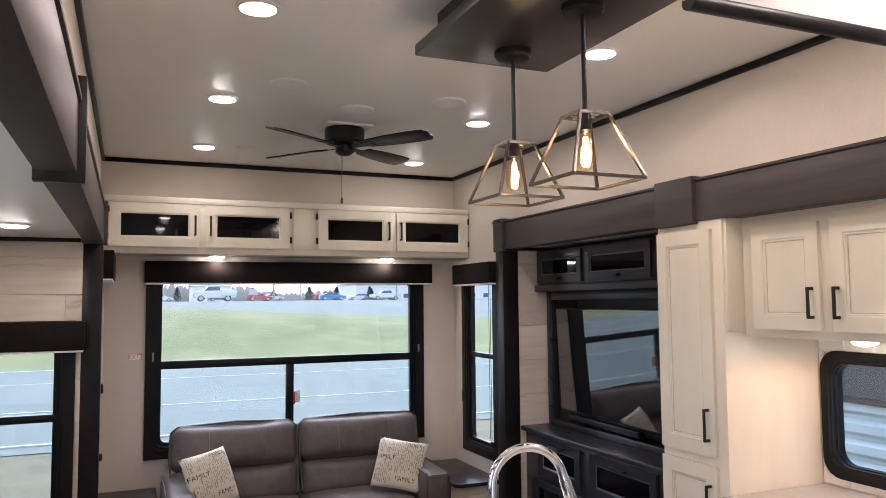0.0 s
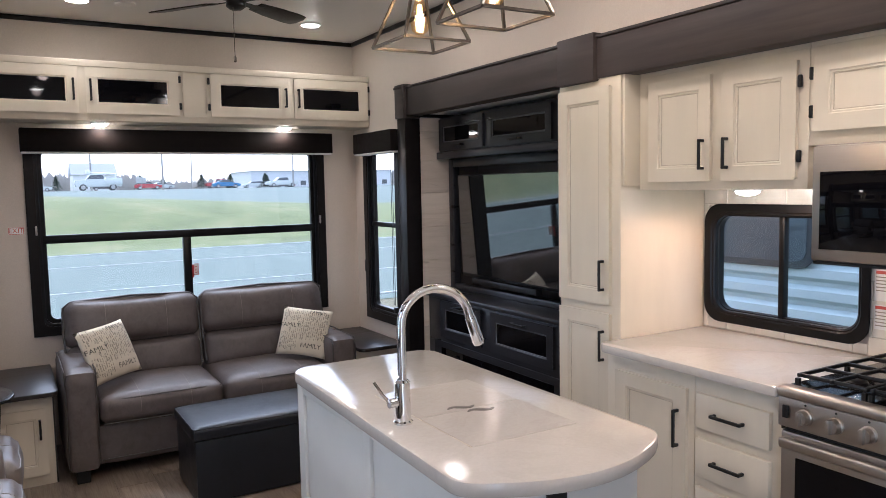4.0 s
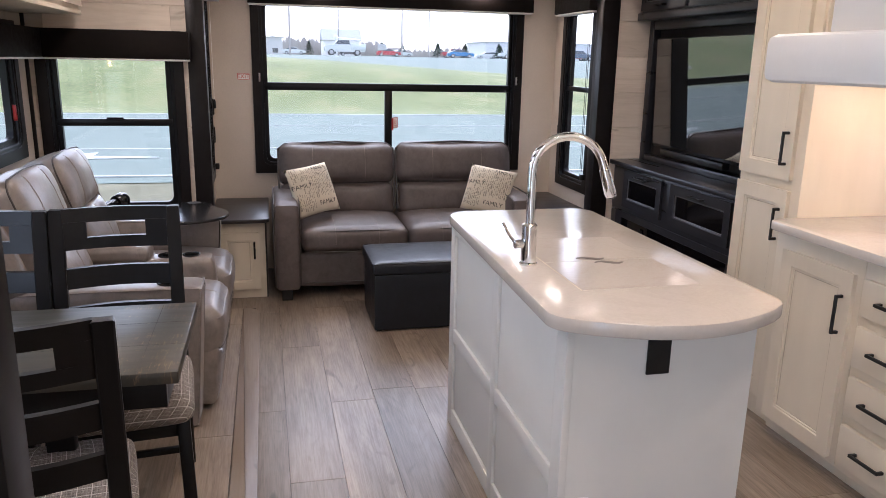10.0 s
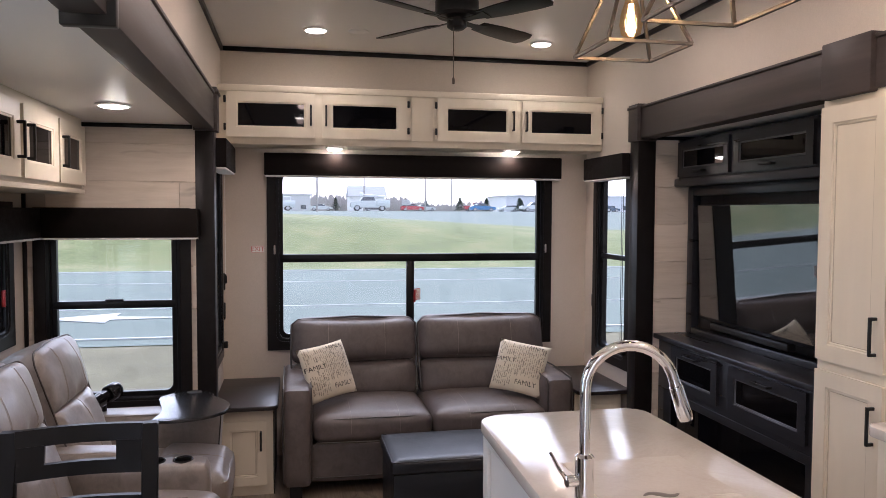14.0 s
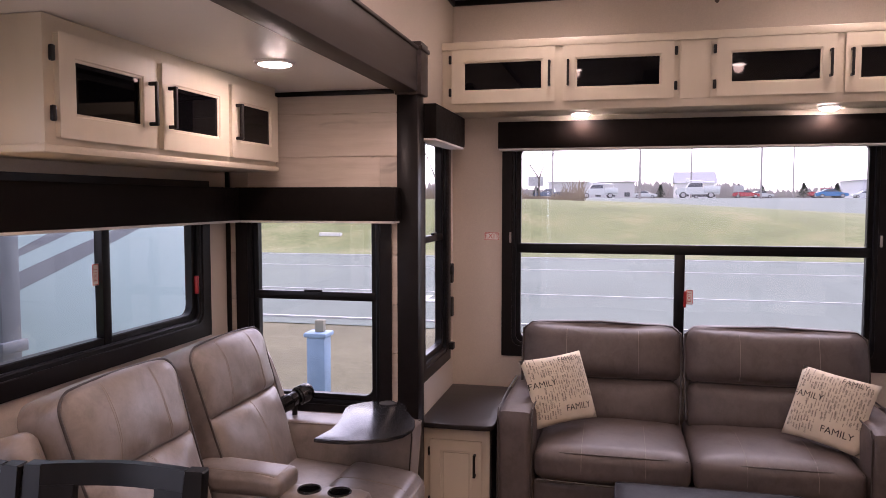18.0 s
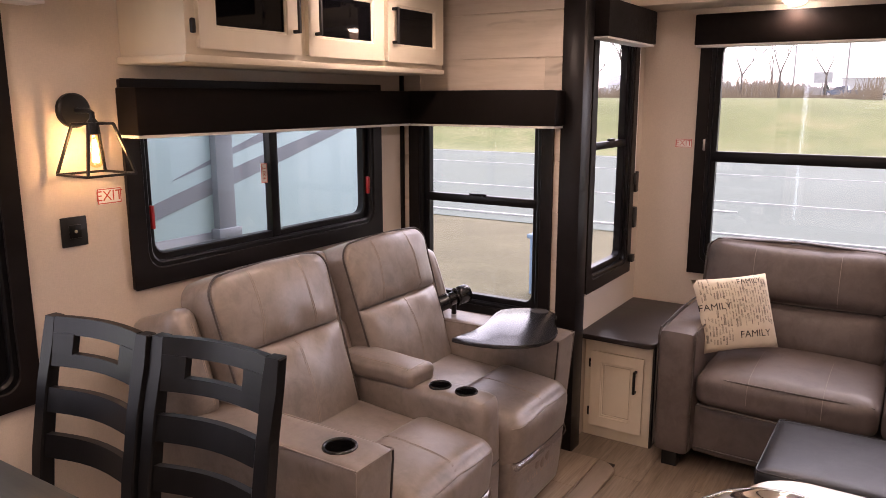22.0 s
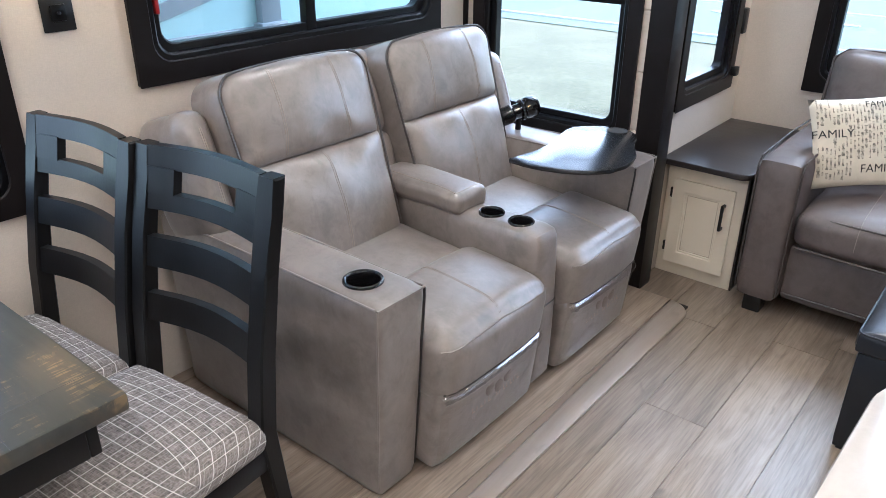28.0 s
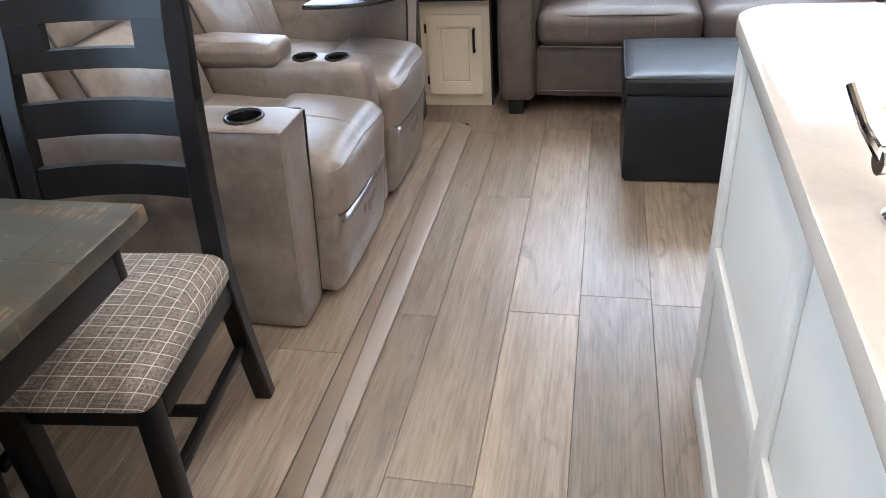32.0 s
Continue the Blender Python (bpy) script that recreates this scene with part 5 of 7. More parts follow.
pillow(leaning((1.722, 4.896, 0.655), (0.283, -0.172, -0.045), (0.13, 0.10, 0.31)), "cream canvas throw pillow printed with black words, leaning askew")

# ---- ottoman ----
ot = thing("ottoman", "black leatherette storage ottoman with padded lid", "ottoman", (1.155, 4.21, 0))
bm = bmesh.new()
cushion(bm, (1.150, 4.222, 0.174), (0.722, 0.480, 0.338), 0.016, (0.004, 0.004, 0), 6)
part("box", bm, M_BLKLEA, ot)
bm = bmesh.new()
cushion(bm, (1.150, 4.222, 0.374), (0.740, 0.497, 0.074), 0.020, (0.003, 0.003, 0.010), 12, wrinkle=0.002)
lid = part("lid", bm, M_BLKLEA, ot)
o = [(p[0], p[1], 0.404) for p in round_rect(0.784, 1.516, 3.977, 4.467, 0.02, 3)]
piping(lid, o + o[:1], 0.003, M_BLKLEA, "seam")
for x in (0.82, 1.49):
    for y in (4.01, 4.41):
        part("foot", bx(x - 0.015, x + 0.015, y - 0.015, y + 0.015, 0.0, 0.008), M_BLACK, ot)

# ---- end tables ----
def end_table(x0, x1, side, label):
    th = thing("end_table", label, "end table", ((x0 + x1) / 2, 5.1, 0))
    part("body", bx(x0 + 0.004, x1 - 0.03, 4.765, YR - 0.022, 0.0, 0.512, r=0.003), M_CREAM, th)
    part("side_panel", bx(x1 - 0.03, x1 - 0.022, 4.768, YR - 0.022, 0.0, 0.512), M_DARKW, th) if side > 0 else part("side_panel", bx(x0 - 0.004, x0 + 0.003, 4.768, YR - 0.022, 0.0, 0.512), M_DARKW, th)
    bm = bmesh.new()
    slab(bm, round_rect(x0, x1, 4.675, YR - 0.02, (0.004, 0.004, 0.01, 0.05) if side > 0 else (0.004, 0.004, 0.05, 0.01)), 0.513, 0.539, 0.005)
    part("tabletop", bm, M_DARKW, th, "dark wood-grain top")
    cx = (x0 + x1) / 2 - 0.012
    panel_door(th, 'y', 4.765, cx - 0.125, cx + 0.125, 0.065, 0.435, -1, M_CREAM, "panel", (cx + 0.095 * side, 0.325), [(cx - 0.132 * side, 0.13), (cx - 0.132 * side, 0.375)], 0.05, hlen=0.11)
    return th


end_table(XL + 0.004, 0.222, 1, "cream end table with dark top beside the sofa")
end_table(2.035, XR - 0.004, -1, "cream end table with dark top in the corner")

# ---- reclining loveseat ----
M_EMBLEM = plain("brown_print", (0.165, 0.125, 0.110), 0.45)
M_PRINT = plain("pale_print", (0.50, 0.36, 0.27), 0.5)

def recliner():
    th = thing("reclining_loveseat", "taupe leatherette reclining loveseat with console and cup holders", "loveseat", (-0.5, 3.67, 0.012))
    L = M_LEATH
    Z = 0.012
    def soft(name, c, size, r, puff=(0, 0, 0), n=8, m=None, w=0.004, seed=1.0, parent=None, label=""):
        bm = bmesh.new()
        cushion(bm, c, size, r, puff, n, m, w, seed)
        return part(name, bm, L, parent or th, label)
    part("base", bx(-0.95, -0.13, 2.98, 4.38, Z, 0.30, r=0.01), M_TRIM, th)
    # arms with sloping fronts
    def arm(y0, y1, name, inner):
        bm = bmesh.new()
        cushion(bm, (-0.525, (y0 + y1) / 2, 0.325), (0.87, y1 - y0, 0.622), 0.022, (0.0, 0.012, 0.004), 12, None, 0.003, y0)
        for v in bm.verts:
            f = (v.co.z - Z) / 0.62
            if v.co.x > -0.3:
                v.co.x += 0.042 * f
            if (v.co.y - (y0 + y1) / 2) * inner < 0:
                v.co.y += 0.030 * (1 - f) * inner
        a = part(name, bm, L, th)
        yi, yo = (y1 - 0.006, y0 + 0.006) if inner > 0 else (y0 + 0.006, y1 - 0.006)
        piping(a, [(-0.052, yo, 0.628), (-0.047, (y0 + y1) / 2, 0.632), (-0.052, yi, 0.628)], 0.0034, L)
        piping(a, [(-0.058, yo, 0.630), (-0.45, yo - 0.002 * inner, 0.634), (-0.85, yo, 0.630)], 0.0030, L)
        piping(a, [(-0.058, yi, 0.630), (-0.45, yi, 0.634), (-0.80, yi, 0.630)], 0.0030, L)
        piping(a, [(-0.092, yi, 0.05), (-0.071, yi, 0.35), (-0.052, yi, 0.60), (-0.052, yi, 0.626)], 0.0036, M_SEAMD)
        piping(a, [(-0.094, yo + 0.027 * inner, 0.05), (-0.073, yo + 0.014 * inner, 0.35), (-0.054, yo, 0.60), (-0.052, yo, 0.626)], 0.0028, L)
        return a
    near, far = arm(2.915, 3.095, "near_arm", 1), arm(4.235, 4.415, "far_arm", -1)

    def bore(ob, x, y, z, r, depth):
        """Cut a round well into a part."""
        bm = bmesh.new()
        lathe(bm, (x, y, z), [(r, -depth), (r, 0.05)], 28)
        bmesh.ops.recalc_face_normals(bm, faces=bm.faces[:])
        me = bpy.data.meshes.new("well_cutter")
        bm.to_mesh(me)
        bm.free()
        cut = new("well_cutter", me)
        mod = ob.modifiers.new("well", 'BOOLEAN')
        mod.operation, mod.object, mod.solver = 'DIFFERENCE', cut, 'EXACT'
        bpy.context.view_layer.update()
        done = bpy.data.meshes.new_from_object(ob.evaluated_get(bpy.context.evaluated_depsgraph_get()))
        ob.modifiers.clear()
        ob.data = done
        bpy.data.objects.remove(cut)

    def cup(x, y, z, r, parent):
        bore(parent, x, y, z, r * 0.95, 0.075)
        bm = bmesh.new()
        prof = [(r * 0.80, -0.068), (r * 0.84, 0.001), (r * 0.88, 0.006), (r * 0.96, 0.0075), (r * 1.03, 0.005), (r * 1.05, 0.001), (r * 1.05, -0.004), (r * 0.93, -0.006), (r * 0.88, -0.073)]
        lathe(bm, (x, y, z), prof, 32)
        part("cup_holder", bm, M_BLKGL, parent, "glossy black cup holder", smooth=60)
    cup(-0.175, 3.0, 0.639, 0.050, near)

    # reclining backs: a boxed shell with a piped front edge, a head pad and a back pad
    U, N = Vector((-0.304, 0, 0.9527)), Vector((0.9527, 0, 0.304))
    def backrest(cy, k):
        o = Vector((-0.548, 3.312 if k == 0 else 3.976, 0.452))
        top, rc = 0.628, 0.065
        def hw(q):
            h = 0.262 + 0.024 * q / top
            if q > top - rc:
                h -= rc * (1 - math.sqrt(max(0.0, 1 - ((q - top + rc) / rc) ** 2)))
            return h
        def crown(v):
            return 0.014 * (1 - (v / 0.29) ** 2)
        def at(v, q, d):
            return o + U * (q + (crown(v) * max(0, q / top) ** 4)) + Vector((0, 1, 0)) * v + N * d
        rim = []
        qs = [0.0, 0.12, 0.24, 0.36, 0.48] + [top - rc + rc * math.sin(radians(a)) for a in range(0, 86, 12)]
        for q in qs:
            rim.append((-hw(q), q))
        w1 = hw(qs[-1])
        for i in range(1, 8):
            rim.append((-w1 + 2 * w1 * i / 8, top))
        rim += [(-v, q) for v, q in rim[:len(qs)][::-1]]
        bm = bmesh.new()
        loops = []
        for d, ins in ((-0.060, 0.03), (-0.012, 0.004), (-0.020, 0.0), (-0.10, -0.004), (-0.16, 0.0), (-0.185, 0.03), (-0.19, 0.08)):
            loops.append([bm.verts.new(at(v * (1 - ins / 0.27), q * (1 - ins / top) if q > 0.3 else q, d)) for v, q in rim])
        for a, b in zip(loops, loops[1:]):
            for i in range(len(rim) - 1):
                bm.faces.new((a[i], a[i + 1], b[i + 1], b[i]))
        bm.faces.new(loops[0])
        bm.faces.new(loops[-1][::-1])
        shell = part("backrest", bm, L, th, "boxed reclining back", smooth=50)
        piping(shell, [at(v, q, -0.012) for v, q in rim], 0.0042, M_PIPE)
        def pad(name, q0, q1, puff, seed, tuck):
            bm = bmesh.new()
            nv, nq = 26, 18
            g = []
            for i in range(nv + 1):
                a = math.sin(math.pi / 2 * (2 * i / nv - 1))
                row = []
                for j in range(nq + 1):
                    b = math.sin(math.pi / 2 * (2 * j / nq - 1))
                    q = q0 + (q1 - q0) * (b + 1) / 2
                    v = a * (hw(q) - 0.005)
                    rim_h = 0.040 * ((1 - abs(a) ** 7) * (1 - abs(b) ** 9)) ** 0.5
                    w = 0.006 * noise.noise(Vector((a * 2.2 + seed, b * 1.6, seed))) + 0.003 * noise.noise(Vector((a * 9, b * 2.5, seed * 2))) * abs(b) ** 2
                    h = -0.026 + rim_h + puff * (1 - a * a) * (1 - b * b) + (w if abs(a) < 0.98 else 0)
                    h += tuck * 0.010 * math.exp(-((abs(b) - 0.75) / 0.2) ** 2) * math.cos(a * 9 + seed) * (1 - a * a) * (1 if b * tuck < 0 else 0)
                    row.append(bm.verts.new(at(v, q, h)))
                g.append(row)
            for i in range(nv):
                for j in range(nq):
                    bm.faces.new((g[i][j], g[i + 1][j], g[i + 1][j + 1], g[i][j + 1]))
            return part(name, bm, L, shell, smooth=180)
        hp = pad("head_pad", 0.362, top + 0.002, 0.026, k + 1.3, 1)
        bp = pad("back_pad", 0.0, 0.366, 0.030, k + 4.1, -1)
        for yy in (-0.130, 0.118):
            for e in (-0.0035, 0.0035):
                drape(hp, [at(yy + e, 0.372, 0.2), at(yy * 0.93 + e, top - 0.012, 0.2)], -N, 0.0013, M_STITCH, "stitching")
        for e in (-0.0035, 0.0035):
            drape(bp, [at(0.004 + e, 0.01, 0.2), at(0.0 + e, 0.356, 0.2)], -N, 0.0013, M_STITCH, "stitching")
    lean = Matrix.Rotation(radians(-20), 4, 'Y')
    for y, z, h in ((2.968, 0.755, 0.37), (4.368, 0.74, 0.32)):
        wg = soft("wing", (-0.845, y, z), (0.25, 0.105, h), 0.045, (0.008, 0.012, 0), 8, lean)
        for e in (-0.003, 0.003):
            drape(wg, [(-0.4, y + 0.01 + e, 0.66), (-0.4, y + 0.01 + e, z + h / 2 - 0.02)], (-1, 0, 0), 0.0013, M_STITCH, "stitching")
    for k, (y0, y1) in enumerate(((3.098, 3.605), (3.745, 4.240))):
        cy, w = (y0 + y1) / 2, y1 - y0
        soft("seat_cushion", (-0.49, cy, 0.395), (0.48, w, 0.17), 0.04, (0, 0, 0.022), 12, Matrix.Rotation(radians(4), 4, 'Y'), 0.004, seed=k + 2)
        # the front cushion folds out with the footrest
        f = soft("footrest_cushion", (-0.160, cy, 0.378), (0.335, w + 0.004, 0.215), 0.055, (0.020, 0.0, 0.020), 14, Matrix.Rotation(radians(6), 4, 'Y'), 0.004, k + 5)
        for e in (-0.003, 0.003):
            drape(f, [(-0.30, cy + e, 0.52), (0.00, cy + e, 0.52)], (0, 0, -1), 0.0013, M_STITCH, "stitching")
        drape(f, [(0.10, y0 + 0.012, 0.436), (0.10, cy, 0.447), (0.10, y1 - 0.012, 0.436)], (-1, 0, 0), 0.0032, L, "piping", 22)
        drape(f, [(0.10, y0 + 0.02, 0.300), (0.10, y1 - 0.02, 0.300)], (-1, 0, 0), 0.0030, M_PIPE, "piping", 22)
        fp = soft("footrest_panel", (-0.065, cy, 0.178), (0.10, w - 0.004, 0.285), 0.03, (0.014, 0, 0), 10, Matrix.Rotation(radians(6), 4, 'Y'), 0.002, k + 8)
        org = ORG[fp.name]
        tree = BVHTree.FromPolygons([v.co for v in fp.data.vertices], [p.vertices for p in fp.data.polygons])
        def front(y, z):
            hit = tree.ray_cast(Vector((0.5, y, z)) - org, Vector((-1, 0, 0)))[0]
            return hit.x + org.x if hit is not None else -0.02
        bm = bmesh.new()
        ny, nz = 44, 16
        vs = []
        for i in range(ny + 1):
            row = []
            yy = y0 + 0.014 + (w - 0.028) * i / ny
            for j in range(nz + 1):
                f1 = j / nz
                zz = 0.070 + 0.232 * f1
                wob = 0.0016 * noise.noise(Vector((i * 0.5, j * 0.4, k * 3))) + 0.0012 * noise.noise(Vector((i * 1.6, j * 0.7, k)))
                roll = 0.012 * math.sin(math.pi * min(1.0, max(0.0, (f1 - 0.72) / 0.28))) - 0.022 * max(0.0, (f1 - 0.88) / 0.12) ** 2
                row.append(bm.verts.new((front(yy, zz) + 0.0035 + wob + roll, yy, zz)))
            vs.append(row)
        for i in range(ny):
            for j in range(nz):
                bm.faces.new((vs[i][j], vs[i + 1][j], vs[i + 1][j + 1], vs[i][j + 1]))
        film = part("plastic_film", bm, M_PLASTIC, fp, "clear protective plastic film", smooth=180)
        film.visible_shadow = False
        # maker's lettering and emblem, kept as plain strokes
        bm = bmesh.new()
        for i in range(13):
            if i == 5:
                continue
            yy = cy - 0.115 + i * 0.0185
            xx = front(yy, 0.185) + 0.0004
            box(bm, xx, xx + 0.0006, yy, yy + 0.002, 0.176, 0.196)
            box(bm, xx, xx + 0.0006, yy + 0.002, yy + 0.012, 0.194 if i % 2 else 0.176, 0.196 if i % 2 else 0.178)
        part("printed_mark", bm, M_PRINT, fp, "pale printed strokes", kind="stuff")
        bm = bmesh.new()
        for i in range(3):
            yy = cy - 0.04 + i * 0.045
            lathe(bm, (front(yy, 0.22) + 0.0004, yy, 0.222 - 0.012 * (i % 2)), [(0.021, 0.0), (0.020, 0.0005)], 16, 'x')
        part("printed_emblem", bm, M_EMBLEM, fp, "faint brown printed blots")
        backrest(cy, k)
    # console between the seats
    c = soft("console", (-0.425, 3.675, 0.300), (0.75, 0.136, 0.56), 0.035, (0.012, 0, 0.0), 12, None, 0.003, 3.0)
    drape(c, [(0.1, 3.612, 0.33), (0.1, 3.738, 0.33)], (-1, 0, 0), 0.003, M_PIPE, "piping")
    cup(-0.268, 3.673, 0.580, 0.041, c)
    cup(-0.155, 3.673, 0.579, 0.041, c)
    ld = soft("console_lid", (-0.525, 3.672, 0.605), (0.37, 0.162, 0.075), 0.028, (0, 0, 0.012), 14, Matrix.Rotation(radians(2), 4, 'Y'), 0.006, 9.0)
    drape(ld, [(-0.70, 3.612, 0.75), (-0.365, 3.612, 0.75), (-0.365, 3.732, 0.75), (-0.70, 3.732, 0.75)], (0, 0, -1), 0.0016, M_STITCH, "stitching", 36)
    tilt = Matrix.Rotation(radians(-19), 4, 'Y')
    soft("console_back", (-0.856, 3.650, 0.872), (0.13, 0.15, 0.29), 0.035, (0.008, 0, 0), 10, tilt, 0.005, 4.0)
    soft("console_back", (-0.780, 3.650, 0.645), (0.13, 0.15, 0.20), 0.035, (0.012, 0, 0), 10, tilt, 0.009, 6.0)
    return th


recliner()

tray = thing("swivel_tray", "black swivel tray table on the recliner arm", "tray", (-0.2, 4.3, 0.645))
bm = bmesh.new()
pts = []
for x, y in ((-0.314, 3.826), (-0.25, 3.820), (-0.187, 3.826), (-0.115, 3.848), (-0.05, 3.888), (-0.005, 3.945), (0.012, 4.02), (0.008, 4.08), (-0.010, 4.14), (-0.05, 4.21), (-0.086, 4.27), (-0.092, 4.31), (-0.115, 4.355), (-0.155, 4.385), (-0.20, 4.393), (-0.26, 4.374), (-0.315, 4.33), (-0.345, 4.285), (-0.345, 4.24), (-0.325, 4.15), (-0.300, 4.04), (-0.296, 3.95), (-0.308, 3.88)):
    pts.append((x, y))
slab(bm, pts, 0.697, 0.713, 0.004)
part("plate", bm, M_TRAY, tray, "smooth satin black tray")
bm = bmesh.new()
lathe(bm, (-0.24, 4.325, 0.632), [(0.03, 0), (0.03, 0.065)], 16)
part("pivot", bm, M_BLACK, tray)
bm = bmesh.new()
lathe(bm, (-0.190, 4.350, 0.713), [(0.036, -0.004), (0.038, 0.002), (0.033, 0.003), (0.031, 0.001), (0.004, 0.0009)], 24)
part("cup_ring", bm, M_INK, tray, "dark cup recess")
gl = thing("reading_lamp", "black swivel reading lamp behind the recliner arm", "lamp", (-0.60, 4.30, 0.64))
bm = bmesh.new()
tube(bm, [(-0.62, 4.335, 0.63), (-0.62, 4.335, 0.70)], 0.012, 10)
part("stem", bm, M_BLACK, gl)
bm = bmesh.new()
tube(bm, [(-0.645, 4.245, 0.700), (-0.622, 4.282, 0.713), (-0.617, 4.290, 0.716), (-0.602, 4.314, 0.725)], [0.036, 0.037, 0.030, 0.030], 20)
part("head", bm, M_BLKGL, gl)
bm = bmesh.new()
tube(bm, [(-0.600, 4.316, 0.726), (-0.596, 4.322, 0.728), (-0.592, 4.328, 0.730), (-0.588, 4.334, 0.732), (-0.570, 4.362, 0.740), (-0.562, 4.374, 0.744)], [0.040, 0.043, 0.037, 0.042, 0.043, 0.034], 20)
part("ribbed_cap", bm, M_BLKGL, gl)

# ---- dining table and chairs ----
tb = thing("dining_table", "dark distressed wood dining table", "table", (-0.5, 2.05, 0.012))
tt = part("tabletop", bx(-1.02, -0.008, 1.745, 2.302, 0.741, 0.775, r=0.006), M_TABLE, tb)
for y in (1.940, 2.120):
    part("board_groove", bx(-1.018, -0.008, y - 0.0006, y + 0.0006, 0.7745, 0.7752), M_SEAMD, tt)
part("board_groove", bx(-0.1065, -0.1053, 1.748, 2.299, 0.7745, 0.7752), M_SEAMD, tt)
part("apron", bx(-0.98, -0.045, 1.79, 1.81, 0.660, 0.741, r=0.003), M_CHAIR, tb)
part("apron", bx(-0.98, -0.045, 2.238, 2.258, 0.660, 0.741, r=0.003), M_CHAIR, tb)
part("apron", bx(-0.065, -0.045, 1.81, 2.238, 0.660, 0.741, r=0.003), M_CHAIR, tb)
for x in (-0.33, -0.86):
    for y in (1.90, 2.19):
        part("leg", bx(x - 0.035, x + 0.035, y - 0.02, y + 0.02, 0.012, 0.740, r=0.004), M_CHAIR, tb)
bm = bmesh.new()
tube(bm, [(-0.33, 2.225, 0.075), (-0.25, 2.225, 0.085)], 0.006, 8)
tube(bm, [(-0.29, 2.225, 0.08), (-0.29, 2.225, 0.016)], 0.005, 8)
lathe(bm, (-0.29, 2.225, 0.012), [(0.024, 0.0), (0.024, 0.006), (0.010, 0.010)], 14)
part("levelling_foot", bm, M_BLACK, tb, "small black levelling foot")
part("foot_brace", bx(-0.35, -0.31, 1.92, 2.17, 0.10, 0.14, r=0.004), M_CHAIR, tb)


def chair(label):
    """A ladder-back chair; its back is on the +y side."""
    th = thing("dining_chair", label, "chair", group="chairs round the dining table")
    def swept(x0, x1, pts, t, name):
        """An upright bent in the yz plane."""
        bm = bmesh.new()
        rings = []
        for y, z, d in pts:
            rings.append([bm.verts.new(p) for p in ((x0, y - d / 2, z), (x1, y - d / 2, z), (x1, y + d / 2, z), (x0, y + d / 2, z))])
        for a, b in zip(rings, rings[1:]):
            for k in range(4):
                bm.faces.new((a[k], a[(k + 1) % 4], b[(k + 1) % 4], b[k]))
        bm.faces.new(rings[0])
        bm.faces.new(rings[-1])
        bmesh.ops.bevel(bm, geom=[e for e in bm.edges if abs(e.verts[0].co.x - e.verts[1].co.x) < 1e-6], offset=0.004, segments=1, affect='EDGES', clamp_overlap=True)
        return part(name, bm, M_CHAIR, th)
    for x in (-0.211, 0.165):
        swept(x, x + 0.046, [(0.275, 0.0, 0.036), (0.228, 0.25, 0.042), (0.205, 0.44, 0.046), (0.225, 0.62, 0.044), (0.258, 0.80, 0.040), (0.288, 0.925, 0.036), (0.303, 0.998, 0.033)], 0.03, "back_leg")
    for x in (-0.205, 0.165):
        bm = bx(x, x + 0.040, -0.205, -0.165, 0.0, 0.405, r=0.004)
        for v in bm.verts:
            f = 1 - v.co.z / 0.405
            v.co.y -= 0.035 * f
            v.co.x += 0.012 * f * (1 if x > 0 else -1)
        part("front_leg", bm, M_CHAIR, th)
    def slat(z0, z1, name, y0, y1, bow=0.026):
        bm = bmesh.new()
        n = 8
        rings = []
        for i in range(n + 1):
            f = i / n
            x = -0.169 + 0.338 * f
            b = bow * math.sin(math.pi * f)
            rings.append([bm.verts.new(p) for p in ((x, y0 + b - 0.010, z0), (x, y1 + b - 0.010, z1), (x, y1 + b + 0.010, z1), (x, y0 + b + 0.010, z0))])
        for a, c in zip(rings, rings[1:]):
            for k in range(4):
                bm.faces.new((a[k], a[(k + 1) % 4], c[(k + 1) % 4], c[k]))
        bm.faces.new(rings[0])
        bm.faces.new(rings[-1])
        return part(name, bm, M_CHAIR, th)
    slat(0.952, 1.000, "top_rail", 0.287, 0.298)
    slat(0.862, 0.900, "lower_rail", 0.268, 0.276)
    slat(0.732, 0.800, "slat", 0.241, 0.255)
    slat(0.602, 0.668, "slat", 0.220, 0.231)
    # blocks beside the hand hole of the top rail
    for x0, x1 in ((-0.169, -0.095), (0.095, 0.169)):
        bm = bmesh.new()
        box(bm, x0, x1, 0.265, 0.287, 0.898, 0.955)
        for v in bm.verts:
            v.co.y += 0.012 * (v.co.z - 0.898) / 0.057 + 0.022 * math.sin(math.pi * (v.co.x + 0.169) / 0.338)
        part("hand_hole_block", bm, M_CHAIR, th)
    for a in ((-0.175, 0.175, -0.195, -0.172, 0.35, 0.405), (-0.175, 0.175, 0.190, 0.212, 0.36, 0.415), (-0.205, -0.183, -0.165, 0.195, 0.35, 0.405), (0.183, 0.205, -0.165, 0.195, 0.35, 0.405)):
        part("seat_rail", bx(*a, r=0.003), M_CHAIR, th)
    for x in (-0.195, 0.175):
        part("stretcher", bx(x, x + 0.02, -0.17, 0.24, 0.19, 0.215, r=0.003), M_CHAIR, th)
    part("stretcher", bx(-0.18, 0.18, -0.01, 0.012, 0.192, 0.213, r=0.003), M_CHAIR, th)
    bm = bmesh.new()
    cushion(bm, (0, -0.014, 0.442), (0.440, 0.440, 0.082), 0.036, (0.004, 0.004, 0.026), 12, None, 0.002, 2.0)
    part("seat", bm, M_PLAID, th, "grey plaid tweed seat pad", smooth=180)
    return th


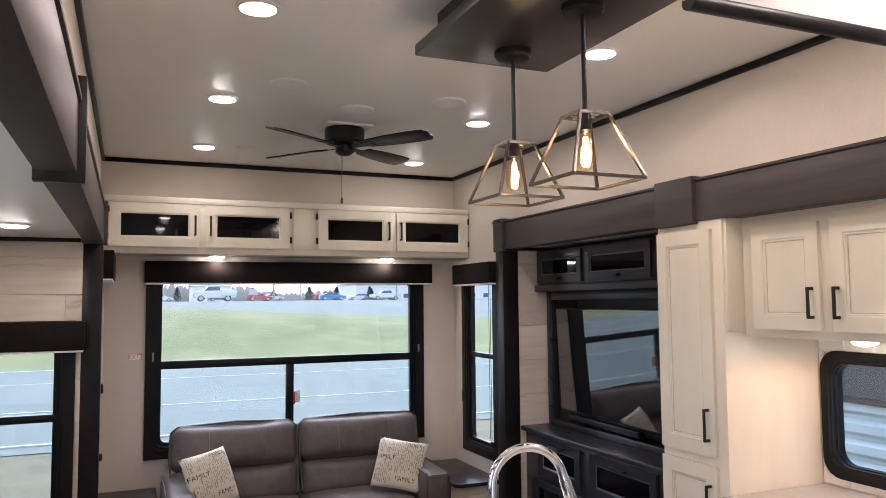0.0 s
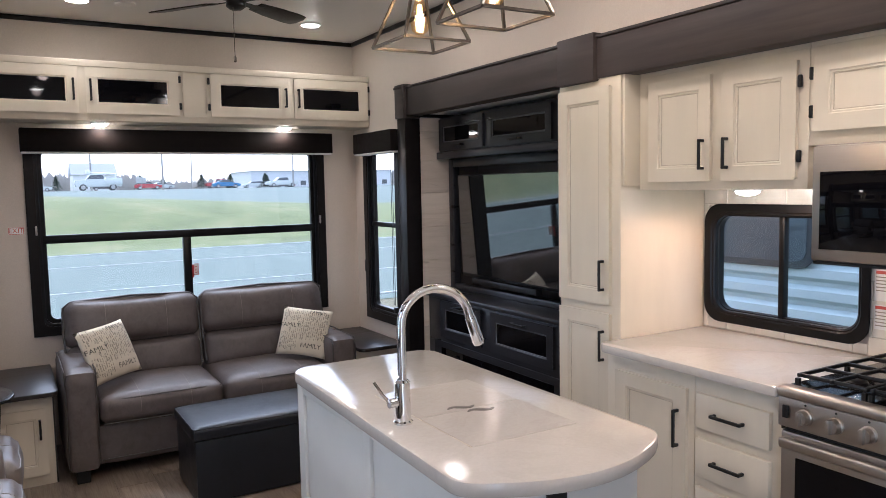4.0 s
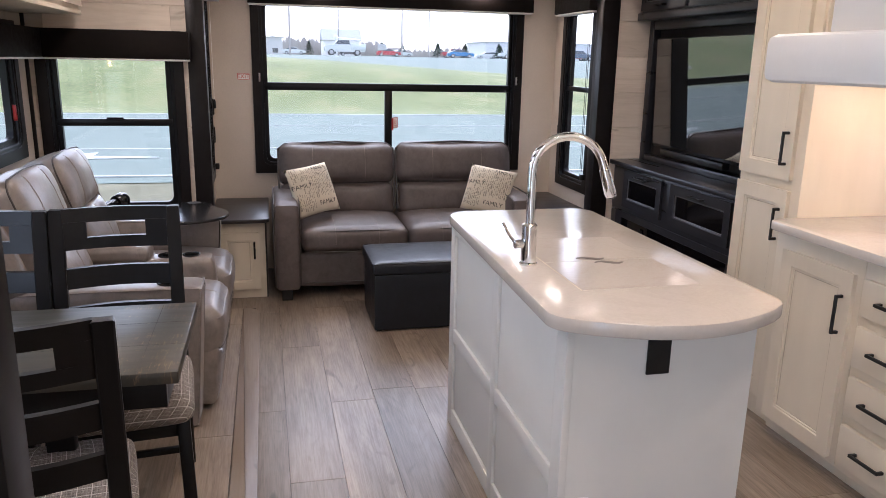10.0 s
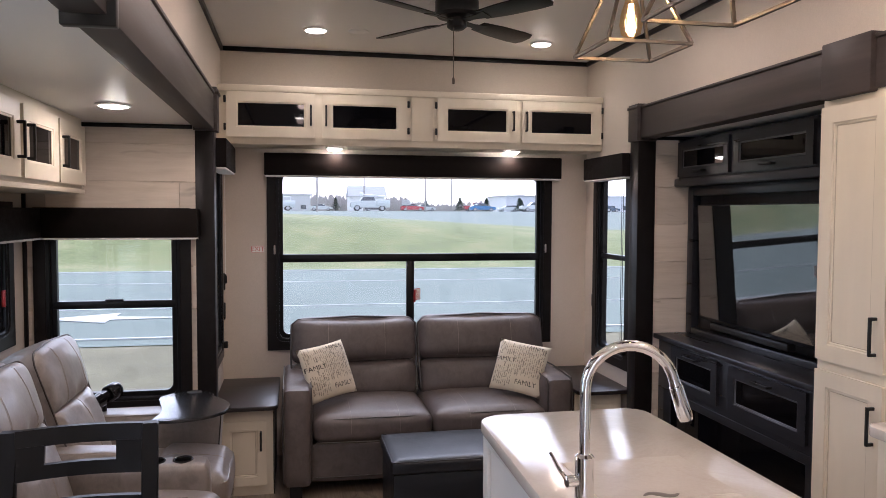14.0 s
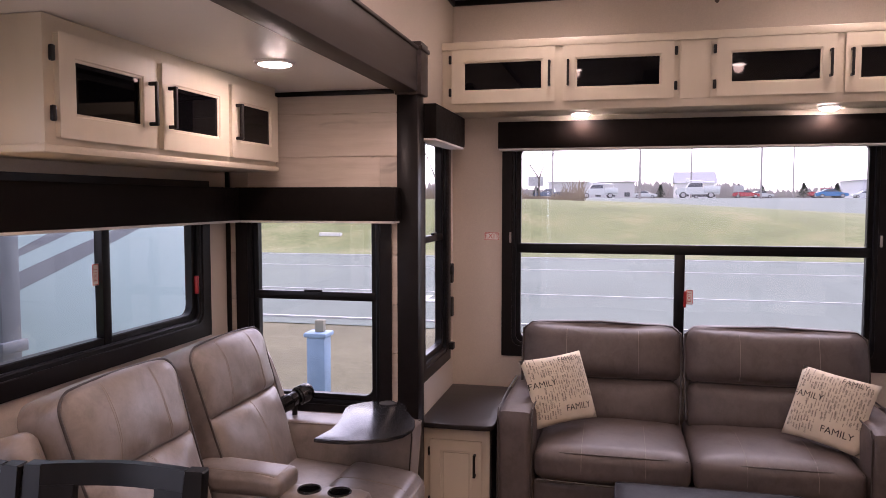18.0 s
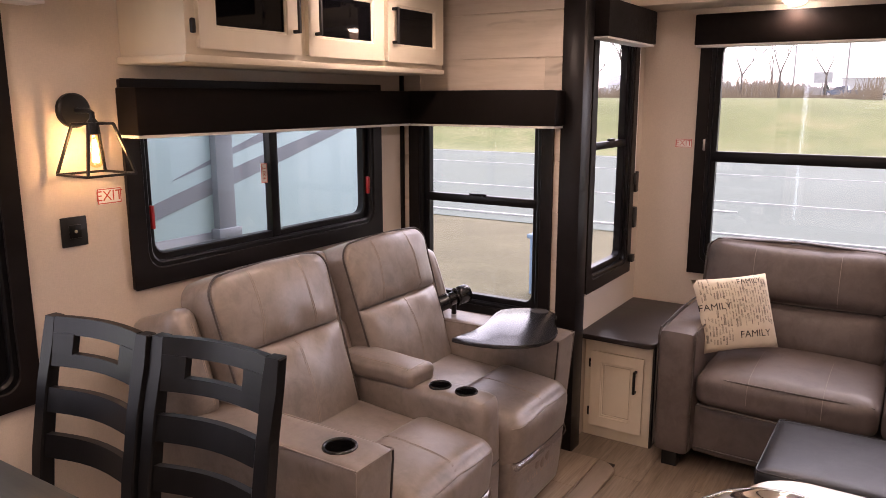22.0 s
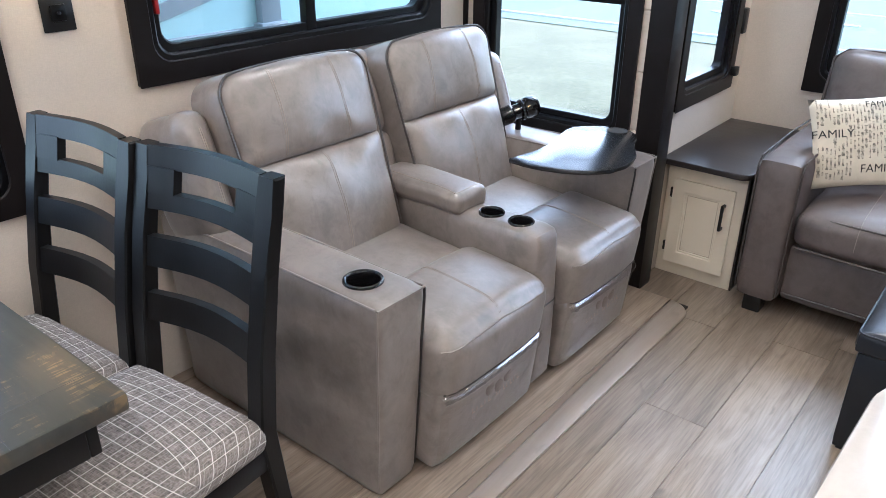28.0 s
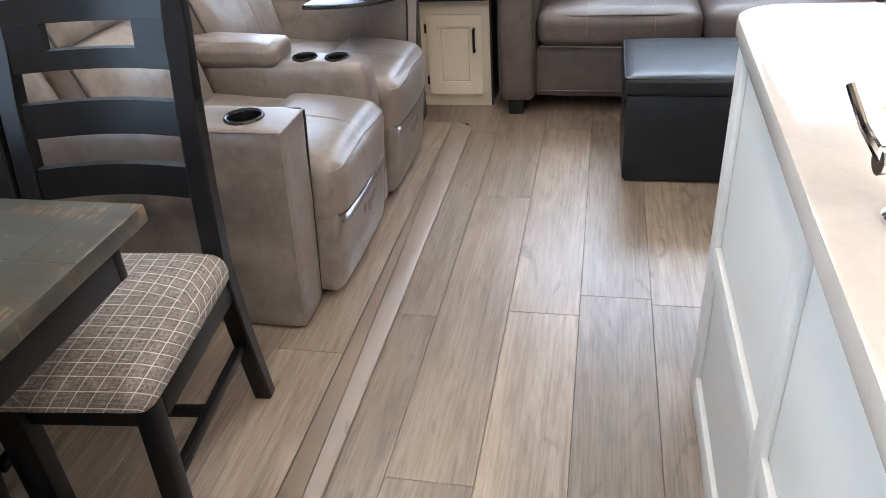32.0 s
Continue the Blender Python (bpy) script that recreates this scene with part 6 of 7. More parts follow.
ch = chair("black-brown ladder-back chair with plaid tweed seat")
ch.matrix_basis = pose(-0.268, 2.386, 0.012, 0, 0, 6)
copy_thing(ch, pose(-0.696, 2.335, 0.012, 0, 0, 4.5))
copy_thing(ch, pose(-0.350, 1.745, 0.012, 0, 0, 190))

# ---- lamps ----
def lamp(name, at, power, r=0.035, colour=(1.0, 0.87, 0.72), down=False):
    d = bpy.data.lights.new(name, 'POINT' if not down else 'SPOT')
    d.energy, d.shadow_soft_size, d.color = power, r, colour
    if down:
        d.spot_size, d.spot_blend = radians(177), 0.35
    ob = new(name, d)
    ob.location = at
    return ob


def puck(x, y, z, power=5.0, r=0.055, label="round white recessed ceiling light, lit warm", drop=1.0, wide=False, tint=(1.0, 0.715, 0.525)):
    th = thing("ceiling_light", label, "ceiling light", (x, y, z), "recessed ceiling lights")
    bm = bmesh.new()
    lathe(bm, (x, y, z), [(r * 1.35, -0.0005), (r * 1.33, -0.006), (r * 1.08, -0.010), (r * 1.06, -0.002)], 28)
    part("rim", bm, M_PLWHITE, th)
    bm = bmesh.new()
    lathe(bm, (x, y, z), [(r * 1.06, -0.004), (r * 1.0, -0.009 * drop), (r * 0.6, -0.013 * drop), (r * 0.05, -0.0145 * drop)], 28)
    part("lens", bm, M_LAMP, th, "glowing warm lens")
    lamp("downlight", (x, y, z - (0.11 if wide else 0.018 + 0.014 * drop)), power, 0.04, tint, not wide)
    return th


for x, y, power in ((0.404, 2.538, 2.6), (1.722, 2.51, 2.2), (0.424, 3.713, 1.9), (1.772, 3.732, 1.8), (0.449, 4.896, 0.4), (1.864, 4.964, 0.25),
                    # these five are out of view, added to brighten kitchen and island front
                    (0.40, 1.30, 1.4), (1.74, 1.25, 3.4), (0.40, 0.0, 2.2), (1.60, 0.72, 6.5), (1.60, -0.85, 6.0)):
    puck(x, y, ZC, power, drop=1.25)
puck(-0.437, 3.80, SZ, 1.0, drop=1.3)
# out of view too: added to light the front end of the slide
puck(-0.445, 1.75, SZ, 2.8, drop=1.3)
for x in (0.579, 1.785):
    puck(x, 5.335, 2.062, 1.1, 0.042, "small round light under the overhead cabinet, lit warm", 1.8, tint=(1.0, 0.62, 0.40))
puck(2.640, 2.130, 1.585, 2.6, 0.045, "small round light under the wall cabinet, lit warm", 2.0, tint=(1.0, 0.52, 0.27))

for x, y, r in ((0.667, 3.362, 0.085), (1.079, 3.687, 0.085), (1.455, 3.393, 0.085), (0.70, 4.877, 0.06)):
    th = thing("ceiling_speaker", "round white speaker grille on the ceiling", "speaker", (x, y, ZC))
    bm = bmesh.new()
    lathe(bm, (x, y, ZC), [(r, -0.0005), (r * 0.98, -0.008), (r * 0.88, -0.012)], 28)
    part("rim", bm, M_PLWHITE, th)
    bm = bmesh.new()
    lathe(bm, (x, y, ZC), [(r * 0.88, -0.010), (r * 0.5, -0.014), (r * 0.05, -0.0155)], 28)
    part("grille", bm, M_CEIL, th)

# pendants over the island, on a dark ceiling plate
pb = thing("pendant_plate", "dark wooden ceiling plate over the island", "ceiling plate", (1.18, 2.0, 2.58))
part("plate", bx(0.915, 1.435, 1.45, 2.435, 2.580, 2.618, r=0.003), M_DARKW, pb)
part("riser", bx(0.975, 1.375, 1.51, 2.375, 2.618, ZC - 0.001), M_DARKW, pb)


def cage(parent, c, top, bottom, z0, z1, mat, r=0.006):
    x, y = c
    t = [Vector((x + sx * top, y + sy * top, z1)) for sx, sy in ((-1, -1), (1, -1), (1, 1), (-1, 1))]
    b = [Vector((x + sx * bottom, y + sy * bottom, z0)) for sx, sy in ((-1, -1), (1, -1), (1, 1), (-1, 1))]
    for k in range(4):
        for p, q in ((t[k], t[(k + 1) % 4]), (b[k], b[(k + 1) % 4]), (t[k], b[k])):
            bm = bmesh.new()
            tube(bm, [p, q], r, 4)
            part("cage_bar", bm, mat, parent, "square metal cage bar")


def bulb(th, x, y, z, power, s=1.0):
    bm = bmesh.new()
    lathe(bm, (x, y, z), [(0.012 * s, 0.06 * s), (0.016 * s, 0.045 * s), (0.027 * s, 0.01 * s), (0.031 * s, -0.02 * s), (0.026 * s, -0.045 * s), (0.012 * s, -0.058 * s), (0.002, -0.06 * s)], 18)
    g = part("bulb", bm, M_BULB, th, "amber glass filament bulb", smooth=180)
    g.visible_shadow = False
    bm = bmesh.new()
    for k in range(6):
        a = k * math.pi / 3
        dx, dy = 0.010 * s * math.cos(a), 0.010 * s * math.sin(a)
        tube(bm, [(x + dx * 0.5, y + dy * 0.5, z + 0.035 * s), (x + dx, y + dy, z - 0.04 * s)], 0.0016 * s, 5)
    part("filament", bm, M_FILA, g, "glowing filament")
    bm = bmesh.new()
    lathe(bm, (x, y, z), [(0.017 * s, 0.055 * s), (0.017 * s, 0.10 * s), (0.010 * s, 0.11 * s)], 16)
    part("socket", bm, M_BLACK, th)
    l = lamp("bulb_light", (x, y, z - 0.005), power, 0.02 * s, (1.0, 0.66, 0.36))
    return l


def pendant(x, y):
    th = thing("pendant_lamp", "black and bronze open cage pendant lamp with filament bulb", "pendant lamp", (x, y, 2.58), "pendants over the island")
    bm = bmesh.new()
    lathe(bm, (x, y, 2.58), [(0.062, -0.001), (0.062, -0.018), (0.055, -0.026), (0.012, -0.030)], 28)
    part("canopy", bm, M_BLACK, th)
    bm = bmesh.new()
    tube(bm, [(x, y, 2.555), (x, y, 2.255)], 0.007, 10)
    part("rod", bm, M_BLACK, th)
    bm = bmesh.new()
    tube(bm, [(x - 0.046, y, 2.262), (x + 0.046, y, 2.262)], 0.005, 4)
    part("cross_bar", bm, M_BRONZE, th)
    cage(th, (x, y), 0.046, 0.115, 2.075, 2.262, M_BRONZE, 0.0058)
    bulb(th, x, y, 2.165, 0.5)
    return th


M_BRONZE = plain("bronze_black_metal", (0.10, 0.085, 0.07), 0.36, 0.85, vary=0.2, scale=20)
pendant(1.205, 2.272)
pendant(1.205, 1.852)

# wall lantern beside the slide window
sn = thing("wall_lantern", "black open cage wall lantern with lit filament bulb", "wall lamp", (SX, 2.806, 1.584))
bm = bmesh.new()
lathe(bm, (SX, 2.806, 1.584), [(0.052, 0.0005), (0.052, 0.016), (0.046, 0.022), (0.01, 0.026)], 24, 'x')
part("wall_plate", bm, M_BLACK, sn)
bm = bmesh.new()
tube(bm, [(SX + 0.02, 2.806, 1.584), (SX + 0.085, 2.806, 1.584), (SX + 0.102, 2.806, 1.578), (SX + 0.102, 2.806, 1.545)], 0.008, 10)
part("arm", bm, M_BLACK, sn)
cage(sn, (SX + 0.102, 2.806), 0.040, 0.078, 1.398, 1.547, M_BLACK, 0.005)
bulb(sn, SX + 0.102, 2.806, 1.468, 0.16, 0.85)

# ceiling fan
fan = thing("ceiling_fan", "black four-blade ceiling fan with pull chain", "fan", (1.123, 4.09, ZC))
bm = bmesh.new()
box(bm, 1.00, 1.25, 3.97, 4.21, ZC - 0.012, ZC - 0.001, r=0.003)
part("ceiling_plate", bm, M_PLWHITE, fan)
bm = bmesh.new()
lathe(bm, (1.123, 4.09, ZC), [(0.106, -0.012), (0.110, -0.02), (0.110, -0.082), (0.098, -0.097), (0.06, -0.102)], 28)
part("motor", bm, M_BLACK, fan)
bm = bmesh.new()
lathe(bm, (1.123, 4.09, ZC), [(0.04, -0.10), (0.05, -0.11), (0.05, -0.145), (0.03, -0.16), (0.004, -0.163)], 24)
part("hub", bm, M_BLACK, fan)
for k in range(4):
    m = Matrix.Translation((1.123, 4.09, ZC - 0.112)) @ Matrix.Rotation(radians(35 + 90 * k), 4, 'Z') @ Matrix.Rotation(radians(-12), 4, 'X')
    bm = bmesh.new()
    out = [(0.16, -0.045), (0.30, -0.060), (0.47, -0.066), (0.545, -0.060), (0.568, -0.03), (0.568, 0.03), (0.545, 0.060), (0.47, 0.066), (0.30, 0.060), (0.16, 0.045)]
    slab(bm, out, -0.003, 0.003, 0.001)
    bmesh.ops.transform(bm, matrix=m, verts=bm.verts[:])
    bl = part("blade", bm, M_CHAIR, fan)
    bm = bmesh.new()
    slab(bm, [(0.03, -0.02), (0.12, -0.018), (0.20, -0.035), (0.20, 0.035), (0.12, 0.018), (0.03, 0.02)], -0.007, -0.0035)
    bmesh.ops.transform(bm, matrix=m, verts=bm.verts[:])
    part("blade_iron", bm, M_BLACK, bl)
bm = bmesh.new()
tube(bm, [(1.10, 4.06, ZC - 0.155), (1.10, 4.06, ZC - 0.40)], 0.0022, 5)
lathe(bm, (1.10, 4.06, ZC - 0.43), [(0.003, 0.03), (0.008, 0.02), (0.008, 0.0), (0.003, -0.005)], 10)
part("pull_chain", bm, M_BRONZE, fan)

# ---- small things on the walls ----
def sign(name, label, axis, w, u, v, sgn, width, height, upright=False):
    th = thing(name, label, "sign", place(axis, u, v, w))
    p, q = place(axis, u - width / 2, v - height / 2, w + sgn * 0.0003), place(axis, u + width / 2, v + height / 2, w + sgn * 0.0016)
    part("plate", bx(*sorted((p.x, q.x)), *sorted((p.y, q.y)), *sorted((p.z, q.z))), M_PLWHITE, th)
    part("border", ring_mesh(axis, (u - width / 2 + 0.001, u + width / 2 - 0.001, v - height / 2 + 0.001, v + height / 2 - 0.001), (u - width / 2 + 0.004, u + width / 2 - 0.004, v - height / 2 + 0.004, v + height / 2 - 0.004), w + sgn * 0.0016, w + sgn * 0.0022, 0.001, 0.001, 1), M_REDINK, th)
    rz = {('y', -1): 0, ('x', 1): 90, ('x', -1): -90}[(axis, sgn)]
    c = place(axis, u, v, w + sgn * 0.0024) - ORG[th.name]
    words(th, "EXIT", min(width, height) * (0.72 if upright else 0.92), pose(c.x, c.y, c.z, 90, 0, rz) @ pose(0, 0, 0, 0, 0, 90 if upright else 0), M_REDINK)
    return th


sign("exit_sign", "small white exit sticker with red letters", 'y', YR, 0.082, 1.394, -1, 0.085, 0.045)
sign("exit_sign", "small white exit sticker with red letters on the wall", 'x', SX, 2.905, 1.315, 1, 0.085, 0.05)
sign("exit_sign", "small upright white exit sticker on the window bar", 'x', SX - 0.022, 3.598, 1.33, 1, 0.034, 0.078, True)
sign("exit_sign", "small upright white exit sticker on the window bar", 'y', YR + 0.022, 1.160, 1.075, -1, 0.036, 0.080, True)
st = thing("wall_socket", "black square wall socket plate", "socket", (SX, 2.775, 1.22))
part("plate", bx(SX + 0.0005, SX + 0.008, 2.733, 2.817, 1.172, 1.264, r=0.003), M_BLACK, st)
part("socket", bx(SX + 0.008, SX + 0.013, 2.755, 2.795, 1.198, 1.240, r=0.003), M_BLKPL, st)
bm = bmesh.new()
lathe(bm, (SX + 0.013, 2.775, 1.219), [(0.006, 0.0), (0.005, 0.003)], 10, 'x')
part("contact", bm, M_CHROME, st)
for z in (1.00, 1.19):
    sw = thing("wall_switch", "slim black wall switch", "switch", (XL, 5.37, z))
    part("plate", bx(XL + 0.0005, XL + 0.026, 5.345, 5.388, z - 0.055, z + 0.055, r=0.006), M_BLACK, sw)
sw = thing("wall_switch", "slim black wall switch", "switch", (XR, 5.30, 1.03))
part("plate", bx(XR - 0.012, XR - 0.0005, 5.285, 5.325, 0.985, 1.075, r=0.004), M_BLACK, sw)

# ---- outside ----
M_GRASS = ground_mat("spring_grass", ((0.34, (0.075, 0.090, 0.022)), (0.5, (0.128, 0.155, 0.046)), (0.66, (0.25, 0.225, 0.105))), 0.30, 6.0)
M_DRY = ground_mat("dry_verge_grass", ((0.3, (0.060, 0.058, 0.026)), (0.5, (0.118, 0.108, 0.055)), (0.7, (0.190, 0.168, 0.098))), 0.5, 12.0)
M_ROAD = ground_mat("worn_asphalt", ((0.3, (0.098, 0.124, 0.104)), (0.5, (0.121, 0.153, 0.129)), (0.7, (0.145, 0.181, 0.153))), 0.25, 30.0)
M_LINE = plain("road_paint", (0.45, 0.45, 0.44), 0.7, vary=0.2, scale=3)

GZ = -1.0
def fall(x, y):
    """The crest of the bank sinks to one side."""
    w = min(1.0, max(0.0, (y - 38) / 12)) * min(1.0, max(0.0, (115 - y) / 55))
    return -0.052 * min(30.0, max(0.0, x + 4)) * w


def sheet(name, x0, x1, ys, zs, mat, label, cat, nx=40, wob=0.0):
    bm = bmesh.new()
    rows = []
    for y, z in zip(ys, zs):
        rows.append([bm.verts.new((x0 + (x1 - x0) * i / nx, y, z + fall(x0 + (x1 - x0) * i / nx, y) + (wob * noise.noise(Vector((x0 + (x1 - x0) * i / nx * 1.0, y, 0)) * 0.08) if 39.5 < y < 200 else 0))) for i in range(nx + 1)])
    for a, b in zip(rows, rows[1:]):
        for i in range(nx):
            bm.faces.new((a[i], a[i + 1], b[i + 1], b[i]))
    return solid(name, bm, mat, label, cat, "structure", smooth=180)


GYS = [-300, 0, 16.2, 36.6, 37.5, 39, 41, 43.5, 46, 48.5, 51, 54, 62, 72, 85, 100, 115, 400, 1500]
GZS = [GZ, GZ, GZ, GZ, GZ + 0.02, -0.86, -0.45, 0.10, 0.70, 1.20, 1.55, 1.72, 1.78, 1.80, 1.81, 1.82, 1.83, 1.9, 1.9]
sheet("ground", -600, 600, GYS, GZS, M_GRASS, "green spring grass on the ground and the bank", "ground", 240, 0.10)
sheet("ground_verge", -60, 60, [3.0, 8.0, 15.8], [GZ + 0.012] * 3, M_DRY, "dry brown verge grass behind the trailer", "ground", 30)
sheet("road", -300, 300, [15.8, 22.9, 30, 35.5], [GZ + 0.025, GZ + 0.05, GZ + 0.05, GZ + 0.025], M_ROAD, "worn grey asphalt road", "road", 60)
sheet("road_car_park", -200, 250, [60, 62, 72, 85, 100, 115, 185], [1.74, 1.82, 1.86, 1.88, 1.90, 1.94, 2.10], M_ROAD, "grey car park above the bank", "road", 180, 0.10)
for y, w in ((16.6, 0.11), (34.6, 0.12)):
    solid("road_line", bx(-300, 300, y - w / 2, y + w / 2, GZ + 0.03, GZ + 0.058), M_LINE, "white edge line on the road", "road line", "structure")
for y in (21.5, 28.9):
    solid("road_line", bx(-300, 300, y - 0.045, y + 0.045, GZ + 0.045, GZ + 0.062), M_LINE, "pale lane line on the road", "road line", "structure")
bm = bmesh.new()
slab(bm, [(-2.4, 19.60), (-4.0, 19.45), (-4.0, 18.95), (-5.6, 19.75), (-4.0, 20.7), (-4.0, 20.0), (-2.4, 19.70)], GZ + 0.045, GZ + 0.06)
solid("road_arrow", bm, M_LINE, "white painted arrow on the road", "road marking", "structure")

solid("marker_block", bx(-15.7, -14.4, 41.0, 41.35, -0.70, -0.22, r=0.03), plain("pale_concrete", (0.62, 0.61, 0.57), 0.8), "pale concrete block on the grass bank", "block")

# power pedestal by the trailer
M_PED = plain("pale_blue_metal", (0.22, 0.34, 0.48), 0.5, vary=0.1)
pd = thing("utility_pedestal", "pale blue utility pedestal on the verge", "pedestal", (-3.1, 10.6, GZ))
part("post", bx(-3.24, -2.98, 10.48, 10.72, GZ, GZ + 0.78, r=0.02), M_PED, pd)
part("cap", bx(-3.27, -2.95, 10.45, 10.75, GZ + 0.78, GZ + 0.84, r=0.015), M_PED, pd)
part("stub", bx(-3.15, -3.03, 10.56, 10.66, GZ + 0.84, GZ + 1.0, r=0.01), plain("weathered_post", (0.25, 0.24, 0.18), 0.8), pd)

# the next trailers on the lot
M_TRAIL = plain("pale_trailer_skin", (0.31, 0.45, 0.465), 0.35, vary=0.03, scale=1.5, grain=0)
M_SWOOSH = plain("grey_swoosh_paint", (0.16, 0.19, 0.215), 0.35, vary=0.05, grain=0)
NX = -2.1
nt_ = thing("neighbour_trailer", "white travel trailer with grey swoosh graphics", "trailer", (-3.4, 3, GZ))
part("body", bx(-4.6, NX, 2.7, 6.06, -0.45, 2.75, r=0.05), M_TRAIL, nt_)


def ribbon(lower, upper, x, name):
    """A painted stripe between two lines of (y, z) points."""
    bm = bmesh.new()
    a = [bm.verts.new((x, *p)) for p in lower]
    b = [bm.verts.new((x, *p)) for p in upper]
    for k in range(len(a) - 1):
        bm.faces.new((a[k], a[k + 1], b[k + 1], b[k]))
    r = bmesh.ops.extrude_face_region(bm, geom=bm.faces[:])
    bmesh.ops.translate(bm, vec=(-0.003, 0, 0), verts=[v for v in r["geom"] if isinstance(v, bmesh.types.BMVert)])
    part(name, bm, M_SWOOSH, nt_)


n = 16
run = [i / n for i in range(n + 1)]
ribbon([(3.0 + 2.6 * f, 0.83 + 0.67 * f ** 1.15) for f in run], [(3.0 + 2.6 * f, 0.84 + 0.69 * f ** 1.05 + 0.05 * math.sin(math.pi * f) ** 0.8) for f in run], NX + 0.0032, "swoosh")
ribbon([(3.97 + 1.2 * f, 1.205 + 0.335 * f) for f in run], [(3.97 + 1.2 * f, 1.209 + 0.40 * f + 0.012 * math.sin(math.pi * f)) for f in run], NX + 0.0032, "swoosh")
part("lower_band", bx(NX, NX + 0.006, 2.8, 4.20, 0.20, 0.905, r=0.002), M_SWOOSH, nt_, "grey lower band")
part("awning_arm", bx(NX, NX + 0.05, 4.215, 4.335, 0.60, 2.6, r=0.008), M_SWOOSH, nt_, "grey awning arm")
part("awning_foot", bx(NX, NX + 0.07, 4.195, 4.355, 0.865, 0.922, r=0.006), M_SWOOSH, nt_)
part("skirt", bx(-4.55, NX - 0.06, 2.8, 5.96, GZ, -0.45), M_SWOOSH, nt_)
M_CORR = plain("pale_blue_ribbed_siding", (0.46, 0.57, 0.61), 0.4, vary=0.03, grain=0)
rt = thing("ribbed_trailer", "pale blue ribbed metal trailer beside the kitchen window", "trailer", (5.5, 3, GZ))
bm = bmesh.new()
prof = []
z = -0.9
while z < 1.18:
    prof += [(4.9, z), (4.86, z + 0.03), (4.86, z + 0.09), (4.9, z + 0.12)]
    z += 0.15
rows = [[bm.verts.new((x, y, zz)) for y in (-3.0, 9.0)] for x, zz in prof]
for a, b in zip(rows, rows[1:]):
    bm.faces.new((a[0], a[1], b[1], b[0]))
part("ribbed_side", bm, M_CORR, rt, smooth=None)
part("body", bx(4.905, 7.2, -3.0, 9.0, -0.9, 3.2), M_CORR, rt)
bm = bmesh.new()
slab(bm, round_rect(3.27, 5.6, 0.985, 1.75, 0.12, 8), 4.835, 4.86, 0.006)
bmesh.ops.transform(bm, matrix=Matrix(((0, 0, 1, 0), (1, 0, 0, 0), (0, 1, 0, 0), (0, 0, 0, 1))), verts=bm.verts[:])
wn_ = part("window", bm, plain("slate_window_rim", (0.05, 0.06, 0.07), 0.4, grain=0), rt, "dark rounded window of the next trailer")
bm = bmesh.new()
slab(bm, round_rect(3.32, 5.55, 1.035, 1.70, 0.09, 8), 4.828, 4.836)
bmesh.ops.transform(bm, matrix=Matrix(((0, 0, 1, 0), (1, 0, 0, 0), (0, 1, 0, 0), (0, 0, 0, 1))), verts=bm.verts[:])
part("pane", bm, plain("slate_glass", (0.055, 0.07, 0.085), 0.15, grain=0), wn_, "slate tinted pane")
part("upper_band", bx(4.84, 4.90, -3.0, 9.0, 1.80, 2.4, r=0.02), plain("slate_band", (0.17, 0.215, 0.255), 0.4), rt, "slate upper band")
part("skirt", bx(4.95, 7.1, -2.9, 8.9, GZ, -0.9), M_SWOOSH, rt)

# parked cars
# blacks of tyre and glass are raised to paint in distance haze
M_TYRE = plain("hazed_tyre_rubber", (0.05, 0.05, 0.05), 0.8)
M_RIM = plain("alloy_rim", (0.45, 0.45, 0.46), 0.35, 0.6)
M_CARGL = plain("hazed_car_glass", (0.09, 0.10, 0.11), 0.12, grain=0)
CAR = {}


def paint(c):
    if c not in CAR:
        CAR[c] = plain("car_paint", c, 0.25, vary=0.03, grain=0, coat=0.5)
    return CAR[c]


def extrude_profile(bm, pts, w0, w1, bevel=0.0, taper=0.0):
    a = [bm.verts.new((x, w0 + taper * max(0, z - 0.8), z)) for x, z in pts]
    b = [bm.verts.new((x, w1 - taper * max(0, z - 0.8), z)) for x, z in pts]
    n = len(pts)
    for k in range(n):
        bm.faces.new((a[k], a[(k + 1) % n], b[(k + 1) % n], b[k]))
    bm.faces.new(a)
    bm.faces.new(b[::-1])
    if bevel:
        bmesh.ops.bevel(bm, geom=bm.edges[:], offset=bevel, segments=2, affect='EDGES', clamp_overlap=True)


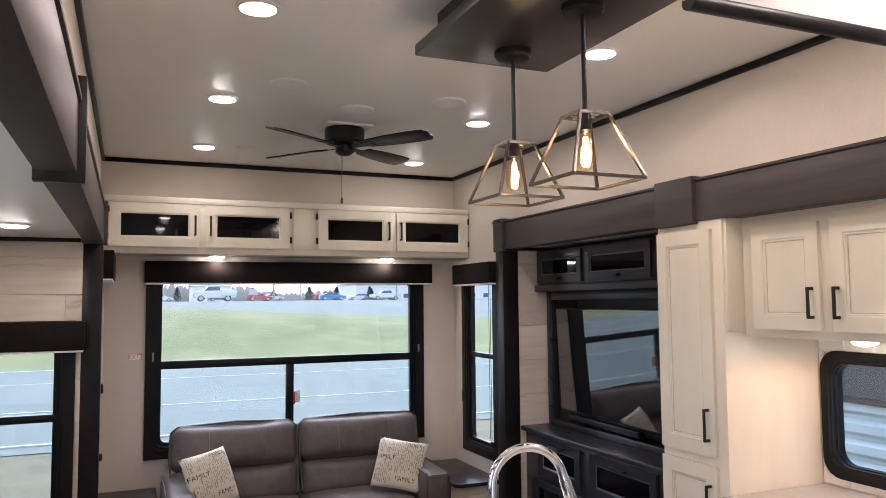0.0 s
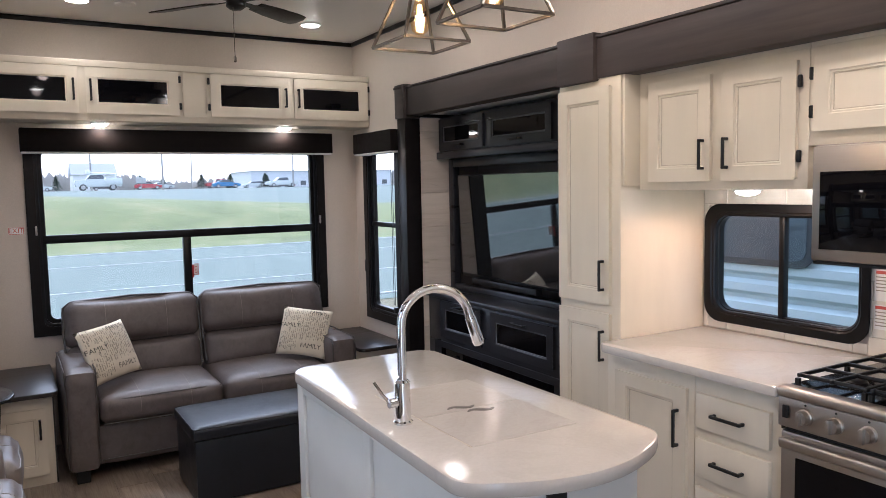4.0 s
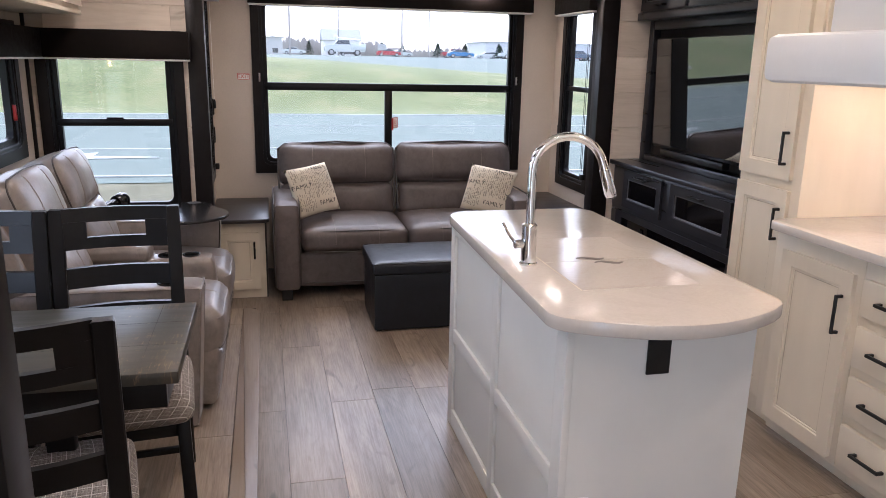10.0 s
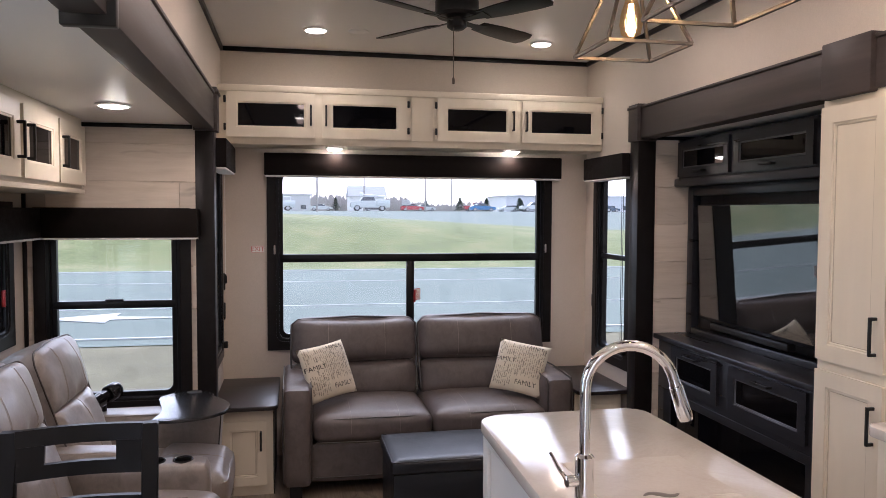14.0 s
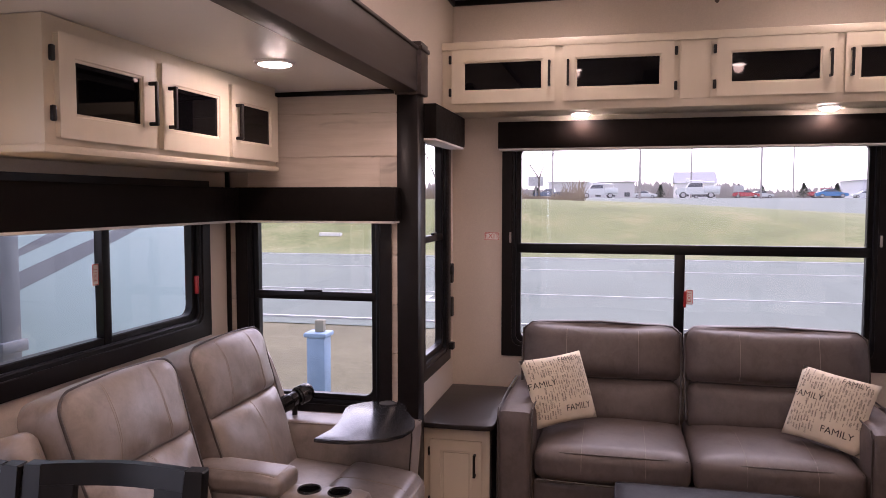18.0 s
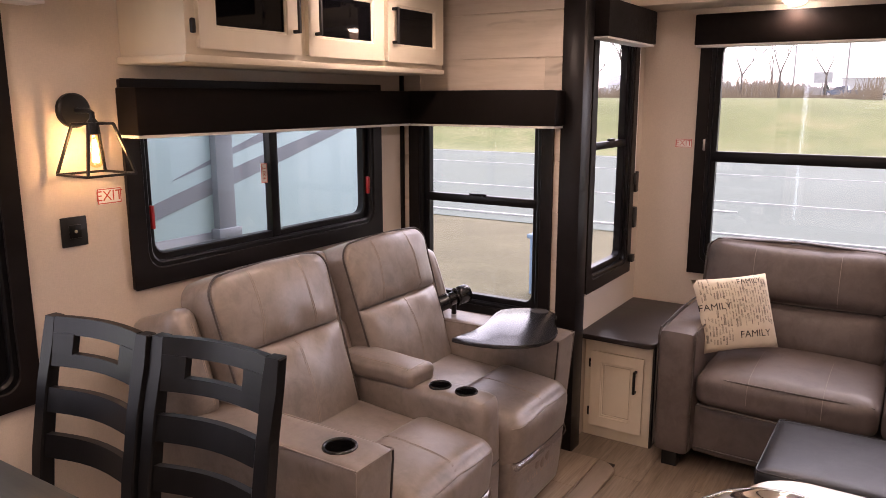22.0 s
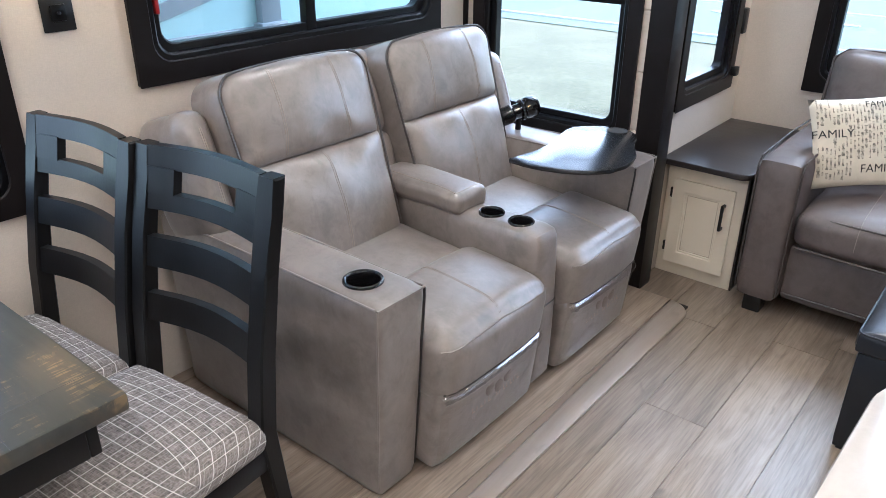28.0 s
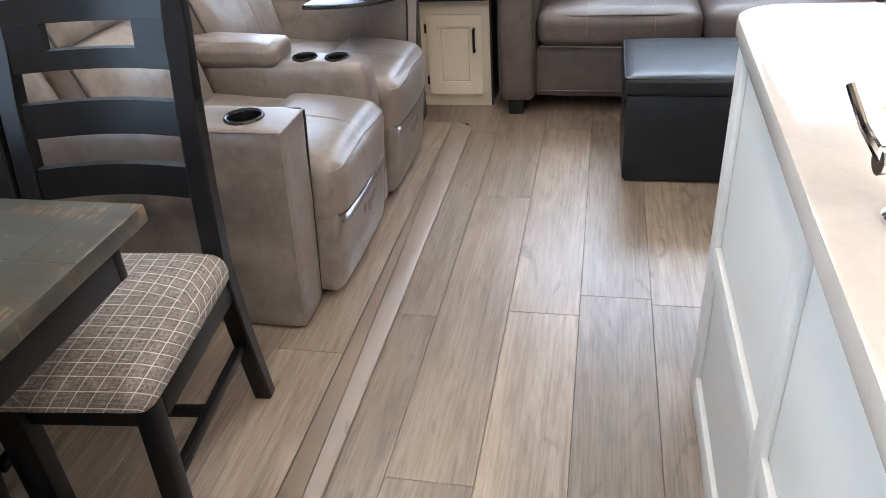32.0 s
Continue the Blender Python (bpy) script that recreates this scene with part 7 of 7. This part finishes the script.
def car(kind, colour, label):
    th = thing("pickup_truck" if kind == "truck" else "utility_truck" if kind == "utility" else "parked_car", label, "truck" if kind != "sedan" else "car", group="vehicles in the car park")
    if kind == "sedan":
        body = [(-2.25, 0.32), (2.2, 0.32), (2.28, 0.55), (2.2, 0.78), (1.1, 0.92), (-1.9, 0.95), (-2.28, 0.85), (-2.3, 0.5)]
        cab = [(1.05, 0.90), (0.35, 1.36), (-0.8, 1.40), (-1.75, 0.94)]
        wheels, wr = (1.42, -1.38), 0.33
    else:
        body = [(-2.85, 0.45), (2.75, 0.45), (2.85, 0.7), (2.8, 1.02), (1.35, 1.15), (-2.85, 1.15)]
        cab = [(1.35, 1.10), (0.65, 1.78), (-0.95, 1.82), (-1.15, 1.12)]
        wheels, wr = (1.80, -1.75), 0.40
    if kind == "utility":
        body = [(-3.1, 0.55), (2.9, 0.55), (3.0, 0.9), (2.9, 1.38), (1.6, 1.52), (-3.1, 1.5)]
        cab = [(1.6, 1.46), (1.05, 2.3), (-0.7, 2.35), (-0.85, 1.5)]
        wheels, wr = (2.0, -1.9), 0.46
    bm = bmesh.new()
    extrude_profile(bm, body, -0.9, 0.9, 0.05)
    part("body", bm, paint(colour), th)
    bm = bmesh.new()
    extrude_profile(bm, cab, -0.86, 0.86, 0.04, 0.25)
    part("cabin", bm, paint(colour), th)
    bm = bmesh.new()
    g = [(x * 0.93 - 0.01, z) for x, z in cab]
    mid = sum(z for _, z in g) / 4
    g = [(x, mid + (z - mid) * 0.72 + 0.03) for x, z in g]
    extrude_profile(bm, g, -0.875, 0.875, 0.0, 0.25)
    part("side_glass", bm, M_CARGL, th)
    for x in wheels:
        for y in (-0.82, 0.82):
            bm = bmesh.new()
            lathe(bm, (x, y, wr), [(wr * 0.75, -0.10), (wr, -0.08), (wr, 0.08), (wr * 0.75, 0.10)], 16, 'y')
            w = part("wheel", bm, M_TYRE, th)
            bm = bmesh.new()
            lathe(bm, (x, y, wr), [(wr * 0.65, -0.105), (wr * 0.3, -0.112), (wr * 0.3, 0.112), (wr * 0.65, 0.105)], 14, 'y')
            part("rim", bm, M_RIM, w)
    if kind == "utility":
        part("tool_body", bx(-3.15, -0.95, -1.05, 1.05, 0.8, 1.75, r=0.04), paint(colour), th)
        bm = bmesh.new()
        tube(bm, [(-2.4, 0, 1.75), (-2.4, 0, 2.35), (1.0, 0.2, 2.6)], 0.10, 8)
        part("boom", bm, paint((0.75, 0.75, 0.74)), th)
        part("bucket", bx(1.0, 1.55, -0.2, 0.5, 2.3, 2.9, r=0.06), paint((0.75, 0.75, 0.74)), th)
    return th


# body colours dulled, part of the haze painted into the vehicles
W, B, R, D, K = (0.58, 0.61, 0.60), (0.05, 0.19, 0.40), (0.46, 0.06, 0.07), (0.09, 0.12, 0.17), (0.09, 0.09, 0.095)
protos = {}
rnd = random.Random(11)
names = {W: "white", B: "bright blue", R: "red", D: "dark blue", K: "black"}
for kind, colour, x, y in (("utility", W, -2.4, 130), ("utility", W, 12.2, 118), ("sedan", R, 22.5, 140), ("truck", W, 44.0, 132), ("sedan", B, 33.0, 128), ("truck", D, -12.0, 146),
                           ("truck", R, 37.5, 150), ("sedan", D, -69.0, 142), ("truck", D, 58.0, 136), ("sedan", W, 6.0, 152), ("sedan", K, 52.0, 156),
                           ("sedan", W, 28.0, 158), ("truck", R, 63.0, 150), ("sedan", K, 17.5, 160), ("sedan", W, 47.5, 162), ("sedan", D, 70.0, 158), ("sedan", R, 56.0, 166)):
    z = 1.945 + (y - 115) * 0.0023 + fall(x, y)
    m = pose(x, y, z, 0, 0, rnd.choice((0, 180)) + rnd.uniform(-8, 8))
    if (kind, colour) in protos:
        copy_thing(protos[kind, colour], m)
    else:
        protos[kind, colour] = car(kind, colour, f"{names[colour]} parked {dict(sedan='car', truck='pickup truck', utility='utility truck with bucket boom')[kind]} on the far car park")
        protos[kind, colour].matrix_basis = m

# trees, poles and low buildings on the skyline
M_BARK = plain("grey_bark", (0.13, 0.11, 0.095), 0.9, vary=0.2)
M_CONIF = plain("conifer_green", (0.022, 0.042, 0.024), 0.9, vary=0.3, scale=1.5)
M_TWIG = plain("bare_twigs", (0.11, 0.095, 0.085), 0.9, vary=0.2)


def conifer():
    th = thing("conifer_tree", "small dark green conifer at the car park", "tree", group="conifers on the skyline")
    bm = bmesh.new()
    tube(bm, [(0, 0, 0), (0, 0, 2.7)], [0.10, 0.02], 6)
    part("trunk", bm, M_BARK, th)
    bm = bmesh.new()
    r = random.Random(3)
    for k in range(420):
        f = r.random() ** 0.8
        z = 0.25 + 2.6 * f
        rad = (1.25 * (1 - f) + 0.06) * r.uniform(0.55, 1.08)
        a = r.uniform(0, 2 * math.pi)
        c = Vector((rad * math.cos(a), rad * math.sin(a), z - 0.15 * rad))
        d = Vector((math.cos(a), math.sin(a), -0.35)) * r.uniform(0.18, 0.34)
        s = Vector((-math.sin(a), math.cos(a), r.uniform(-0.3, 0.3))) * r.uniform(0.07, 0.14)
        bm.faces.new([bm.verts.new(c - d), bm.verts.new(c + s), bm.verts.new(c + d), bm.verts.new(c - s)])
    part("crown", bm, M_CONIF, th, smooth=None)
    return th


cn = conifer()
cn.matrix_basis = pose(33, 146, 1.9)
for x, y, r in ((39, 148, 40), (45, 145, 80), (23, 152, 10), (60, 151, 200), (9, 155, 130), (-16, 160, 30), (82, 160, 70), (51, 163, 15), (30, 168, 220)):
    copy_thing(cn, pose(x, y, 1.9, 0, 0, r))


def bare_tree(seed, height, label="bare grey deciduous tree"):
    th = thing("bare_tree", label, "tree")
    r = random.Random(seed)
    bm = bmesh.new()
    twigs = bmesh.new()
    def grow(p, d, length, rad, depth):
        q = p + d * length
        tube(bm if depth < 3 else twigs, [p, (p + q) / 2 + Vector((r.uniform(-1, 1), r.uniform(-1, 1), 0)) * length * 0.06, q], [rad, rad * 0.82, rad * 0.62], 5 if depth < 2 else 3, False)
        if depth >= 5:
            return
        for _ in range(r.choice((2, 3)) if depth < 4 else 2):
            nd = (d + Vector((r.uniform(-1, 1), r.uniform(-1, 1), r.uniform(-0.2, 0.6))) * 0.62).normalized()
            grow(q, nd, length * r.uniform(0.62, 0.82), rad * 0.6, depth + 1)
    grow(Vector((0, 0, 0)), Vector((0, 0, 1)), height * 0.28, height * 0.018, 0)
    part("trunk", bm, M_BARK, th)
    part("twigs", twigs, M_TWIG, th)
    return th


bt = bare_tree(4, 9.5)
bt.matrix_basis = pose(-30, 70, 1.7)
for x, y, r, s in ((-34, 73, 50, 1), (-38.5, 71, 140, 1), (-26, 78, 230, 1), (-16, 62, 90, 1), (-48, 80, 30, 1), (-60, 84, 300, 1)):
    copy_thing(bt, pose(x, y, 1.7, 0, 0, r))

bs = bare_tree(9, 5.6, "leafless brown brush tree on the crest of the bank")
bs.matrix_basis = pose(-7.5, 56, 1.7)
for x, y, r in ((-10.2, 57.5, 70), (-12.6, 56.2, 190), (-15.5, 58, 20), (-5.2, 60, 250), (-18.5, 57, 120), (-9.0, 62, 310), (-21.5, 59, 80)):
    copy_thing(bs, pose(x, y, 1.7, 0, 0, r))

# dry brush along the crest of the bank: arching twigs in clumps
bm = bmesh.new()
r = random.Random(17)
for k in range(5200):
    x = r.uniform(-46, -1.6)
    y = r.uniform(55.5, 59.5)
    clump = 0.55 + 0.9 * noise.noise(Vector((x * 0.32, y * 0.3, 2)))
    h = max(0.25, r.uniform(0.5, 1.9) * clump)
    z = 1.66 + fall(x, y)
    lean, w = r.uniform(-0.5, 0.5), r.uniform(0.014, 0.032)
    a, b = (x + lean * 0.3, z + h * 0.6), (x + lean, z + h)
    q = [bm.verts.new(p) for p in ((x - w, y, z), (x + w, y, z), (a[0] + w * 0.7, y, a[1]), (a[0] - w * 0.7, y, a[1]), (b[0] + w * 0.3, y, b[1]), (b[0] - w * 0.3, y, b[1]))]
    bm.faces.new((q[0], q[1], q[2], q[3]))
    bm.faces.new((q[3], q[2], q[4], q[5]))
# the dry brown is lightened, with distance haze painted in
solid("brush", bm, plain("hazed_dry_brush", (0.27, 0.215, 0.155), 0.9, vary=0.25, scale=0.6), "dry brown brush on the crest of the bank", "brush", "stuff", smooth=None)

# far woods as one broken band of twigs, haze put into their pale grey
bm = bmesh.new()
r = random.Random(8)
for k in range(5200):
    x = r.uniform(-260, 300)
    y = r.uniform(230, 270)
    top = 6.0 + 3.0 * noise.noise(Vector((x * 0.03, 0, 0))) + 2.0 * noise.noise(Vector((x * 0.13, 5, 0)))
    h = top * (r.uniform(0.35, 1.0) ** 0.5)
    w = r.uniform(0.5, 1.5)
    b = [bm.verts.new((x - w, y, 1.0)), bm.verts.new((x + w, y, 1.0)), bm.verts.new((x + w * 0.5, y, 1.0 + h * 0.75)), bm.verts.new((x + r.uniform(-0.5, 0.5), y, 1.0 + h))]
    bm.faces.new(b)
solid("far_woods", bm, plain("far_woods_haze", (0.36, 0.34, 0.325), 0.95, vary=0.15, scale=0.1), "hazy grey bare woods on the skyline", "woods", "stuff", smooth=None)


def building(x, y, w, d, h, c, label, roof=False):
    th = thing("low_building", label, "building", (x, y, 1.8))
    part("wall", bx(x - w / 2, x + w / 2, y, y + d, 1.8, 1.8 + h), plain("far_wall", c, 0.8, vary=0.05), th)
    if roof:
        bm = bmesh.new()
        z0, z1 = 1.8 + h, 1.8 + h * 1.7
        v = [bm.verts.new(p) for p in ((x - w / 2 - 0.4, y - 0.4, z0), (x + w / 2 + 0.4, y - 0.4, z0), (x + w / 2 + 0.4, y + d, z0), (x - w / 2 - 0.4, y + d, z0), (x - w / 2 - 0.4, y + d / 2, z1), (x + w / 2 + 0.4, y + d / 2, z1))]
        for f in ((0, 1, 5, 4), (2, 3, 4, 5), (0, 4, 3), (1, 2, 5), (0, 3, 2, 1)):
            bm.faces.new([v[i] for i in f])
        part("roof", bm, plain("far_roof", (0.33, 0.34, 0.36), 0.8), th)
    else:
        part("roof", bx(x - w / 2 - 0.3, x + w / 2 + 0.3, y - 0.3, y + d + 0.3, 1.8 + h, 2.05 + h), plain("far_roof", (0.40, 0.41, 0.43), 0.8), th)
    n = max(2, int(w / 3.5))
    for k in range(n):
        xx = x - w / 2 + w * (k + 0.5) / n
        part("window", bx(xx - 0.7, xx + 0.7, y - 0.05, y + 0.02, 2.6, 3.7 if h > 3 else 3.3), M_CARGL, th)
    return th


building(72, 182, 38, 18, 4.2, (0.62, 0.63, 0.65), "long low white commercial building")
building(19, 190, 9, 9, 4.0, (0.70, 0.70, 0.70), "white gabled house behind the car park", True)
building(-6, 200, 22, 12, 4.5, (0.55, 0.55, 0.56), "pale low warehouse on the skyline")
building(-58, 172, 10, 9, 3.2, (0.70, 0.70, 0.69), "white gabled house behind the car park", True)
building(-95, 190, 34, 14, 4.4, (0.60, 0.60, 0.62), "pale low warehouse on the skyline")

# pole grey is lightened so that haze lies in the colour
M_POLE = plain("hazed_weathered_pole", (0.34, 0.32, 0.30), 0.9)
up = thing("utility_pole", "tall weathered utility pole", "pole", group="poles along the skyline")
bm = bmesh.new()
tube(bm, [(0, 0, 0), (0, 0, 10.5)], [0.15, 0.10], 8)
part("pole", bm, M_POLE, up)
part("crossarm", bx(-1.1, 1.1, -0.06, 0.06, 9.6, 9.75), M_POLE, up)
up.matrix_basis = pose(3.5, 100, 1.7)
for x, y in ((12, 125), (20, 112), (-9, 118), (-18, 135), (30, 140), (-30, 116), (42, 120), (-52, 118)):
    copy_thing(up, pose(x, y, 1.7))
for x, y in ((-6.5, 70), (18.0, 118)):
    sg = thing("roadside_sign", "blank white roadside sign board", "sign", (x, y, 1.7))
    part("post", bx(x - 0.05, x + 0.05, y - 0.05, y + 0.05, 1.7, 3.6), M_POLE, sg)
    part("board", bx(x - 0.7, x + 0.7, y - 0.08, y - 0.05, 2.9, 3.8), M_LINE, sg)

# ---- overhead fittings near the start of the walk ----
bh = thing("ceiling_bulkhead", "white ceiling bulkhead with rounded black edge", "bulkhead", (1.6, 1.1, 2.3))
part("face", bx(0.985, XR - 0.002, 1.165, 1.195, 2.31, ZC - 0.032, r=0.004), M_PLWHITE, bh)
bm = bmesh.new()
tube(bm, [(0.99, 1.18, 2.305), (1.6, 1.18, 2.305), (XR - 0.004, 1.18, 2.305)], 0.018, 12)
part("edge", bm, M_BLACK, bh, "rounded black edge")
wc = thing("hanging_cabinet", "white painted hanging cabinet with bottom lip", "cabinet", (1.4, 0.1, 1.52))
part("body", bx(0.588, XR - 0.002, -0.20, 0.375, 1.552, ZC - 0.032, r=0.003), M_PLWHITE, wc)
part("bottom_lip", bx(0.560, XR - 0.002, -0.20, 0.402, 1.520, 1.552, r=0.006), M_PLWHITE, wc)

# ---- floor planks, laid last ----
def planks():
    fl = thing("floor", "grey-brown wood-look vinyl plank floor", "floor", (1, 2, 0), kind="structure")
    W, L = 0.2035, 1.365
    made = {}
    ends = {1: 3.07, 2: 2.465, 4: 3.22}          # where the short joints of some rows lie
    rnd = random.Random(21)
    xs = [0.0605 + W * k for k in range(-1, 15)]
    for k, x0 in enumerate(xs):
        a, b = max(x0, XL), min(x0 + W, KX)
        if b - a < 0.03:
            continue
        off = (YF - ends[k]) % L if k in ends else rnd.random() * L
        y = YF - off
        while y < YR:
            y0, y1 = max(y, YF), min(y + L, YR)
            if y1 - y0 > 0.02 and not (a > XR - 0.1 and y0 > 4.6):
                key = (round(b - a, 3), round(y1 - y0, 3))
                if key not in made:
                    bm = bx(0.0005, b - a - 0.0005, 0.0006, y1 - y0 - 0.0006, -0.006, 0.0, r=0.0009, seg=1)
                    made[key] = finish(bm, "plank", M_FLOOR, None)
                ob = new("plank", made[key])
                ob.parent = fl
                ob.location = Vector((a, y0, 0)) - Vector((1, 2, 0))
            y += L
    # the slide's own raised floor with its rounded edge strip
    sl = thing("floor_slide", "raised wood-look floor of the dining slide with pale edge strip", "floor", (-0.5, 2.7, 0), kind="structure")
    base = bmesh.new()
    slab(base, round_rect(SX, 0.122, SY0, SY1, 0.004), 0.001, 0.006)
    part("deck", base, M_TRIM, sl)
    xs = [0.044 - W * k for k in range(0, 7)]
    for x1 in xs:
        a, b = max(x1 - W, SX), x1
        if b - a < 0.03:
            continue
        off = rnd.random() * L
        y = SY0 - off
        while y < SY1:
            y0, y1 = max(y, SY0), min(y + L, SY1)
            if y1 - y0 > 0.02:
                key = (round(b - a, 3), round(y1 - y0, 3))
                if key not in made:
                    bm = bx(0.0005, b - a - 0.0005, 0.0006, y1 - y0 - 0.0006, -0.006, 0.0, r=0.0009, seg=1)
                    made[key] = finish(bm, "plank", M_FLOOR, None)
                ob = new("plank", made[key])
                ob.parent = sl
                ob.location = Vector((a, y0, 0.012)) - Vector((-0.5, 2.7, 0))
            y += L
    bm = bmesh.new()
    slab(bm, round_rect(0.045, 0.145, SY0, 4.515, (0.095, 0.002, 0.002, 0.002), 8), 0.002, 0.0135, 0.004)
    part("edge_strip", bm, M_STRIP, sl, "smooth pale edge strip with rounded end")


planks()
